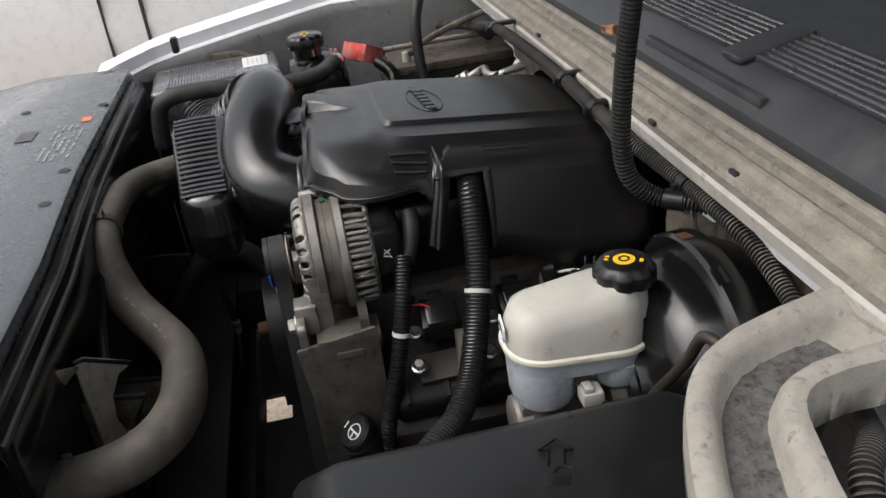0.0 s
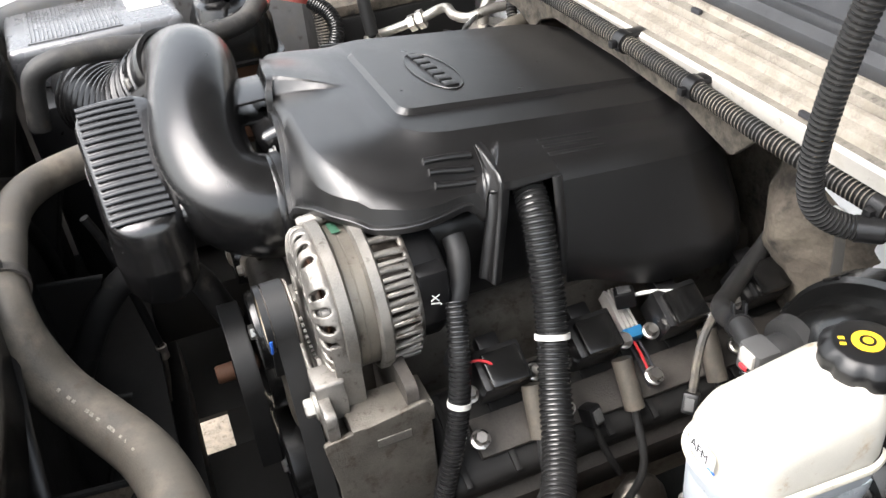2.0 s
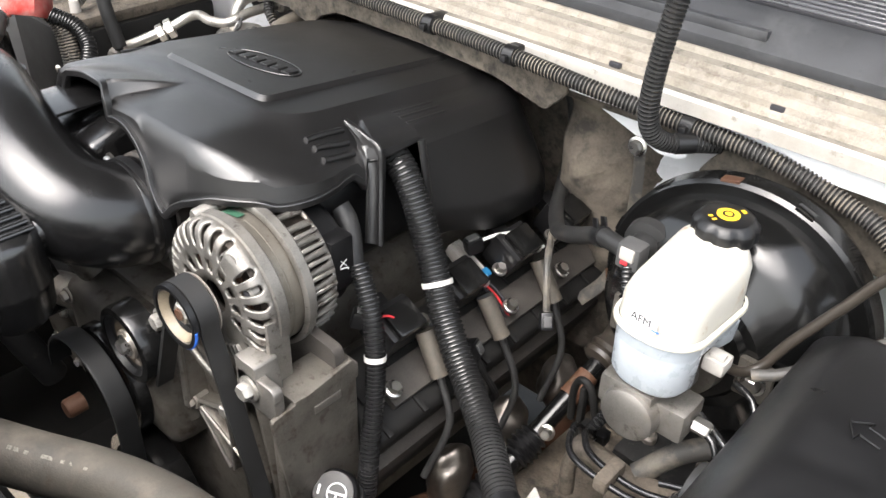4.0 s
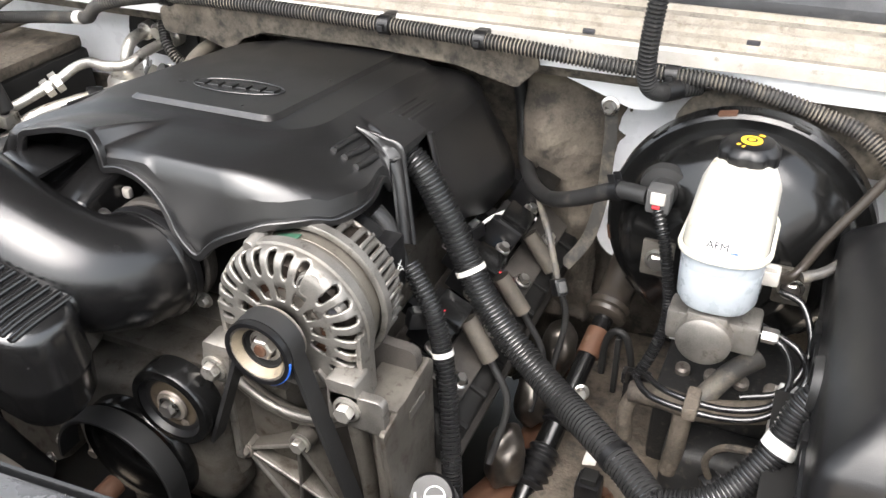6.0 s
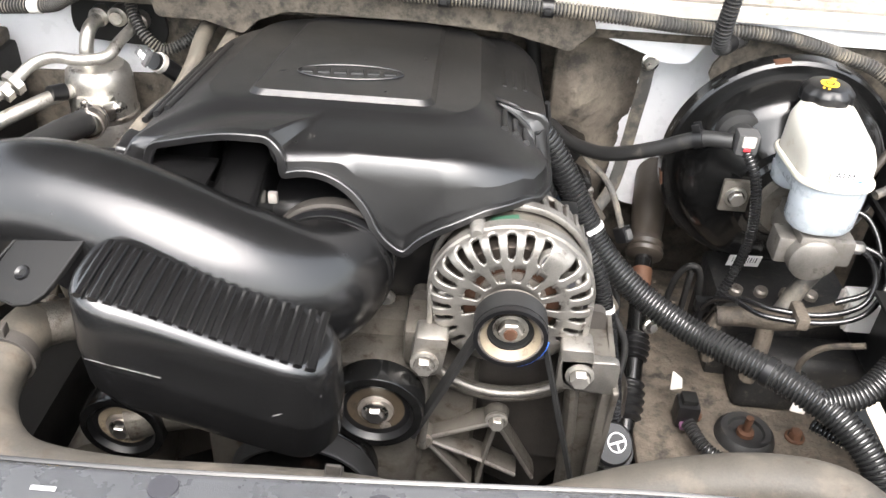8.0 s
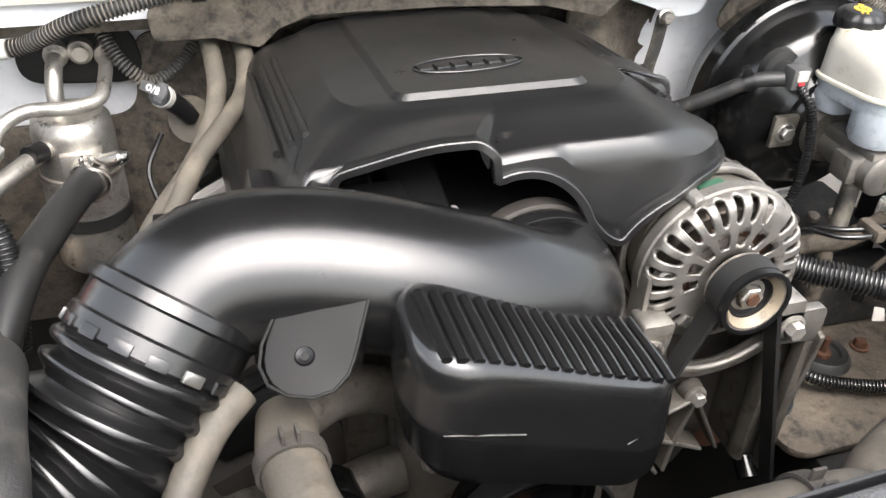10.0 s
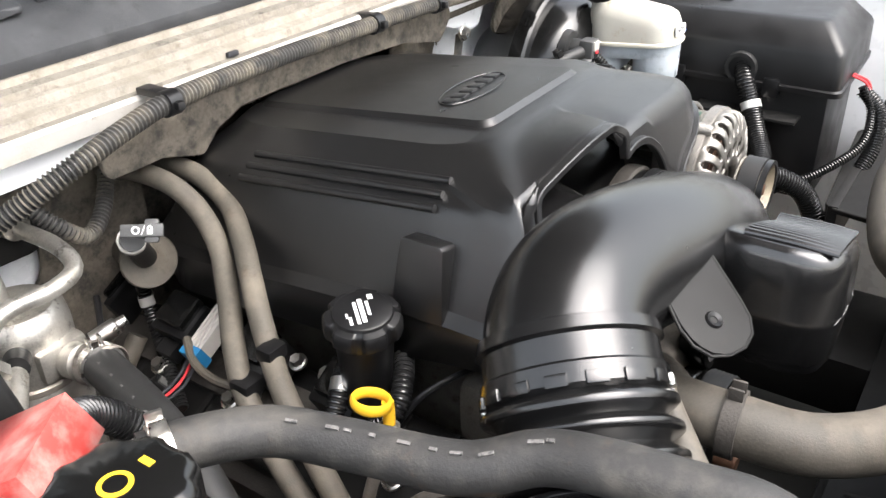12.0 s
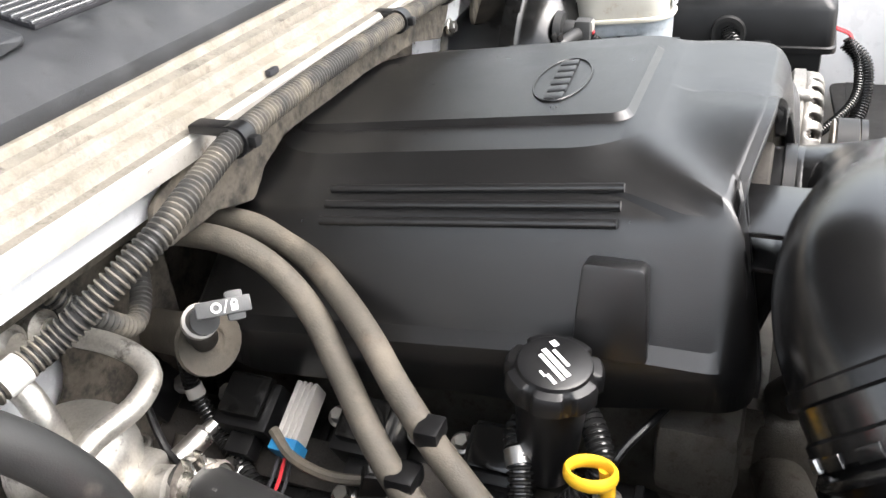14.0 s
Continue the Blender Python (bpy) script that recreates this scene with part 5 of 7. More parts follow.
def pulley(name, label, at, r, face, depth=0.028, bolt_r=0.009, dome=False):
    t = thing(name, label, "pulley", at, "belt pulleys")
    x, y, z = at
    part("rim", lathe([(r * 0.80, 0.0), (r * 0.97, -0.001), (r, -0.004), (r, -depth), (r * 0.9, -depth - 0.001), (r * 0.5, -depth)], (x, y, z), (0, -1, 0), 56), M["booster"], t, "gloss black rim")
    if dome:
        part("face", lathe([(0.0, 0.010), (r * 0.45, 0.008), (r * 0.70, 0.004), (r * 0.82, 0.0)], (x, y, z), (0, -1, 0), 56), face, t)
        return t
    part("web", lathe([(r * 0.60, -0.008), (r * 0.72, -0.007), (r * 0.80, -0.001)], (x, y, z), (0, -1, 0), 48), M["black"], t)
    part("face", lathe([(0.0, -0.006), (r * 0.30, -0.006), (r * 0.36, -0.009), (r * 0.60, -0.008)], (x, y, z), (0, -1, 0), 48), face, t)
    part("washer", lathe([(0, -0.004), (bolt_r * 1.9, -0.004), (bolt_r * 2.0, -0.007)], (x, y, z), (0, -1, 0), 32), M["dirtsteel"], t)
    part("bolt", bolt((x, y - 0.002 + 0.006, z), (0, -1, 0), bolt_r, 0.009), M["steel"], t)
    return t


pulley("idler_pulley", "black idler pulley with dusty brown dished face", (0.050, -0.173, 0.834), 0.047, M["idlerface"])
pulley("water_pump_pulley", "large gloss black water pump pulley", (-0.020, -0.172, 0.738), 0.072, M["booster"], 0.032, dome=True)
pulley("tensioner_pulley", "dusty tensioner pulley with tan face", (-0.212, -0.165, 0.770), 0.044, M["tan"])


def ribbon(pts, y0, y1, t=0.0042, ribs=True):
    """A flat belt along points of x and z."""
    bm = bmesh.new()
    prev = None
    p = [Vector((x, 0, z)) for x, z in pts]
    for i, c in enumerate(p):
        d = (p[min(i + 1, len(p) - 1)] - p[max(i - 1, 0)]).normalized()
        nrm = Vector((-d.z, 0, d.x)) * t
        ring = [bm.verts.new((c.x, y0, c.z)), bm.verts.new((c.x, y1, c.z))]
        outer = []
        m = 12
        for k in range(m + 1):
            y = y1 + (y0 - y1) * k / m
            s = 1.0 if k % 2 or not ribs else 0.72
            outer.append(bm.verts.new((c.x + nrm.x * s, y, c.z + nrm.z * s)))
        ring += outer
        if prev:
            for k in range(len(ring)):
                k2 = (k + 1) % len(ring)
                bm.faces.new((prev[k], prev[k2], ring[k2], ring[k]))
        prev = ring
    return bm


arc = [(AC[0] + 0.0298 * math.cos(radians(a)), AC[1] + 0.0298 * math.sin(radians(a))) for a in range(205, -26, -11)]
left = [(0.052 + (arc[0][0] - 0.052) * k / 10, 0.70 + (arc[0][1] - 0.70) * k / 10) for k in range(4, 10)]
right = [(arc[-1][0] + (0.272 - arc[-1][0]) * k / 10, arc[-1][1] + (0.66 - arc[-1][1]) * k / 10) for k in range(1, 11)]
solo("drive_belt", ribbon(left + arc + right, -0.162, -0.142, ribs=False), M["belt"], "black ribbed serpentine drive belt", "belt", sharp=60)
arc2 = [(-0.020 + 0.0725 * math.cos(radians(a)), 0.738 + 0.0725 * math.sin(radians(a))) for a in range(180, -5, -9)]
solo("drive_belt", ribbon(arc2 + [(0.052, 0.70), (0.048, 0.62)], -0.204, -0.178), M["belt"], "black ribbed serpentine drive belt", "belt", sharp=60)

# ---- brake booster and master cylinder ----
bc = (0.525, 0.90)
boost = thing("brake_booster", "round gloss black brake booster on the firewall", "brake booster", (0.525, 0.33, 0.75))
part("shell", lathe([(0.0, 0.180), (0.055, 0.180), (0.060, 0.186), (0.070, 0.186), (0.078, 0.196), (0.105, 0.205), (0.122, 0.220), (0.130, 0.245), (0.133, 0.262)], (bc[0], 0, bc[1]), (0, 1, 0), 72), M["booster"], boost)
part("flange", lathe([(0.130, 0.262), (0.144, 0.260), (0.148, 0.264), (0.149, 0.285), (0.144, 0.292), (0.125, 0.33), (0.06, 0.40)], (bc[0], 0, bc[1]), (0, 1, 0), 72), M["booster"], boost)
for k in range(12):
    a = 2 * math.pi * k / 12 + 0.2
    part("crimp", box((-0.010, -0.002, -0.002), (0.010, 0.002, 0.010), 0.001, m=facing((bc[0] + 0.147 * math.cos(a), 0.272, bc[1] + 0.147 * math.sin(a)), (0, -1, 0), up=(math.cos(a), 0, math.sin(a)))), M["rust"] if k % 3 == 0 else M["booster"], boost)
part("neck", lathe([(0.0, 0.02), (0.040, 0.02), (0.044, 0.0), (0.060, -0.015)], (bc[0], 0.185, bc[1] - 0.005), (0, -1, 0), 40), M["alud"], boost)
for x in (0.455, 0.595):
    part("stud_plate", box((x - 0.018, 0.178, 0.878), (x + 0.018, 0.186, 0.922), 0.003), M["alud"], boost)
    part("stud_nut", bolt((x, 0.178, 0.90), (0, -1, 0), 0.0095, 0.010), M["steel"], boost)
lab = facing((0.500, 0.2035, 0.787), (0.05, -0.95, -0.25))
part("sticker", box((-0.022, -0.011, 0), (0.022, 0.011, 0.0008), 0.0003, m=lab), M["label"], boost, "white barcode sticker")
bars([(-0.016 + 0.0035 * k, 0.002, 0.0016 if k % 2 else 0.0009, 0.010) for k in range(10)], lab @ Matrix.Translation((0, 0, 0.0008)), M["print_dark"], boost)
part("check_valve", lathe([(0.0, 0.016), (0.013, 0.016), (0.016, 0.010), (0.016, 0.0), (0.026, -0.002), (0.028, -0.012)], (0.448, 0.205, 0.972), (0, -1, 0), 28), M["rubber"], boost, "black rubber grommet and check valve")

mc = thing("brake_master_cylinder", "dull aluminium brake master cylinder with milky reservoir", "master cylinder", (0.525, 0.13, 0.86))
part("cylinder", lathe([(0.0, 0.0), (0.022, 0.0), (0.027, 0.003), (0.028, 0.010), (0.028, 0.055), (0.024, 0.060), (0.024, 0.125)], (bc[0], 0.068, 0.885), (0, 1, 0), 36), M["alu"], mc)
part("outlet", box((0.485, 0.085, 0.870), (0.520, 0.120, 0.905), 0.005), M["alu"], mc)
part("outlet", box((0.540, 0.085, 0.870), (0.575, 0.125, 0.905), 0.005), M["alu"], mc)
for x, s in ((0.577, 1),):
    part("line_nut", bolt((x, 0.105, 0.887), (s, 0, 0), 0.008, 0.016, False), M["steel"], mc)
part("foot", box((0.505, 0.075, 0.895), (0.545, 0.165, 0.915), 0.004), M["alu"], mc)


def tankring(g, z, y0=0.0686, y1=0.207, w=0.0406, r=0.033):
    ring = rpoly([(0.5274 - w - g, y0 - g), (0.5274 + w + g, y0 - g), (0.5274 + w + g, y1 + g), (0.5274 - w - g, y1 + g)], [r + g] * 4, (6, 12, 6, 12), 8)
    return [V(x, y, z - 0.003 - (0.0125 * (y - 0.0646) / 0.1465 if 0.955 < z < 1.0 else 0.0) + (0.0 if z < 1.0 else 0.012 * smooth(0.07, 0.20, y))) for x, y in ring]


def ringloft(rows, cap0=True, cap1=True):
    bm = bmesh.new()
    g = [[bm.verts.new(p) for p in r] for r in rows]
    n = len(rows[0])
    for a, b in zip(g, g[1:]):
        for k in range(n):
            bm.faces.new((a[k], a[(k + 1) % n], b[(k + 1) % n], b[k]))
    if cap0:
        bm.faces.new(list(reversed(g[0])))
    if cap1:
        bm.faces.new(g[-1])
    return bm


part("reservoir_base", ringloft([tankring(-0.016, 0.9200, y1=0.136), tankring(-0.006, 0.9220, y1=0.136), tankring(-0.002, 0.9290, y1=0.136), tankring(-0.001, 0.9680, y1=0.136)]), M["fluid"], mc, "bluish filled front chamber of the reservoir")
part("reservoir_base", ringloft([tankring(-0.014, 0.9300, y0=0.149, r=0.027), tankring(-0.006, 0.9320, y0=0.149, r=0.027), tankring(-0.002, 0.9380, y0=0.149, r=0.027), tankring(-0.001, 0.9680, y0=0.149, r=0.027)]), M["fluid"], mc, "bluish filled rear chamber of the reservoir")
part("reservoir_waist", ringloft([tankring(-0.003, 0.9640), tankring(-0.001, 0.9680), tankring(-0.001, 0.9850)]), M["fluid"], mc, "bluish waist of the reservoir")
part("reservoir_top", ringloft([tankring(-0.001, 0.9870), tankring(-0.002, 1.0060), tankring(-0.004, 1.0115), tankring(-0.009, 1.0230), tankring(-0.018, 1.0280), tankring(-0.03, 1.0290)]), M["tank"], mc, "stained milky upper half of the reservoir")
part("seam", ringloft([tankring(0.0, 0.9825), tankring(0.0032, 0.9835), tankring(0.004, 0.9860), tankring(0.0032, 0.9885), tankring(0.0, 0.9895)], False, False), M["band"], mc, "cream weld seam")
part("neck", lathe([(0.029, -0.03), (0.0255, 0.0), (0.0255, 0.008)], (0.528, 0.186, 1.028), (0, 0, 1), 36), M["tank"], mc)
cap = bmesh.new()
seg = 72
prof = [(0.0, 0.018), (0.0215, 0.018), (0.0235, 0.017), (0.0300, 0.011), (0.0305, 0.009), (0.0305, -0.001), (0.0285, -0.004), (0.0, -0.004)]
rows = []
for r, h in prof:
    if r == 0:
        rows.append([cap.verts.new((0.5285, 0.1915, 1.034 + h))])
    else:
        rows.append([cap.verts.new((0.5285 + (r - (0.0026 * max(0, math.cos(8 * 2 * math.pi * k / seg)) if r > 0.027 else 0)) * math.cos(2 * math.pi * k / seg),
                                    0.1915 + (r - (0.0026 * max(0, math.cos(8 * 2 * math.pi * k / seg)) if r > 0.027 else 0)) * math.sin(2 * math.pi * k / seg), 1.034 + h)) for k in range(seg)])
for a, b in zip(rows, rows[1:]):
    for k in range(seg):
        k2 = (k + 1) % seg
        if len(a) == 1:
            cap.faces.new((a[0], b[k], b[k2]))
        elif len(b) == 1:
            cap.faces.new((a[k], a[k2], b[0]))
        else:
            cap.faces.new((a[k], a[k2], b[k2], b[k]))
capob = part("cap", cap, M["black"], mc, "black fluted screw cap")
part("cap_symbol", lathe([(0.0, 0.0008), (0.0105, 0.0008), (0.0105, 0.0)], (0.5285, 0.1915, 1.052), (0, 0, 1), 28), M["yellow"], capob, "yellow symbol")
part("cap_symbol", lathe([(0.0035, 0.0012), (0.0055, 0.0012), (0.0055, 0.0007)], (0.5285, 0.1915, 1.052), (0, 0, 1), 24), M["black"], capob)
bars([(-0.0165, -0.003, 0.004, 0.0026), (-0.0165, 0.003, 0.004, 0.0026), (0.0165, 0.0, 0.0036, 0.006)], Matrix.Translation((0.5285, 0.1915, 1.0522)) @ Matrix.Rotation(radians(60), 4, 'Z'), M["yellow"], capob)
afm = facing((0.524, 0.0678, 1.0005), (-0.1, -1, 0.04))
part("sticker", plate([(-0.015, -0.008), (0.015, -0.008), (0.015, 0.008), (-0.015, 0.008)], -0.001, 0.0008, [0.003] * 4, m=afm), M["print_white"], mc, "white handwritten label")
writing("AFM", 0.011, afm @ Matrix.Translation((-0.001, 0, 0.0008)), M["print_dark"], mc)
part("blue_mark", tube([afm @ V(0.011, -0.004, 0.001), afm @ V(0.014, -0.005, 0.001), afm @ V(0.018, -0.004, 0.0005)], 0.0008, 6), M["bluemark"], mc)
part("sensor_plug", box((0.560, 0.128, 0.928), (0.582, 0.150, 0.944), 0.004), M["greymark"], mc)
part("plug_latch", box((0.565, 0.131, 0.943), (0.579, 0.140, 0.949), 0.0015), M["greymark"], mc)

# ---- power box ----
fb = thing("fuse_box", "black plastic fuse box with chamfered lid and arrow mark", "fuse box", (0.73, 0.03, 0.74))
part("body", box((0.638, -0.135, 0.72), (0.83, 0.20, 0.905), 0.008), M["black"], fb)
outer = lambda g, z, c=0.0: [V(x, y, z + (0.012 * (x - 0.63) / 0.2)) for x, y in rpoly([(0.628 + g, -0.150 + g), (0.842 - g, -0.150 + g), (0.842 - g, 0.215 - g), (0.628 + g, 0.215 - g)], [0.014] * 4, (8, 12, 8, 12), 5)]
part("lid", ringloft([outer(-0.003, 0.898), outer(-0.003, 0.906), outer(0.0, 0.908), outer(0.002, 0.958), outer(0.006, 0.966), outer(0.034, 0.997), outer(0.045, 1.0)]), M["lidblack"], fb)
for y in (-0.05, 0.10):
    part("latch", box((0.622, y - 0.012, 0.885), (0.634, y + 0.012, 0.915), 0.003), M["black"], fb)
part("grommet", lathe([(0.018, 0.006), (0.024, 0.006), (0.026, 0.0), (0.026, -0.006)], (0.628, 0.0, 0.925), (-1, 0, 0), 28), M["rubber"], fb, "black rubber grommet")
am = Matrix.Translation((0.715, 0.062, 1.0062)) @ Matrix.Rotation(radians(75), 4, 'Z')
part("arrow_mark", sweep([am @ V(*p, 0) for p in ((0.006, -0.012), (0.006, 0.004), (0.013, 0.004), (0, 0.016), (-0.013, 0.004), (-0.006, 0.004), (-0.006, -0.012))], 0.0011, 6), M["black"], fb)
part("arrow_mark", box((-0.010, -0.036, -0.001), (0.010, -0.024, 0.0012), 0.0005, m=am), M["black"], fb)
part("lock_loop", sweep([am @ V(0.008 * math.cos(a) + 0.006, -0.022 + 0.008 * math.sin(a), 0) for a in (radians(20 * k) for k in range(10))], 0.0011, 6), M["black"], fb)
part("bracket", box((0.60, -0.10, 0.855), (0.66, 0.06, 0.86), 0.001), M["dullblack"], fb)
for k in range(2):
    part("red_wire", tube([(0.70 + 0.01 * k, -0.152, 0.915), (0.712 + 0.012 * k, -0.175, 0.90), (0.705 + 0.006 * k, -0.185, 0.87)], 0.002, 8), M["redwire"], fb, "thin red wire")

# ---- hoses ----
def hose(name, pts, r, material, label, ends=(), category="hose", group="", seg=20, clampmat=None, swell=None):
    t = thing(name, label, category, pts[0], group)
    part("tube", tube(pts, swell or r, seg), material, t)
    sp = spline(pts, 0.004)
    for f in ends:
        i = min(len(sp) - 2, max(1, int(f * (len(sp) - 1))))
        d = (sp[i + 1] - sp[i - 1]).normalized()
        c = part("clamp", lathe([(r * 1.0, -0.006), (r * 1.08 + 0.001, -0.006), (r * 1.08 + 0.001, 0.006), (r * 1.0, 0.006)], sp[i], d, 28), clampmat or M["steel"], t, "spring band clamp")
        side = d.cross(V(0, 0, 1)).normalized()
        top = side.cross(d).normalized()
        for o in (-0.005, 0.005):
            part("clamp_ear", box((-0.0012, -0.005, 0), (0.0012, 0.005, 0.010), 0.0008, m=facing(sp[i] + top * (r * 1.05) + side * o, top, up=d)), clampmat or M["steel"], t)
    return t


def pale_print(t, pts, r, f0, f1, count, lean=(0, 0, 1), w=0.009, h=0.004, material=None):
    """Worn pale print along a hose, as plain bars."""
    sp = spline(pts, 0.002)
    rng = random.Random(count * 7 + 1)
    for k in range(count):
        i = int((f0 + (f1 - f0) * (k + rng.uniform(0, 0.7)) / count) * (len(sp) - 4)) + 1
        d = (sp[i + 1] - sp[i - 1]).normalized()
        nrm = (Vector(lean) - d * d.dot(Vector(lean))).normalized()
        ww = w * rng.uniform(0.4, 1.0)
        bm = box((-h / 2 * rng.uniform(0.6, 1), -ww / 2, -0.0012), (h / 2, ww / 2, 0.0004), 0, m=facing(sp[i] + nrm * r, nrm, up=d))
        part("print", bm, material or M["label"], t, "worn pale print")


RADH = hose("radiator_hose", [(-0.235, -0.215, 0.955), (-0.238, -0.255, 0.958), (-0.226, -0.315, 0.956), (-0.18, -0.366, 0.962), (-0.10, -0.388, 0.973), (0.0, -0.390, 0.978),
                              (0.055, -0.389, 0.977), (0.090, -0.386, 0.966), (0.112, -0.381, 0.940), (0.140, -0.362, 0.905), (0.180, -0.330, 0.884), (0.225, -0.303, 0.878), (0.275, -0.287, 0.884),
                              (0.330, -0.278, 0.893), (0.385, -0.275, 0.899), (0.435, -0.285, 0.902), (0.462, -0.312, 0.897), (0.468, -0.35, 0.888), (0.466, -0.41, 0.880), (0.465, -0.45, 0.878)],
            0.0218, M["hose"], "thick dusty grey rubber radiator hose", (0.045, 0.39, 0.93), group="coolant hoses", seg=28, clampmat=M["dirtdark"], swell=lambda i, f: 0.0212 + 0.0048 * smooth(0.40, 0.48, f))
COOLH = hose("coolant_hose", [(-0.515, -0.006, 1.018), (-0.485, -0.022, 1.017), (-0.453, -0.047, 1.012), (-0.436, -0.092, 1.010), (-0.420, -0.160, 1.014), (-0.400, -0.199, 1.026), (-0.395, -0.236, 1.033), (-0.391, -0.273, 1.035),
                      (-0.386, -0.310, 1.035), (-0.388, -0.341, 1.023), (-0.393, -0.353, 0.995), (-0.397, -0.362, 0.94)], 0.0155, M["coolrub"], "dusty black rubber coolant hose with pale print", (0.03,), group="coolant hoses")
hose("overflow_hose", [(-0.262, -0.213, 0.985), (-0.285, -0.235, 0.975), (-0.31, -0.27, 0.95), (-0.335, -0.33, 0.91), (-0.35, -0.40, 0.87)], 0.0115, M["hose"], "thin dark grey rubber bypass hose", (), group="coolant hoses")
hose("heater_hose", [(-0.245, 0.400, 1.000), (-0.242, 0.350, 1.006), (-0.240, 0.300, 1.003), (-0.241, 0.262, 0.986), (-0.253, 0.226, 0.960), (-0.280, 0.191, 0.930), (-0.313, 0.154, 0.905), (-0.336, 0.120, 0.882), (-0.352, 0.07, 0.84), (-0.358, 0.02, 0.79)],
     0.0105, M["tanhose"], "dusty grey braided heater hose", (0.05,), group="heater hoses", clampmat=M["dirtdark"])
hose("heater_hose", [(-0.207, 0.410, 0.990), (-0.205, 0.350, 1.000), (-0.205, 0.300, 0.999), (-0.214, 0.250, 0.984), (-0.240, 0.207, 0.970), (-0.268, 0.170, 0.955), (-0.288, 0.143, 0.934), (-0.308, 0.113, 0.913), (-0.328, 0.080, 0.895), (-0.345, 0.03, 0.85), (-0.352, -0.01, 0.80)],
     0.0105, M["tanhose"], "dusty grey braided heater hose", (0.05,), group="heater hoses", clampmat=M["dirtdark"])
solo("hose_clip", box((-0.342, 0.112, 0.882), (-0.318, 0.134, 0.898), 0.004), M["black"], "black plastic clip on a heater hose", "clip", "hose clips")
solo("hose_clip", box((-0.321, 0.100, 0.912), (-0.299, 0.118, 0.926), 0.003), M["black"], "black plastic clip on a heater hose", "clip", "hose clips")
hose("vacuum_hose", [(0.436, 0.186, 0.972), (0.400, 0.200, 0.965), (0.355, 0.224, 0.934), (0.318, 0.252, 0.908), (0.290, 0.285, 0.890), (0.258, 0.330, 0.880), (0.232, 0.378, 0.885), (0.214, 0.418, 0.905), (0.206, 0.432, 0.945), (0.197, 0.432, 0.985), (0.17, 0.425, 1.005), (0.12, 0.42, 1.01)],
     0.0098, M["rubber"], "black rubber brake vacuum hose", (0.08,), group="vacuum hoses", clampmat=M["black"])
hose("level_sensor_wire", [(0.578, 0.146, 0.930), (0.588, 0.162, 0.919), (0.600, 0.176, 0.926), (0.615, 0.185, 0.957), (0.645, 0.199, 1.008), (0.664, 0.202, 1.042), (0.680, 0.200, 1.058), (0.700, 0.204, 1.060), (0.725, 0.215, 1.045), (0.74, 0.23, 1.02)], 0.0052, M["bootbrown"], "dusty sleeved wire from the fluid level sensor", (), "wire", "loose wires", seg=12)
plugt = thing("vacuum_sensor_plug", "grey connector plug on the booster valve", "connector", (0.447, 0.18, 0.965))
part("housing", box((0.436, 0.168, 0.962), (0.462, 0.190, 0.990), 0.004), M["tagm"], plugt)
part("latch", box((0.441, 0.1655, 0.974), (0.457, 0.170, 0.988), 0.002), M["greymark"], plugt)
part("seal", box((0.444, 0.1645, 0.970), (0.452, 0.1665, 0.9735), 0.0005), M["redwire"], plugt, "red lock")

ACH = hose("ac_hose", [(-0.383, 0.262, 0.897), (-0.390, 0.235, 0.902), (-0.402, 0.190, 0.908), (-0.418, 0.130, 0.912), (-0.436, 0.07, 0.908), (-0.455, 0.01, 0.88), (-0.47, -0.04, 0.83)], 0.0175, M["rubber"], "thick black air-conditioning hose with pale print", (0.06,), group="air-conditioning lines")


def loomrun(name, pts, r, material, label, tapes=(), group="wiring looms", pitch=0.0046):
    t = thing(name, label, "wiring loom", pts[0], group)
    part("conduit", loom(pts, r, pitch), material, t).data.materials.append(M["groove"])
    sp = spline(pts, 0.004)
    for f, w, mt in tapes:
        i = min(len(sp) - 2, max(1, int(f * (len(sp) - 1))))
        d = (sp[i + 1] - sp[i - 1]).normalized()
        part("tape", lathe([(r * 0.9, -w), (r * 1.06, -w), (r * 1.06, w), (r * 0.9, w)], sp[i], d, 24), mt, t)
    return t


loomrun("engine_loom", [(0.178, 0.112, 1.015), (0.205, 0.108, 0.995), (0.232, 0.103, 0.955), (0.257, 0.097, 0.910), (0.283, 0.086, 0.870), (0.315, 0.072, 0.839), (0.350, 0.056, 0.817), (0.400, 0.026, 0.802), (0.448, -0.014, 0.804), (0.492, -0.050, 0.803), (0.535, -0.092, 0.796), (0.57, -0.135, 0.765), (0.58, -0.16, 0.71), (0.58, -0.17, 0.64)],
        0.0168, M["cable"], "thick black corrugated wiring loom with white tape ring", ((0.222, 0.0028, M["tape"]), (0.60, 0.004, M["black"])), pitch=0.0052)
loomrun("alternator_loom", [(0.236, 0.006, 0.945), (0.248, 0.002, 0.930), (0.268, -0.006, 0.900), (0.281, -0.015, 0.860), (0.292, -0.028, 0.815), (0.302, -0.046, 0.765), (0.31, -0.06, 0.70)],
        0.0112, M["cable"], "black corrugated alternator loom with white tape ring", ((0.37, 0.0028, M["tape"]),))
loomrun("fuse_box_loom", [(0.64, 0.0, 0.925), (0.622, -0.012, 0.905), (0.610, -0.030, 0.870), (0.585, -0.052, 0.835), (0.555, -0.070, 0.815), (0.515, -0.075, 0.802)], 0.0150, M["cable"], "black corrugated loom entering the fuse box", ((0.35, 0.006, M["label"]),))
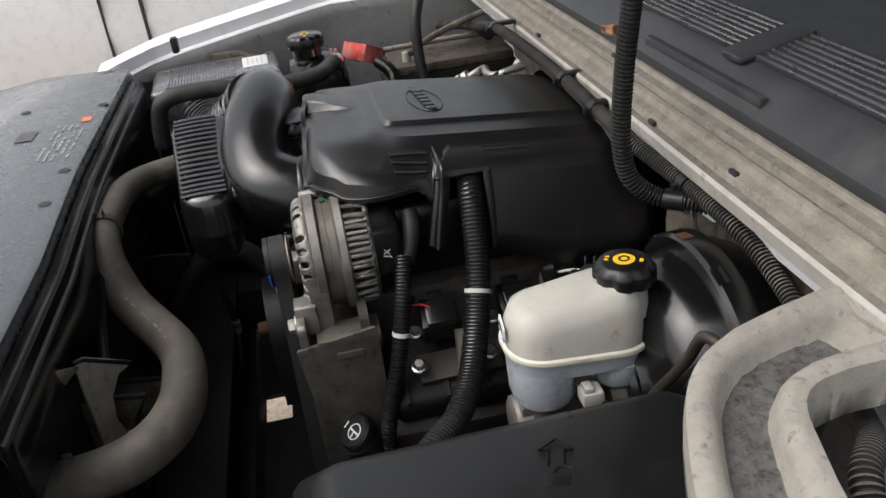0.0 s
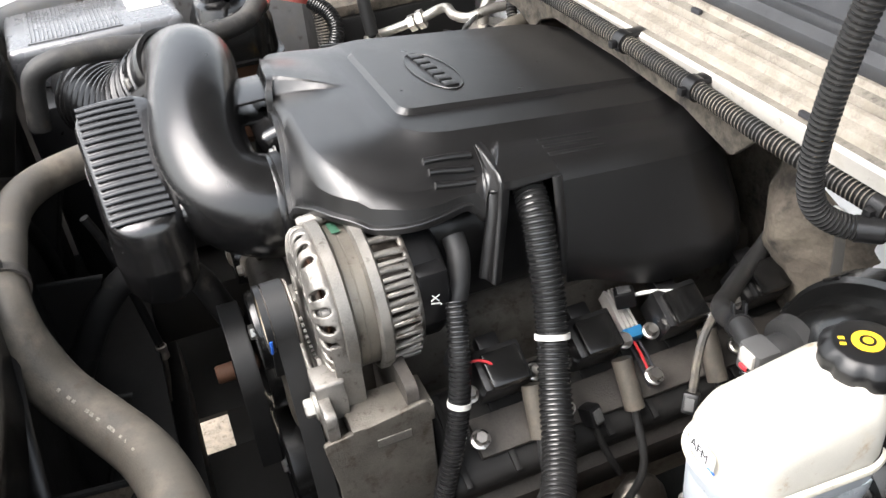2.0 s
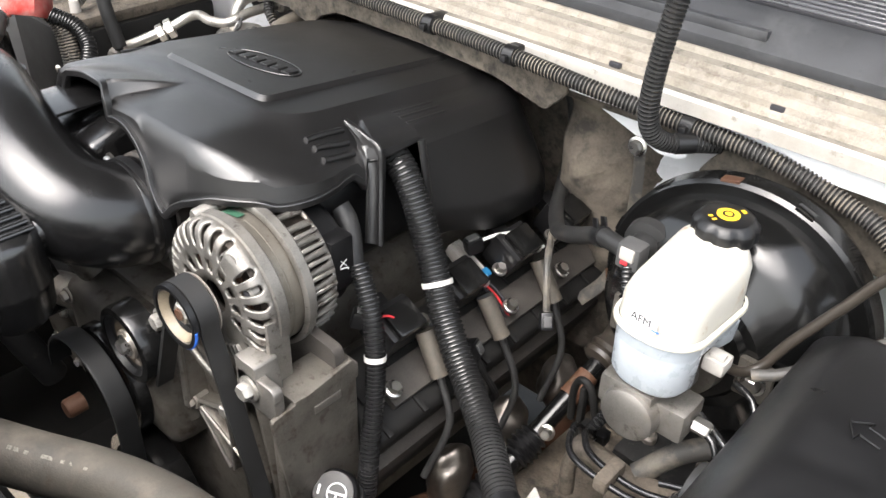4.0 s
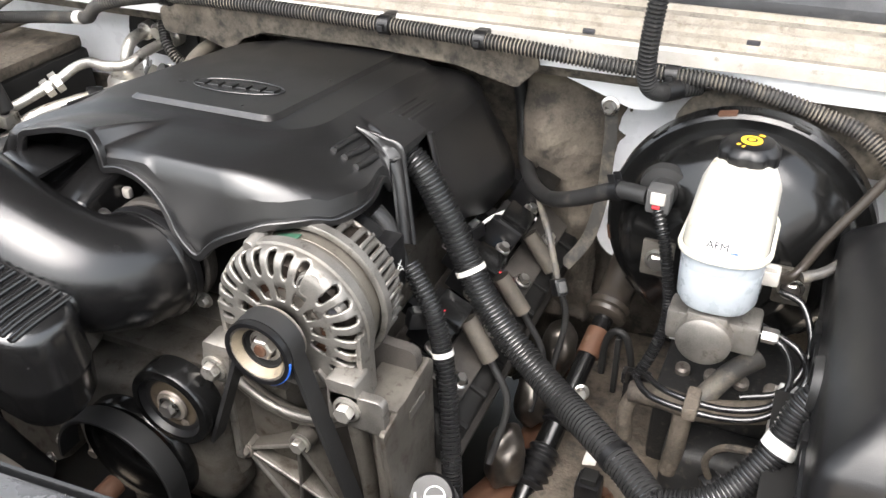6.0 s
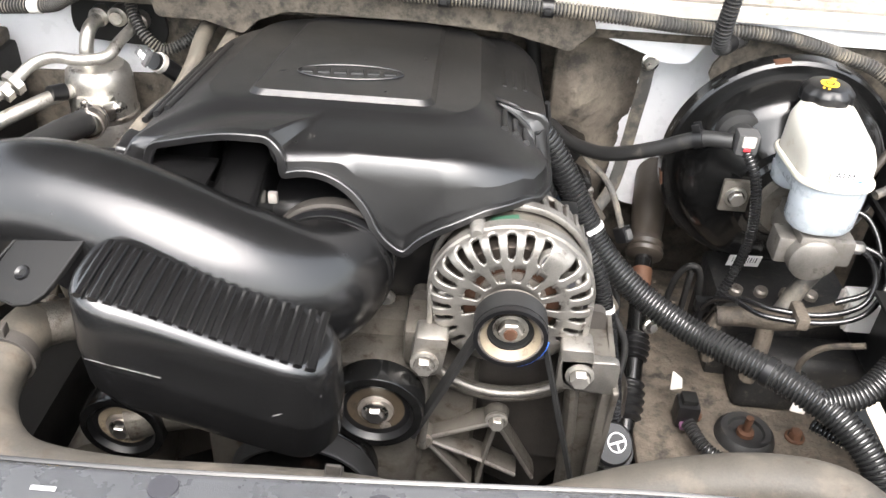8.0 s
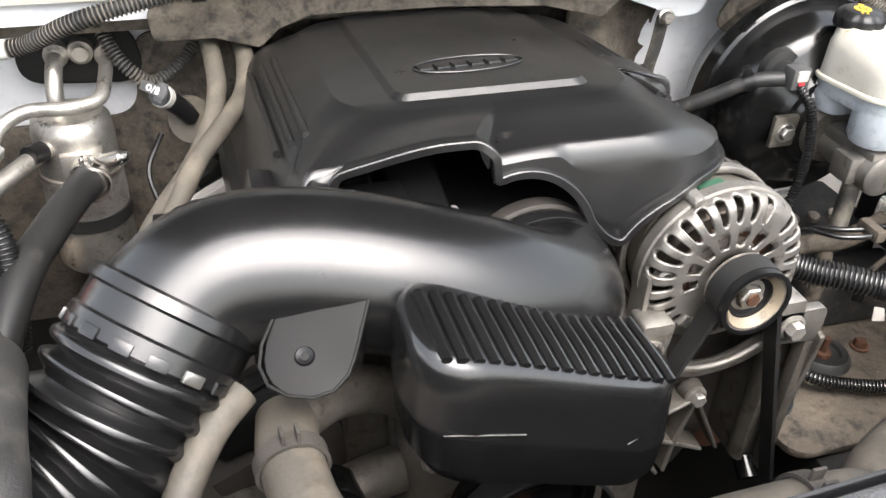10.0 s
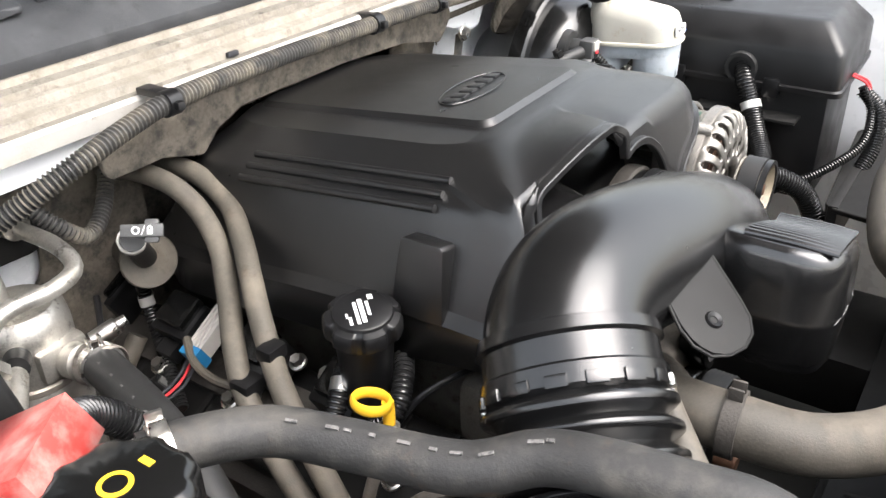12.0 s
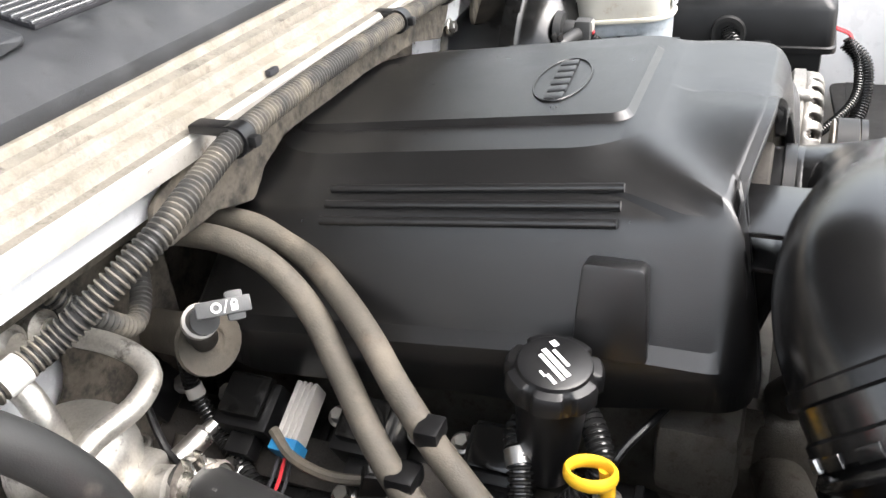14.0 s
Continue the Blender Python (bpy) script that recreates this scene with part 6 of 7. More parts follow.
loomrun("cowl_loom", [(-0.78, 0.25, 0.99), (-0.66, 0.29, 1.01), (-0.55, 0.302, 1.022), (-0.47, 0.299, 1.031), (-0.428, 0.290, 1.039), (-0.406, 0.277, 1.051), (-0.381, 0.264, 1.066), (-0.348, 0.256, 1.079), (-0.30, 0.260, 1.089), (-0.238, 0.266, 1.096), (-0.10, 0.276, 1.094), (0.075, 0.284, 1.088), (0.20, 0.284, 1.084), (0.30, 0.286, 1.078), (0.37, 0.297, 1.069), (0.425, 0.303, 1.065), (0.47, 0.306, 1.063), (0.515, 0.310, 1.057), (0.555, 0.314, 1.047), (0.595, 0.314, 1.036), (0.635, 0.308, 1.024), (0.68, 0.285, 0.99), (0.71, 0.25, 0.94)],
        0.0096, M["cabledust"], "dusty black corrugated loom clipped along the cowl", ((0.215, 0.008, M["tape"]),))
loomrun("bonnet_loom", [(0.455, 0.318, 1.050), (0.438, 0.298, 1.052), (0.418, 0.270, 1.056), (0.409, 0.246, 1.078), (0.409, 0.237, 1.12), (0.416, 0.238, 1.19), (0.428, 0.242, 1.26), (0.45, 0.25, 1.38)],
        0.0105, M["cable"], "black corrugated loom rising to the bonnet", ((0.10, 0.010, M["black"]),))


def loom_clip(at):
    t = thing("loom_clip", "black plastic loom clip on the cowl", "clip", at, "loom clips")
    x, y, z = at
    part("band", lathe([(0.0098, -0.007), (0.0122, -0.007), (0.0122, 0.007), (0.0098, 0.007)], at, (1, 0.05, -0.02), 20), M["black"], t)
    part("foot", box((x - 0.008, y, z + 0.004), (x + 0.008, y + 0.034, z + 0.011), 0.002), M["black"], t)
    part("tail", box((x - 0.004, y - 0.018, z - 0.004), (x + 0.004, y - 0.010, z + 0.004), 0.0015), M["black"], t)


for p in ((-0.248, 0.265, 1.095), (0.075, 0.284, 1.088), (0.202, 0.284, 1.084), (0.425, 0.303, 1.065)):
    loom_clip(p)


RH = [(0.140, -0.362, 0.905), (0.180, -0.330, 0.884), (0.225, -0.303, 0.878), (0.275, -0.287, 0.884), (0.330, -0.278, 0.893)]
pale_print(RADH, RH, 0.0255, 0.0, 0.62, 11, (0.25, -0.35, 1), 0.007, 0.0035, M["hoseprint"])
CH = [(-0.453, -0.047, 1.012), (-0.436, -0.092, 1.010), (-0.420, -0.160, 1.014), (-0.400, -0.199, 1.026), (-0.395, -0.236, 1.033)]
pale_print(COOLH, CH, 0.0165, 0.05, 0.95, 10, (-0.2, -0.35, 1), 0.009, 0.0022, M["print_faint"])
AH = [(-0.390, 0.235, 0.902), (-0.402, 0.190, 0.908), (-0.418, 0.130, 0.912), (-0.436, 0.07, 0.908)]
pale_print(ACH, AH, 0.0175, 0.1, 0.9, 6, (-0.5, -0.1, 1), 0.005, 0.002, M["print_faint"])

# ---- passenger side: battery, coolant bottle, air conditioning ----
bat = thing("battery", "black dusty car battery with cable clamps", "battery", (-0.62, 0.24, 0.72))
part("case", box((-0.73, 0.10, 0.70), (-0.53, 0.37, 0.955), 0.008), M["dullblack"], bat)
part("top", box((-0.725, 0.105, 0.955), (-0.535, 0.365, 0.975), 0.006), M["dirt"], bat, "dust-covered battery top")
part("terminal", lathe([(0.0, 0.022), (0.008, 0.022), (0.009, 0.0)], (-0.575, 0.14, 0.973), (0, 0, 1), 20), M["greymark"], bat)
part("hold_down", tube([(-0.64, 0.10, 0.99), (-0.64, 0.24, 0.992), (-0.64, 0.37, 0.99)], 0.006, 10), M["dirtsteel"], bat)
redc = thing("terminal_cover", "dusty red plastic battery terminal cover, flipped open", "terminal cover", (-0.52, 0.06, 0.99))
rm = Matrix.Translation((-0.551, 0.048, 1.012)) @ Matrix.Rotation(radians(35), 4, 'Z') @ Matrix.Rotation(radians(-25), 4, 'X') @ Matrix.Diagonal((0.9, 0.8, 0.8, 1))
bm = bmesh.new()
hx, hy, hz = 0.040, 0.032, 0.0235
ring_lo = [bm.verts.new(rm @ V(*q)) for q in ((-hx, hy, -0.02), (-hx, -hy, -0.02), (hx, -hy, -0.02), (hx, hy, -0.02))]
ring_hi = [bm.verts.new(rm @ V(*q)) for q in ((-hx + 0.002, hy, hz), (-hx + 0.002, -hy + 0.002, hz), (hx - 0.002, -hy + 0.002, hz), (hx - 0.002, hy, hz))]
for k in range(3):
    bm.faces.new((ring_lo[k], ring_lo[k + 1], ring_hi[k + 1], ring_hi[k]))
bm.faces.new(ring_hi)
part("hood", bm, M["red"], redc, solid=0.003)
part("hinge_tab", box((-0.02, 0.03, 0.006), (0.025, 0.055, 0.016), 0.003, m=rm), M["red"], redc)
for k, dx in enumerate((-0.018, 0.008)):
    loomrun("battery_cable", [(-0.525 + dx, 0.075, 1.0), (-0.512 + dx, 0.085, 0.975), (-0.500 + dx, 0.085, 0.935), (-0.492 + dx, 0.08, 0.88), (-0.485 + dx, 0.07, 0.80)], 0.0095, M["cabledust"], "dusty corrugated battery cable", group="battery cables")
loomrun("battery_cable", [(-0.515, 0.075, 1.0), (-0.488, 0.095, 0.985), (-0.465, 0.098, 0.962), (-0.450, 0.082, 0.935), (-0.447, 0.06, 0.90), (-0.45, 0.03, 0.85)], 0.0125, M["cable"], "black corrugated battery cable", group="battery cables")
hose("bonnet_drain_hose", [(-0.50, 0.165, 0.93), (-0.515, 0.160, 1.0), (-0.53, 0.165, 1.07), (-0.56, 0.19, 1.12), (-0.60, 0.23, 1.14), (-0.66, 0.28, 1.12)], 0.011, M["rubber"], "dusty black rubber hose rising past the battery", (), group="vacuum hoses")
hose("earth_cable", [(-0.57, 0.145, 0.99), (-0.60, 0.20, 1.01), (-0.62, 0.28, 1.03), (-0.60, 0.35, 1.05), (-0.56, 0.385, 1.03)], 0.007, M["cabledust"], "dusty black battery earth cable", (), "cable", "battery cables")

deg = thing("coolant_bottle", "black coolant bottle with rust-red lower half and screw cap", "coolant bottle", (-0.56, -0.05, 0.78))
def degring(g, z):
    return [V(x, y, z) for x, y in rpoly([(-0.64 - g, -0.115 - g), (-0.500 + g, -0.115 - g), (-0.495 + g, 0.015 + g), (-0.64 - g, 0.015 + g)], [0.04] * 4, (6,), 8)]
part("lower_half", ringloft([degring(-0.02, 0.78), degring(-0.003, 0.80), degring(-0.002, 0.925)]), M["rust"], deg, "rust-red translucent lower half")
part("upper_half", ringloft([degring(-0.002, 0.925), degring(0.006, 0.926), degring(0.006, 0.932), degring(-0.001, 0.933), degring(-0.003, 0.985), degring(-0.014, 1.015), degring(-0.035, 1.026)]), M["booster"], deg, "gloss black upper half")
part("neck", lathe([(0.032, -0.03), (0.029, 0.0), (0.029, 0.014)], (-0.562, -0.062, 1.032), (0, 0, 1), 32), M["booster"], deg)
bm = lathe([(0.0, 0.0), (0.031, 0.0), (0.036, -0.003), (0.038, -0.008), (0.038, -0.026), (0.0, -0.026)], (-0.562, -0.062, 1.069), (0, 0, 1), 48)
for v in bm.verts:
    d = V(v.co.x + 0.562, v.co.y + 0.062)
    if d.length > 0.03:
        a = math.atan2(d.y, d.x)
        v.co.x -= 0.0025 * math.cos(a) * (math.cos(9 * a) > 0)
        v.co.y -= 0.0025 * math.sin(a) * (math.cos(9 * a) > 0)
dc = part("cap", bm, M["booster"], deg, "black screw cap")
part("cap_symbol", lathe([(0.006, 0.0006), (0.0085, 0.0006), (0.0085, 0)], (-0.562, -0.062, 1.069), (0, 0, 1), 24), M["yellow"], dc)
bars([(-0.018, 0.0, 0.004, 0.008), (0.018, 0.0, 0.004, 0.008)], Matrix.Translation((-0.562, -0.062, 1.069)), M["yellow"], dc)
part("nipple", tube([(-0.52, 0.0, 1.015), (-0.505, -0.008, 1.022)], 0.011, 14), M["booster"], deg)

ac = thing("ac_accumulator", "dull aluminium air-conditioning accumulator with square head", "accumulator", (-0.405, 0.335, 0.74))
part("can", lathe([(0.0, 0.74), (0.042, 0.742), (0.047, 0.75), (0.047, 0.862), (0.044, 0.868)], (-0.405, 0.335, 0), (0, 0, 1), 40), M["pipe"], ac)
part("rubber_band", lathe([(0.047, 0.805), (0.0495, 0.805), (0.0495, 0.822), (0.047, 0.822)], (-0.405, 0.335, 0), (0, 0, 1), 40), M["rubber"], ac)
part("head", lathe([(0.044, 0.862), (0.0455, 0.870), (0.0455, 0.920), (0.043, 0.934), (0.036, 0.941), (0.0, 0.943)], (-0.405, 0.335, 0), (0, 0, 1), 40), M["pipe"], ac)
part("weld_ring", lathe([(0.0455, 0.866), (0.0475, 0.868), (0.0475, 0.873), (0.0455, 0.875)], (-0.405, 0.335, 0), (0, 0, 1), 40), M["dirtsteel"], ac)
part("port_block", box((-0.42, 0.283, 0.880), (-0.372, 0.305, 0.912), 0.005), M["pipe"], ac)
part("side_fitting", lathe([(0.0, 0.048), (0.011, 0.048), (0.0135, 0.044), (0.0135, 0.03), (0.017, 0.028), (0.017, 0.016), (0.0145, 0.014), (0.0145, 0.0)], (-0.395, 0.296, 0.893), (0.15, -1, 0.08), 28), M["pipe"], ac)
part("crimp_sleeve", lathe([(0.0175, 0.0), (0.0205, 0.002), (0.0205, 0.010), (0.019, 0.012), (0.0205, 0.014), (0.0205, 0.028), (0.0185, 0.030)], (-0.388, 0.262, 0.896), (0.15, -1, 0.08), 28), M["dirtsteel"], ac)
part("service_port", lathe([(0.0, 0.034), (0.005, 0.034), (0.006, 0.026), (0.0085, 0.024), (0.0085, 0.0)], (-0.372, 0.275, 0.905), (0.85, -0.4, 0.35), 16), M["steel"], ac)
part("switch", lathe([(0.0, 0.022), (0.011, 0.022), (0.012, 0.0)], (-0.435, 0.288, 0.918), (-0.5, -0.8, 0.2), 18), M["black"], ac, "black pressure switch")
line = thing("ac_pipe", "dull aluminium air-conditioning pipe with hexagon unions", "pipe", (-0.47, 0.25, 0.93), "air-conditioning lines")
part("pipe", tube([(-0.60, 0.10, 0.880), (-0.545, 0.150, 0.905), (-0.500, 0.212, 0.932), (-0.478, 0.250, 0.948), (-0.462, 0.272, 0.962), (-0.435, 0.278, 0.972), (-0.395, 0.272, 0.974), (-0.365, 0.285, 0.976), (-0.358, 0.320, 0.985), (-0.358, 0.390, 0.985)], 0.0078, 14), M["pipe"], line)
d = V(0.35, 0.62, 0.28)
for o, r in ((0.0, 0.0145), (0.016, 0.0165)):
    part("union_nut", lathe([(0.009, 0), (r, 0.001), (r, 0.012), (0.009, 0.013)], V(-0.488, 0.228, 0.938) + d.normalized() * o, d, 6), M["pipe"], line)
part("service_valve", lathe([(0.0, 0.045), (0.0095, 0.045), (0.0105, 0.040), (0.0105, 0.026), (0.007, 0.025), (0.007, 0.0)], (-0.510, 0.168, 0.915), (0, -0.05, 1), 18), M["black"], line, "service valve with black cap")
part("valve_base", box((-0.523, 0.155, 0.902), (-0.497, 0.182, 0.922), 0.003), M["pipe"], line)
line2 = thing("ac_pipe", "dull aluminium air-conditioning pipe rising from the accumulator", "pipe", (-0.41, 0.33, 0.94), "air-conditioning lines")
part("pipe", tube([(-0.415, 0.330, 0.940), (-0.415, 0.335, 0.965), (-0.413, 0.352, 0.986), (-0.412, 0.40, 0.990)], 0.0095, 14), M["pipe"], line2)
plt = thing("bulkhead_plate", "black oval bulkhead plate with pipe unions", "plate", (-0.385, 0.402, 0.985))
part("plate", plate([(-0.075, -0.032), (0.070, -0.040), (0.058, 0.030), (-0.070, 0.036)], 0, 0.006, [0.025] * 4, m=facing((-0.385, 0.402, 0.985), (0, -1, 0.1)), bevel=0.002), M["dullblack"], plt)
for x, z in ((-0.412, 0.990), (-0.385, 0.992), (-0.357, 0.986)):
    part("union", lathe([(0.0, 0.022), (0.009, 0.022), (0.011, 0.018), (0.014, 0.016), (0.014, 0.0)], (x, 0.397, z), (0, -1, 0), 18), M["pipe"], plt)
d2 = thing("ac_pipe", "dull aluminium pipe union near the battery", "pipe", (-0.50, 0.19, 0.90), "air-conditioning lines")
part("pipe", tube([(-0.54, 0.145, 0.865), (-0.515, 0.175, 0.885), (-0.495, 0.205, 0.905), (-0.455, 0.26, 0.915), (-0.43, 0.30, 0.915)], 0.010, 14), M["pipe"], d2)
part("union_nut", lathe([(0.010, 0), (0.018, 0.001), (0.018, 0.014), (0.010, 0.015)], (-0.510, 0.183, 0.890), (0.4, 0.6, 0.35), 6), M["pipe"], d2)

# electrical connector with its lock tag on a rubber elbow
sol = thing("purge_connector", "grey tagged connector in a dusty rubber elbow", "connector", (-0.33, 0.30, 0.96))
part("elbow", sweep(spline([(-0.222, 0.435, 0.886), (-0.242, 0.385, 0.903), (-0.262, 0.335, 0.921), (-0.270, 0.314, 0.927)], 0.006), lambda i, f: 0.019 + 0.006 * smooth(0.6, 1.0, f), 22), M["tanhose"], sol, "dusty rubber elbow")
part("elbow_lip", lathe([(0.013, 0.0), (0.027, 0.0), (0.029, 0.004), (0.0275, 0.007), (0.013, 0.006)], (-0.270, 0.318, 0.926), (-0.35, -0.85, 0.25), 24), M["tanhose"], sol)
part("socket", tube([(-0.272, 0.318, 0.930), (-0.285, 0.308, 0.950), (-0.298, 0.294, 0.968), (-0.303, 0.284, 0.975)], 0.0115, 16), M["black"], sol)
part("socket_ring", lathe([(0.011, 0.0), (0.0135, 0.0), (0.0135, 0.008), (0.011, 0.009)], (-0.297, 0.296, 0.966), (-0.4, -0.6, 0.6), 20), M["greymark"], sol)
tg = facing((-0.306, 0.262, 0.992), (-0.62, -0.55, 0.55), up=(0.1, 0.3, 0.9)) @ Matrix.Rotation(radians(-13), 4, 'Z') @ Matrix.Scale(0.74, 4)
part("tag", box((-0.026, -0.008, -0.003), (0.026, 0.008, 0.003), 0.002, m=tg), M["tagm"], sol, "grey lock slide with pale marks")
part("tag_wing", box((0.002, -0.015, -0.006), (0.020, 0.015, -0.001), 0.004, m=tg), M["tagm"], sol)
part("mark", sweep([tg @ V(-0.007 + 0.0042 * math.cos(a), 0.0042 * math.sin(a), 0.0034) for a in (radians(30 * k) for k in range(13))], 0.0009, 6, caps=False), M["print_white"], sol)
part("mark", box((-0.0006, -0.006, 0.003), (0.0006, 0.006, 0.0037), 0, m=tg @ Matrix.Translation((0.002, 0, 0)) @ Matrix.Rotation(radians(-20), 4, 'Z')), M["print_white"], sol)
part("mark", box((0.007, -0.005, 0.003), (0.0135, 0.001, 0.0037), 0, m=tg), M["print_white"], sol)
part("mark", sweep([tg @ V(0.0102 + 0.0026 * math.cos(a), 0.001 + 0.004 * math.sin(a), 0.0034) for a in (radians(20 * k) for k in range(10))], 0.0008, 6), M["print_white"], sol)
loomrun("sensor_loom", [(-0.262, 0.352, 0.915), (-0.258, 0.356, 0.890), (-0.257, 0.358, 0.862), (-0.262, 0.345, 0.838), (-0.276, 0.318, 0.818), (-0.295, 0.285, 0.806), (-0.315, 0.25, 0.795)], 0.0078, M["cable"], "thin black corrugated sensor loom", ((0.30, 0.005, M["greymark"]),))
loomrun("firewall_loom", [(-0.36, 0.375, 1.035), (-0.352, 0.36, 1.01), (-0.335, 0.345, 0.985), (-0.31, 0.345, 0.965), (-0.28, 0.36, 0.975), (-0.25, 0.385, 1.0)], 0.0085, M["cabledust"], "dusty thin loom looping over the firewall")

# ---- oil filler and dipstick ----
oil = thing("oil_filler", "black oil filler neck with fluted cap and white print", "oil filler", (-0.283, 0.04, 0.85))
oa = V(-0.10, -0.10, 0.99).normalized()
oc = V(-0.278, 0.030, 0.972)
part("neck", lathe([(0.021, -0.105), (0.023, -0.06), (0.025, -0.03), (0.027, -0.024)], oc, oa, 32), M["black"], oil)
bm = lathe([(0.0, 0.0), (0.0225, 0.0), (0.0245, -0.001), (0.0255, -0.0035), (0.0295, -0.0050), (0.0315, -0.0080), (0.0315, -0.0190), (0.0285, -0.0235), (0.0, -0.0235)], oc, oa, 168)
oq = oa.to_track_quat('Z', 'Y').to_matrix()
for v in bm.verts:
    l = oq.transposed() @ (v.co - oc)
    rr = math.hypot(l.x, l.y)
    if rr > 0.029:
        a = math.atan2(l.y, l.x)
        k = 1.05 - 0.13 * smooth(0.35, 0.95, math.cos(7 * a))
        v.co = oc + oq @ V(l.x * k, l.y * k, l.z)
ocap = part("cap", bm, M["black"], oil, "black fluted screw cap")
om = facing(oc + oa * 0.0003, oa, up=(-0.75, 0.6, 0.2)) @ Matrix.Diagonal((0.95, 0.88, 1, 1))
bars([(-0.004, 0.006, 0.028, 0.0032), (-0.002, 0.0005, 0.030, 0.0042), (0.0, -0.0055, 0.018, 0.0028), (-0.013, 0.013, 0.010, 0.0028), (-0.006, 0.0155, 0.006, 0.002), (0.014, -0.010, 0.006, 0.005)], om, M["print_white"], ocap)
loomrun("breather_tube", [(-0.255, 0.055, 0.90), (-0.272, 0.060, 0.897), (-0.292, 0.052, 0.885), (-0.315, 0.045, 0.86), (-0.33, 0.04, 0.83)], 0.0095, M["cable"], "black corrugated breather tube with steel clip", ((0.35, 0.006, M["steel"]),), group="breather tubes")
loomrun("breather_tube", [(-0.24, 0.02, 0.905), (-0.262, 0.005, 0.90), (-0.285, -0.002, 0.885), (-0.30, 0.03, 0.85)], 0.0095, M["cable"], "black corrugated breather tube", group="breather tubes")
dip = thing("dipstick", "yellow plastic ring-pull dipstick", "dipstick", (-0.315, 0.0, 0.84))
dm = facing((-0.313, -0.002, 0.915), (0.15, 0.0, 0.99))
bm = sweep([dm @ V(0.0155 * math.cos(a), 0.0135 * math.sin(a), 0) for a in (2 * math.pi * k / 40 for k in range(41))], 0.0026, 10, flat=1.9, caps=False, up=(0.15, 0.0, 0.99))
part("ring", bm, M["yellow"], dip)
part("stem", tube([dm @ V(-0.008, -0.011, -0.002), dm @ V(-0.009, -0.012, -0.012), dm @ V(-0.010, -0.012, -0.024)], 0.0052, 12), M["yellow"], dip)
part("collar", lathe([(0.005, 0), (0.0095, 0.001), (0.0095, 0.010), (0.006, 0.012)], dm @ V(-0.010, -0.012, -0.034), dm.to_3x3() @ V(0.05, 0.05, 1), 20), M["pipe"], dip)
part("tube", tube([dm @ V(-0.010, -0.012, -0.030), (-0.328, -0.005, 0.83), (-0.325, 0.03, 0.70)], 0.0055, 10), M["dirtsteel"], dip)

# thermostat side and pump casting on the engine's front
pump = thing("water_pump", "dirty cast aluminium water pump behind the pulleys", "water pump", (-0.05, -0.12, 0.72))
part("casting", box((-0.13, -0.155, 0.68), (0.09, -0.09, 0.83), 0.025, seg=3), M["alud"], pump)
part("neck", tube([(-0.10, -0.12, 0.83), (-0.15, -0.15, 0.90), (-0.20, -0.19, 0.945), (-0.235, -0.22, 0.955)], 0.019, 20), M["alud"], pump)
part("outlet", tube([(0.040, -0.13, 0.785), (0.068, -0.135, 0.765), (0.080, -0.12, 0.72)], 0.016, 16), M["alud"], pump)
for x, z in ((-0.11, 0.81), (0.06, 0.81), (-0.10, 0.70)):
    part("bolt", bolt((x, -0.157, z), (0, -1, 0), 0.007, 0.008), M["dirtsteel"], pump)
for p in ((-0.212, -0.135, 0.770),):
    solo("belt_tensioner", tube([(-0.21, -0.150, 0.77), (-0.17, -0.135, 0.775), (-0.12, -0.12, 0.77)], 0.022, 16), M["alud"], "dirty cast belt tensioner body", "tensioner")
pulley("crank_pulley", "black crank pulley deep in the bay", (0.02, -0.175, 0.575), 0.085, M["dullblack"], 0.035)
acc = thing("compressor", "dull aluminium air-conditioning compressor low beside the block", "compressor", (-0.27, -0.08, 0.60))
part("body", lathe([(0.0, -0.07), (0.055, -0.07), (0.060, -0.06), (0.060, 0.09), (0.05, 0.10), (0.0, 0.10)], (-0.26, -0.05, 0.64), (0, 1, 0), 36), M["alud"], acc)
for k in range(5):
    a = radians(72 * k)
    part("bolt", bolt((-0.26 + 0.05 * math.cos(a), -0.12, 0.64 + 0.05 * math.sin(a)), (0, -1, 0), 0.006, 0.007), M["steel"], acc)
solo("timing_gasket_block", box((-0.235, -0.09, 0.83), (-0.14, -0.03, 0.895), 0.012), M["alud"], "dirty cast coolant crossover under the cover", "crossover")

# ---- driver's side: steering shaft, brake lines, looms, spring mount ----
ss = thing("steering_shaft", "black steering shaft with rust-coloured collar and ribbed boot", "steering shaft", (0.37, 0.15, 0.60))
sa, sb = V(0.393, 0.335, 0.765), V(0.348, 0.0, 0.585)
def on(f):
    return sa.lerp(sb, f)
part("upper_boot", sweep([on(-0.30), on(-0.24), on(-0.15), on(-0.05), on(0.05), on(0.10), on(0.12), on(0.135), on(0.15), on(0.165), on(0.18), on(0.19)], lambda i, f: (0.020, 0.024, 0.0255, 0.0255, 0.024, 0.022, 0.0235, 0.0275, 0.024, 0.0275, 0.0265, 0.021)[i], 28), M["bootbrown"], ss, "dusty brown rubber boot at the firewall")
part("shaft", sweep([on(0.15), on(1.2)], 0.0125, 18), M["booster"], ss)
part("collar", sweep([on(0.24), on(0.34)], 0.0145, 20), M["rust"], ss, "rust-orange collar")
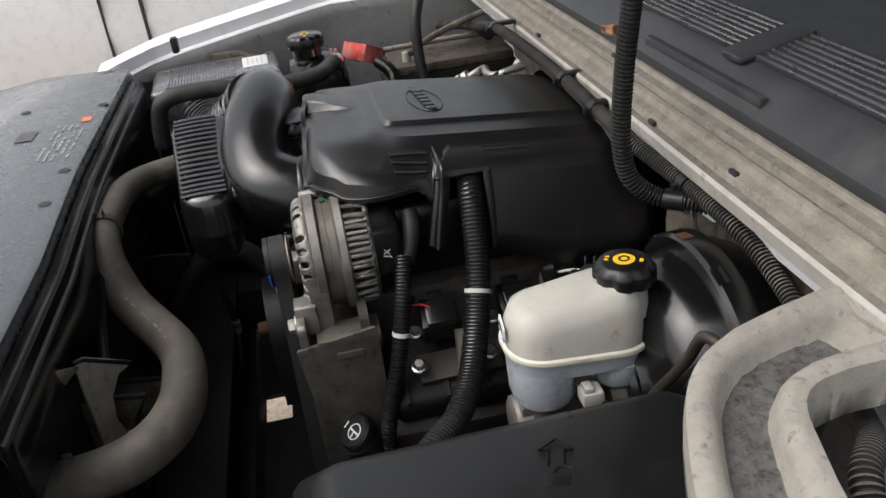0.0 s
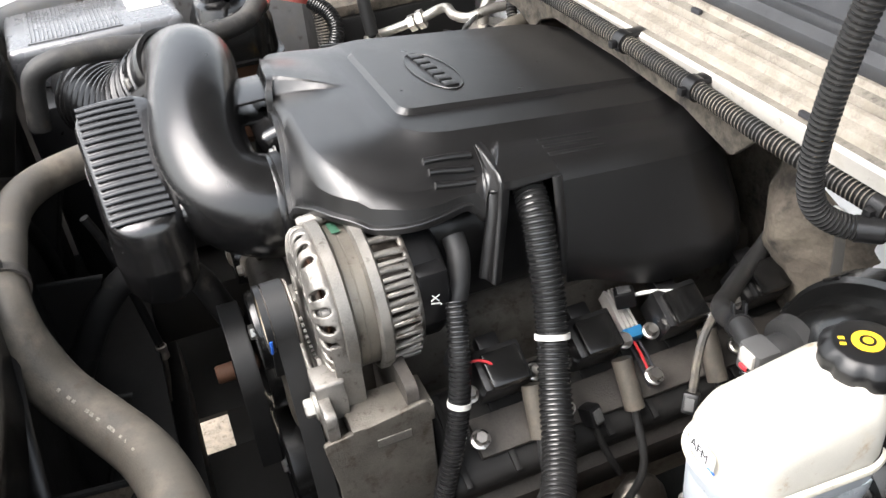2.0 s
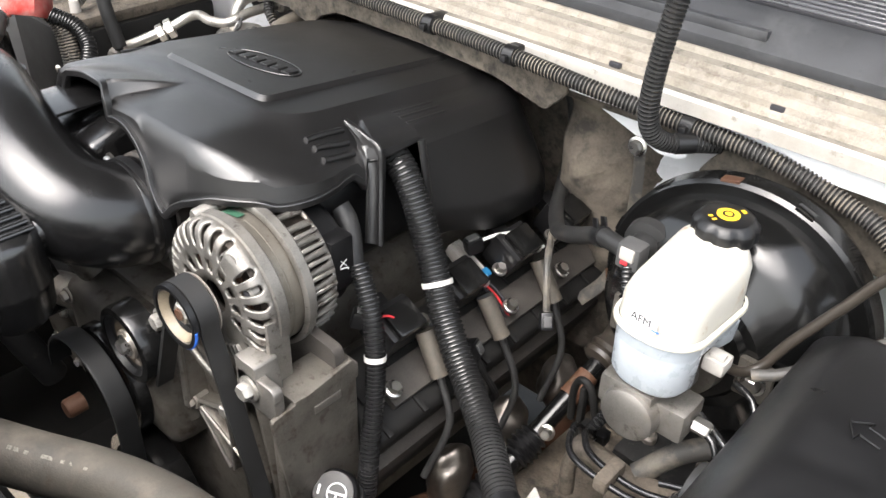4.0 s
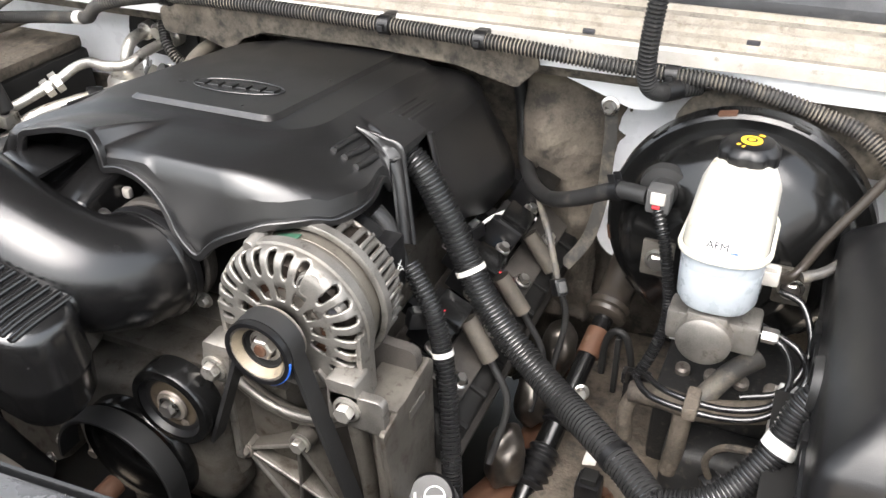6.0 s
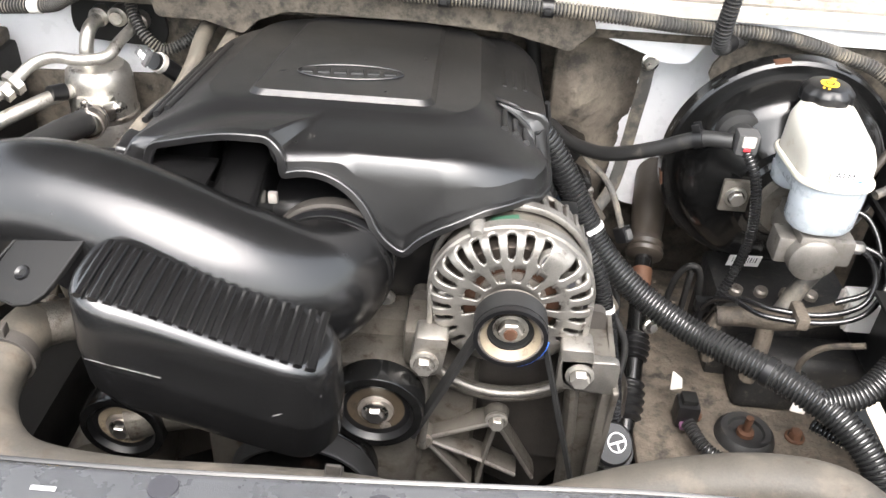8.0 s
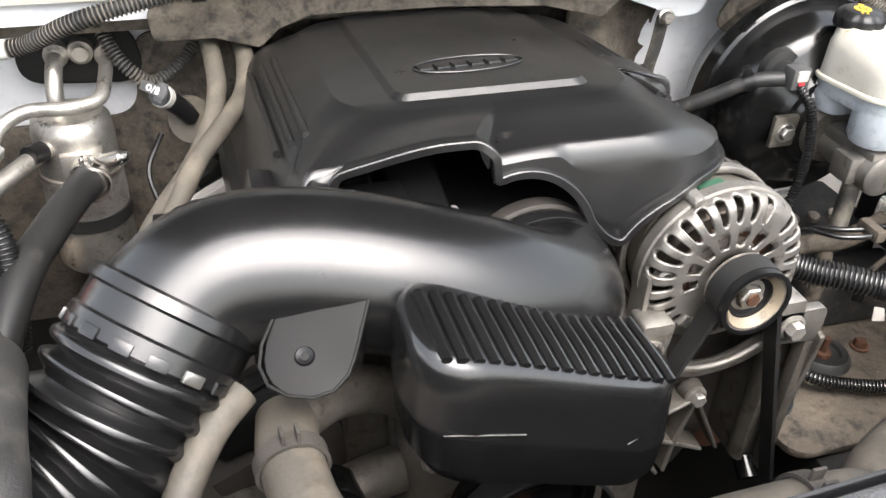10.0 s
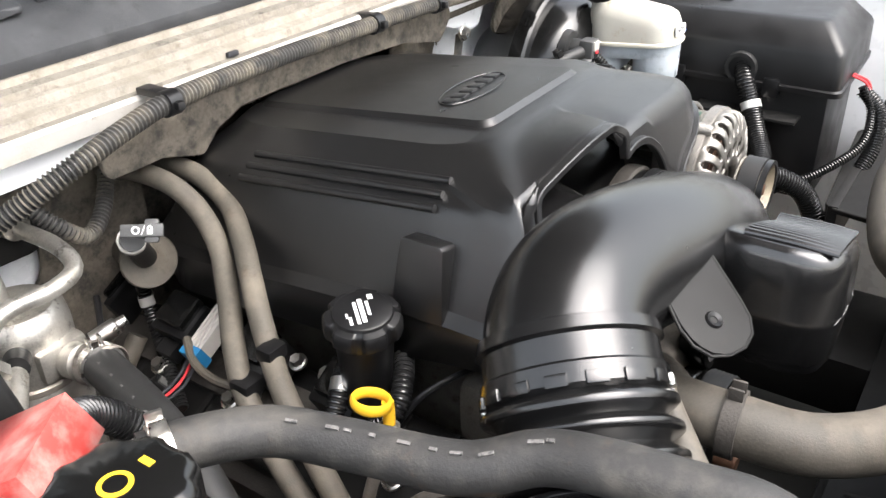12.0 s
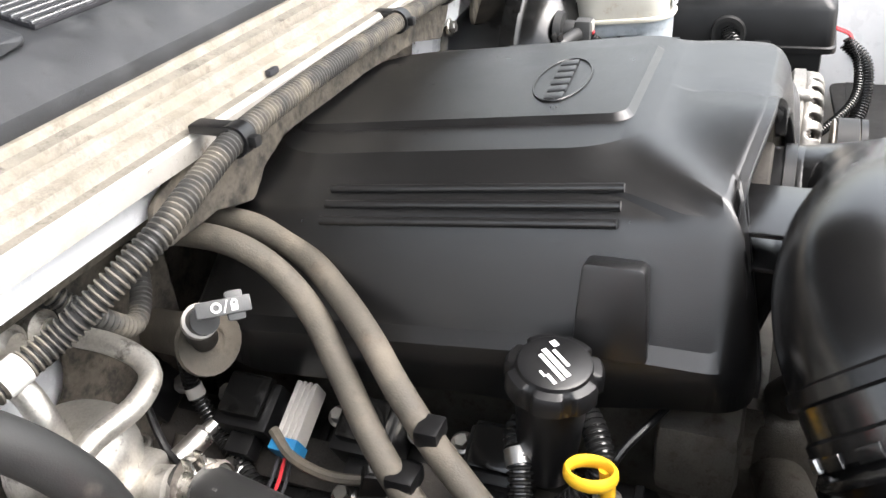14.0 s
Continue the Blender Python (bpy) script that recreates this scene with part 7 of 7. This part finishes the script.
for f0, f1 in ((0.50, 0.61), (0.68, 0.83)):
    part("ribbed_boot", sweep([on(f0 + (f1 - f0) * k / 40) for k in range(41)], lambda i, f: 0.0185 + 0.0035 * math.sin(math.pi * f) - 0.0045 * (0.5 + 0.5 * math.cos(2 * math.pi * i / 8)), 24), M["black"], ss, "black ribbed rubber boot")
part("boot_sleeve", sweep([on(0.60), on(0.69)], 0.0150, 20), M["booster"], ss)
part("clamp_bolt", bolt(on(0.47) + V(0.015, -0.012, 0.01), (0.3, -0.8, 0.4), 0.007, 0.012), M["steel"], ss)

solo("earth_strap", tube([(0.351, 0.346, 1.000), (0.352, 0.352, 0.96), (0.350, 0.358, 0.92), (0.346, 0.362, 0.86), (0.335, 0.35, 0.80), (0.31, 0.33, 0.76)], 0.009, 10, flat=0.25), M["cabledust"], "flat braided earth strap bolted to the firewall", "earth strap")
solo("strap_bolt", bolt((0.351, 0.340, 1.001), (0, -1, 0.1), 0.008, 0.010), M["steel"], "zinc bolt holding the earth strap", "bolt")
bm = plate([(0.245, 1.075), (0.445, 1.075), (0.405, 1.0), (0.375, 0.998), (0.27, 1.035)], 0, 0.003, [0.004, 0.004, 0.012, 0.012, 0.012], m=Matrix(((1, 0, 0, 0), (0, 0, -1, 0.350), (0, 1, 0, 0), (0, 0, 0, 1))))
solo("body_flap", bm, M["white"], "bright white painted flap of the firewall", "panel", kind="structure")

loomrun("sensor_loom", [(0.449, 0.172, 0.968), (0.462, 0.155, 0.945), (0.473, 0.150, 0.90), (0.478, 0.152, 0.85), (0.470, 0.150, 0.80), (0.455, 0.14, 0.76)], 0.0068, M["cable"], "thin black corrugated loom below the booster plug")
abs_ = thing("abs_harness", "dust-caked taped brake harness with branches", "wiring loom", (0.52, 0.12, 0.75), "wiring looms")
part("trunk", tube([(0.455, 0.12, 0.755), (0.49, 0.115, 0.762), (0.53, 0.108, 0.765), (0.575, 0.11, 0.775), (0.62, 0.12, 0.785)], 0.013, 14), M["dirt"], abs_)
part("branch", tube([(0.515, 0.112, 0.760), (0.516, 0.105, 0.735), (0.514, 0.10, 0.70), (0.51, 0.10, 0.67)], 0.011, 14), M["dirt"], abs_)
part("branch", tube([(0.53, 0.115, 0.772), (0.555, 0.14, 0.80), (0.58, 0.165, 0.81)], 0.012, 14), M["cabledust"], abs_)
part("branch", tube([(0.46, 0.122, 0.755), (0.452, 0.115, 0.73), (0.455, 0.11, 0.69)], 0.009, 12), M["dirt"], abs_)
part("connector", box((0.605, 0.095, 0.765), (0.64, 0.135, 0.81), 0.004), M["label"], abs_, "pale multi-pin connector")
for k in range(5):
    part("pin_row", box((0.602, 0.098 + 0.0075 * k, 0.768), (0.606, 0.102 + 0.0075 * k, 0.806), 0.0005), M["greymark"], abs_)
unit = thing("abs_unit", "black and bare metal brake modulator low on the wing", "modulator", (0.56, 0.12, 0.62))
part("block", box((0.475, 0.16, 0.615), (0.66, 0.30, 0.735), 0.008), M["gritblack"], unit)
part("cover", box((0.50, 0.095, 0.615), (0.67, 0.16, 0.705), 0.016, seg=3), M["gritblack"], unit)
for k in range(4):
    part("port", lathe([(0.0, 0.012), (0.006, 0.012), (0.009, 0.009), (0.009, 0.0)], (0.50 + 0.034 * k, 0.20, 0.735), (0, -0.2, 1), 14), M["dirtsteel"], unit)


def brake_line(pts, k):
    solo("brake_line", tube(pts, 0.0036, 10), M["cable"], "black coated steel brake line", "brake line", "brake lines")


for k in range(2):
    o = 0.014 * k
    brake_line([(0.575, 0.105 + o, 0.887), (0.600 + o, 0.100, 0.880), (0.612 + o, 0.085, 0.855), (0.600, 0.07 - o, 0.828), (0.555, 0.062 - o, 0.815), (0.500 - o, 0.07 - o, 0.812), (0.472 - o, 0.10, 0.80), (0.460 - o, 0.14, 0.76), (0.455 - o, 0.17, 0.70)], k)
brake_line([(0.585, 0.16, 0.905), (0.61, 0.15, 0.90), (0.625, 0.12, 0.87), (0.61, 0.085, 0.84), (0.57, 0.075, 0.825)], 3)
solo("line_clip", box((0.519, 0.040, 0.806), (0.534, 0.078, 0.823), 0.004), M["dirt"], "dull steel clip across the brake lines", "clip")
hose("booster_cable", [(0.602, 0.142, 0.938), (0.625, 0.155, 0.945), (0.66, 0.19, 0.965), (0.70, 0.235, 0.985)], 0.0055, M["cabledust"], "dusty taped sensor cable", (), "cable", "sensor cables")

tower = thing("spring_mount", "dust-caked steel spring mount with rubber bush and rusty stud", "spring mount", (0.51, 0.05, 0.56))
part("plate", plate([(0.36, -0.10), (0.66, -0.10), (0.66, 0.40), (0.37, 0.40)], 0.606, 0.618, [0.03] * 4, bevel=0.003), M["dirt"], tower)
part("bush", lathe([(0.012, 0.006), (0.022, 0.008), (0.024, 0.012), (0.032, 0.013), (0.037, 0.007), (0.039, 0.0)], (0.508, 0.045, 0.618), (0, 0, 1), 40), M["rubber"], tower, "black rubber bush")
part("stud", lathe([(0.0, 0.034), (0.005, 0.034), (0.005, 0.012), (0.011, 0.011), (0.011, 0.004), (0.02, 0.003)], (0.508, 0.045, 0.618), (0, 0, 1), 12), M["rust"], tower, "rusty stud and nut")
for x, y in ((0.445, 0.075), (0.575, 0.05)):
    part("bolt", bolt((x, y, 0.618), (0, 0, 1), 0.009, 0.012), M["rust"], tower)
wplug = thing("loom_connector", "black connector with purple lock on the frame", "connector", (0.43, 0.05, 0.63))
part("body", box((0.415, 0.045, 0.622), (0.445, 0.075, 0.660), 0.006), M["black"], wplug)
part("ridge", box((0.420, 0.050, 0.658), (0.440, 0.070, 0.668), 0.003), M["dullblack"], wplug)
part("lock", box((0.420, 0.036, 0.628), (0.436, 0.046, 0.636), 0.002), mat("purple_lock", (0.12, 0.05, 0.10), 0.6, dust=0.3), wplug, "purple lock")
loomrun("frame_loom", [(0.425, 0.03, 0.65), (0.445, -0.01, 0.645), (0.49, -0.03, 0.64), (0.54, -0.05, 0.645), (0.60, -0.07, 0.66)], 0.009, M["cable"], "thin black loom along the frame")

ps = thing("power_steering_cap", "black reservoir with tilted cap and white symbol", "reservoir", (0.305, -0.085, 0.66))
pa_ = V(0.25, -0.55, 0.75).normalized()
part("reservoir", tube([(0.30, -0.07, 0.64), (0.302, -0.08, 0.69), (0.303, -0.092, 0.725)], 0.026, 24), M["black"], ps)
part("cap", lathe([(0.0, 0.0), (0.022, 0.0), (0.025, -0.003), (0.025, -0.014), (0.0, -0.014)], (0.303, -0.100, 0.742), pa_, 36), M["lidblack"], ps)
pm = facing(V(0.303, -0.100, 0.742) + pa_ * 0.0004, pa_)
part("symbol", sweep([pm @ V(0.004 + 0.0105 * math.cos(a), 0.0105 * math.sin(a), 0) for a in (2 * math.pi * k / 28 for k in range(29))], 0.0009, 6, caps=False), M["print_white"], ps)
part("symbol", box((-0.0055, -0.0012, 0), (0.0135, 0.0012, 0.0006), 0, m=pm), M["print_white"], ps)
part("symbol", box((0.003, -0.009, 0), (0.005, 0.0, 0.0006), 0, m=pm), M["print_white"], ps)
bars([(-0.016, 0.0, 0.0025, 0.010)], pm, M["print_white"], ps)

# pressed wing brace, caked with dust
br = thing("wing_brace", "curved pressed steel brace caked with pale dust", "brace", (0.80, 0.16, 1.05))
outer_e = spline([(0.675, 0.345, 1.085), (0.700, 0.275, 1.090), (0.728, 0.195, 1.092), (0.768, 0.145, 1.092), (0.830, 0.115, 1.088), (0.90, 0.095, 1.078), (0.97, 0.085, 1.065)], 0.012)
inner_e = spline([(0.790, 0.345, 1.085), (0.792, 0.290, 1.090), (0.795, 0.240, 1.092), (0.810, 0.205, 1.092), (0.850, 0.190, 1.088), (0.91, 0.180, 1.078), (0.97, 0.175, 1.065)], 0.0082)
outer_e = [outer_e[int(k * (len(outer_e) - 1) / 59)] for k in range(60)]
inner_e = [inner_e[int(k * (len(inner_e) - 1) / 59)] for k in range(60)]
bm = bmesh.new()
prof = [(-0.015, -0.035), (-0.020, -0.012), (0.0, 0.003), (0.10, 0.006), (0.20, 0.004), (0.26, -0.003), (0.31, -0.018), (0.36, -0.021), (0.5, -0.022), (0.64, -0.021), (0.69, -0.018), (0.74, -0.003), (0.80, 0.004), (0.90, 0.006), (1.0, 0.003), (1.02, -0.012), (1.015, -0.035)]
prev = None
for j, (a, b) in enumerate(zip(outer_e, inner_e)):
    deep = smooth(5, 14, j)
    row = [bm.verts.new(a.lerp(b, u) + V(0, 0, (h if u < 0.22 or u > 0.78 else 0.004 + (h - 0.004) * deep) + 0.0012 * noise.noise((a.lerp(b, u)) * 60))) for u, h in prof]
    if prev:
        for k in range(len(row) - 1):
            bm.faces.new((prev[k], prev[k + 1], row[k + 1], row[k]))
    prev = row
part("pressing", bm, M["brace"], br, sharp=50, solid=0.003)
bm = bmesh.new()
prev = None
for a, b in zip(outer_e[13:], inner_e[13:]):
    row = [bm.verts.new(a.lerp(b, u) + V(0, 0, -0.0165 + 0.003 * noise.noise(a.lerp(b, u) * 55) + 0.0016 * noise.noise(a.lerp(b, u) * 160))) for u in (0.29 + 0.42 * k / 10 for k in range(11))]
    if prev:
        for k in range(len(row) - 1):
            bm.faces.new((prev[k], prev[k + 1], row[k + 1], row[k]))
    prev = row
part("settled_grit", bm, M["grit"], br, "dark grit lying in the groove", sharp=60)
part("foot_plate", plate([(0.66, 0.325), (0.86, 0.325), (0.86, 0.42), (0.68, 0.40)], 1.078, 1.083, [0.01] * 4), M["brace"], br)
part("foot_flange", tube([(0.665, 0.335, 1.086), (0.73, 0.318, 1.088), (0.80, 0.300, 1.090), (0.87, 0.285, 1.090)], 0.004, 8), M["whitedust"], br)
part("bolt", bolt((0.775, 0.345, 1.086), (0, 0, 1), 0.010, 0.008), M["brace"], br)
loomrun("wing_loom", [(0.74, 0.30, 1.0), (0.80, 0.265, 1.03), (0.835, 0.235, 1.04), (0.865, 0.225, 1.02), (0.90, 0.22, 0.97)], 0.011, M["cabledust"], "dusty corrugated loom under the brace")

hp = thing("headlamp_bracket", "dirty black headlamp bracket plate", "bracket", (0.60, -0.30, 0.80))
part("plate", plate([(0.46, -0.42), (0.84, -0.42), (0.84, -0.16), (0.50, -0.18)], 0.775, 0.783, [0.02] * 4, bevel=0.002), M["dullblack"], hp)
part("rib", box((0.50, -0.20, 0.70), (0.84, -0.185, 0.785), 0.003), M["dullblack"], hp)
for x, y in ((0.60, -0.24), (0.70, -0.30), (0.56, -0.33)):
    part("hole", lathe([(0, 0.001), (0.008, 0.001), (0.008, -0.002)], (x, y, 0.7835), (0, 0, 1), 16), M["print_dark"], hp)
loomrun("wing_loom", [(0.70, -0.17, 0.90), (0.70, -0.19, 0.86), (0.66, -0.19, 0.82), (0.60, -0.15, 0.79), (0.55, -0.10, 0.77), (0.52, -0.07, 0.765)], 0.0072, M["cable"], "thin black loom hanging below the fuse box")
loomrun("wing_loom", [(0.715, -0.17, 0.89), (0.71, -0.20, 0.86), (0.69, -0.205, 0.81), (0.65, -0.19, 0.76), (0.62, -0.17, 0.70)], 0.012, M["cable"], "black corrugated loom behind the headlamp")

hose("wing_cable", [(0.862, 0.30, 1.02), (0.868, 0.16, 1.030), (0.872, 0.02, 1.026), (0.874, -0.05, 1.021), (0.874, -0.18, 1.012), (0.870, -0.32, 0.995)], 0.0042, M["rubber"], "thin black cable clipped along the inner wing", (), "cable", "wing cables", seg=10)
for y, z in ((-0.05, 1.021), (-0.17, 1.013)):
    solo("cable_clip", box((0.866, y - 0.006, z - 0.009), (0.879, y + 0.006, z + 0.009), 0.002), M["black"], "small black clip holding the wing cable", "clip", "cable clips")

# dry leaf on the cowl
bm = bmesh.new()
for k in range(3):
    m = Matrix.Translation((0.062 + 0.012 * k, 0.352 + 0.004 * k, 1.146)) @ Euler((0.5 + 0.4 * k, 0.3 * k, 1.1 * k)).to_matrix().to_4x4()
    vs = [bm.verts.new(m @ V(0.018 * u, 0.009 * w * math.sin(math.pi * (u * 0.5 + 0.5)), 0.003 * math.sin(5 * u + k))) for u in (-1, -0.5, 0, 0.5, 1) for w in (-1, 0, 1)]
    for i in range(4):
        for j in range(2):
            bm.faces.new((vs[i * 3 + j], vs[i * 3 + j + 1], vs[i * 3 + j + 4], vs[i * 3 + j + 3]))
solo("dry_leaf", bm, M["leaf"], "curled dry brown leaf on the cowl", "leaf", solid=0.0006)

# ---- beyond the wing: a white vehicle parked alongside ----
car = thing("parked_vehicle", "white vehicle parked alongside, door seam and fuel flap", "vehicle", (-2.0, -0.4, 0.0))
bm = bmesh.new()
prof = [(-1.72, 0.35), (-1.66, 0.45), (-1.64, 0.62), (-1.66, 0.66), (-1.64, 0.72), (-1.60, 0.95), (-1.64, 1.2), (-1.72, 1.35), (-1.80, 1.42)]
rows = []
for k in range(41):
    y = -3.0 + 5.0 * k / 40
    rows.append([bm.verts.new((x, y, z)) for x, z in prof])
for a, b in zip(rows, rows[1:]):
    for i in range(len(prof) - 1):
        bm.faces.new((a[i], a[i + 1], b[i + 1], b[i]))
part("side", bm, M["white"], car, solid=0.01)
part("door_seam", box((-1.665, -0.535, 0.66), (-1.596, -0.525, 1.3), 0.001), M["print_dark"], car)
part("door_seam", box((-1.665, -0.655, 0.66), (-1.598, -0.648, 1.3), 0.001), M["print_dark"], car)
part("sill", box((-1.70, -3.0, 0.30), (-1.655, 2.0, 0.62), 0.02), M["ledge"], car, "dusty cream sill")
for y in (-1.9, 1.25):
    wh = part("wheel", lathe([(0.0, 0.05), (0.18, 0.05), (0.21, 0.08), (0.215, 0.0)], (-1.72, y, 0.34), (1, 0, 0), 32), M["pipe"], car)
    part("tyre", lathe([(0.21, 0.09), (0.30, 0.10), (0.335, 0.07), (0.34, 0.0), (0.335, -0.08), (0.21, -0.09)], (-1.72, y, 0.34), (1, 0, 0), 40), M["rubber"], wh)
part("fuel_flap", lathe([(0.072, 0.0), (0.076, 0.0015), (0.076, -0.004), (0.072, -0.004)], (-1.612, -0.33, 1.02), (1, 0, 0.05), 40), M["dullblack"], car)

# loose wires and plugs along the driver's side of the engine
def wire(pts, r, material, label, plug=None):
    t = thing("sensor_wire", label, "wire", pts[0], "sensor wires")
    part("wire", tube(pts, r, 8), material, t)
    if plug:
        m = facing(pts[0], Vector(pts[0]) - Vector(pts[1]))
        part("plug", box((-0.008, -0.010, -0.012), (0.008, 0.010, 0.010), 0.003, m=m), M["black"], t)
        part("plug_lock", box((-0.005, 0.009, -0.008), (0.005, 0.0125, 0.006), 0.001, m=m), M[plug], t)
    return t


wire([(0.246, -0.002, 0.885), (0.254, 0.006, 0.882), (0.262, 0.02, 0.885), (0.268, 0.035, 0.872)], 0.0014, M["redwire"], "thin red wire to a coil plug", "tagm")
wire([(0.228, 0.20, 0.872), (0.240, 0.23, 0.878), (0.262, 0.262, 0.876), (0.285, 0.27, 0.862)], 0.0022, M["label"], "thin pale wire over the coils", "tagm")
wire([(0.300, 0.12, 0.80), (0.315, 0.125, 0.77), (0.325, 0.14, 0.73), (0.30, 0.16, 0.69)], 0.004, M["dullblack"], "black sensor wire beside the block", "tagm")
wire([(0.336, 0.215, 0.805), (0.312, 0.24, 0.862), (0.285, 0.285, 0.875), (0.262, 0.33, 0.885)], 0.0045, M["cabledust"], "dusty taped wire over the valve cover", "tagm")

wire([(0.56, 0.07, 0.70), (0.55, 0.06, 0.74), (0.565, 0.05, 0.775), (0.60, 0.03, 0.80)], 0.004, M["dirt"], "dust-caked wire by the modulator", "tagm")
wire([(-0.29, 0.17, 0.835), (-0.305, 0.20, 0.845), (-0.30, 0.235, 0.85), (-0.285, 0.26, 0.86)], 0.0045, M["tanhose"], "grey sleeved wire between the coils", "tagm")
wire([(-0.31, 0.29, 0.80), (-0.325, 0.31, 0.83), (-0.33, 0.33, 0.86), (-0.31, 0.36, 0.89)], 0.0035, M["black"], "black wire at the firewall", "tagm")
wire([(-0.20, -0.045, 0.90), (-0.235, -0.03, 0.90), (-0.262, -0.012, 0.888), (-0.285, 0.0, 0.865)], 0.003, M["black"], "black wire under the cover's corner", "tagm")
wire([(-0.325, -0.02, 0.80), (-0.318, -0.05, 0.84), (-0.30, -0.09, 0.86), (-0.27, -0.12, 0.87)], 0.005, M["dirtsteel"], "dull steel pipe beside the dipstick")

clipb = thing("cable_guide", "tall black plastic cable guide on the frame", "bracket", (0.415, 0.16, 0.70))
gp = [V(0.405, 0.185, 0.715), V(0.408, 0.178, 0.765), V(0.418, 0.172, 0.792), V(0.432, 0.170, 0.792), V(0.440, 0.172, 0.765), V(0.446, 0.178, 0.715)]
part("hoop", sweep(spline(gp, 0.005), 0.0045, 10), M["dullblack"], clipb)
part("web", box((0.421, 0.168, 0.70), (0.428, 0.178, 0.785), 0.002), M["dullblack"], clipb)
part("latch", box((0.436, 0.150, 0.735), (0.470, 0.166, 0.752), 0.003), M["black"], clipb)
part("latch_arm", box((0.440, 0.148, 0.700), (0.448, 0.158, 0.745), 0.002), M["black"], clipb)
solo("paint_chip", plate([(-0.012, -0.016), (0.010, -0.014), (0.012, 0.004), (-0.004, 0.018)], 0, 0.002, [0.002] * 4, m=facing((0.420, 0.10, 0.655), (0.1, -0.7, 0.7)) @ Matrix.Scale(0.75, 4)), M["whitedust"], "chipped white painted steel tab on the frame", "tab", "white tabs")
solo("paint_chip", plate([(-0.012, -0.010), (0.012, -0.012), (0.016, 0.010), (-0.002, 0.014)], 0, 0.002, [0.002] * 4, m=facing((0.545, 0.02, 0.705), (-0.1, -0.7, 0.7)) @ Matrix.Scale(0.75, 4)), M["whitedust"], "chipped white painted steel tab beside the loom", "tab", "white tabs")

# ---- depth between radiator and engine ----
hose("lower_radiator_hose", [(-0.19, -0.405, 0.66), (-0.195, -0.36, 0.735), (-0.20, -0.315, 0.782), (-0.20, -0.275, 0.797), (-0.20, -0.238, 0.785), (-0.20, -0.212, 0.75), (-0.195, -0.195, 0.70), (-0.19, -0.175, 0.64)],
     0.019, M["rubber"], "dusty black lower radiator hose arching in shade", (), group="coolant hoses")
rod = thing("cooler_pipe", "thin dark cooler pipe with crimped ferrule", "pipe", (-0.26, -0.30, 0.60))
part("sleeve", tube([(-0.26, -0.335, 0.86), (-0.26, -0.322, 0.813), (-0.26, -0.308, 0.713), (-0.26, -0.298, 0.62)], 0.0065, 12), M["rubber"], rod)
part("ferrule", lathe([(0.006, 0.0), (0.0085, 0.001), (0.0085, 0.008), (0.0075, 0.010), (0.0075, 0.014), (0.0085, 0.016), (0.0085, 0.024), (0.006, 0.025)], (-0.26, -0.297, 0.59), (0, 0, 1), 20), M["dirtsteel"], rod, "crimped dull metal ferrule")
part("pipe", tube([(-0.26, -0.297, 0.592), (-0.26, -0.302, 0.55), (-0.262, -0.311, 0.505), (-0.27, -0.32, 0.44), (-0.30, -0.33, 0.42)], 0.0042, 10), M["alud"], rod, "dull metal pipe")
# moulded ribs of the fan shroud, each with a swept inner edge and a raised lip
for k, (x, z, d) in enumerate(((0.30, 0.86, 0.075), (0.18, 0.80, 0.090), (-0.02, 0.74, 0.085), (-0.20, 0.80, 0.080), (-0.36, 0.88, 0.06))):
    m = Matrix(((0, 0, 1, x), (1, 0, 0, -0.413), (0, 1, 0, z), (0, 0, 0, 1)))
    arc = [(d * (1 - t) ** 1.6, -0.22 * t) for t in (0.0, 0.12, 0.25, 0.4, 0.55, 0.72, 0.9)]
    part("shroud_rib", plate([(0.0, 0.012)] + [(p, q) for p, q in arc] + [(0.0, -0.22)], -0.0025, 0.0025, m=m, bevel=0.0008), M["dirt"] if k in (0, 1) else M["dullblack"], shroud, "dusty moulded rib" if k in (0, 1) else "")
    part("rib_lip", sweep([m @ V(p, q, 0) for p, q in [(0.0, 0.012)] + arc], 0.004, 8), M["dullblack"], shroud)
ring = [V(0.0 + 0.30 * math.cos(a), -0.395, 0.68 + 0.30 * math.sin(a)) for a in (radians(6 * k) for k in range(0, 31))]
part("fan_ring", sweep(ring, 0.010, 10, flat=0.5), M["black"], shroud)
pump_end = thing("pump_shaft", "rust-brown pump shaft end below the pulleys", "shaft", (-0.015, -0.225, 0.70))
part("shaft", lathe([(0.0, 0.022), (0.010, 0.022), (0.012, 0.019), (0.012, 0.0)], (-0.02, -0.205, 0.728), (0, -1, 0), 24), M["rust"], pump_end)
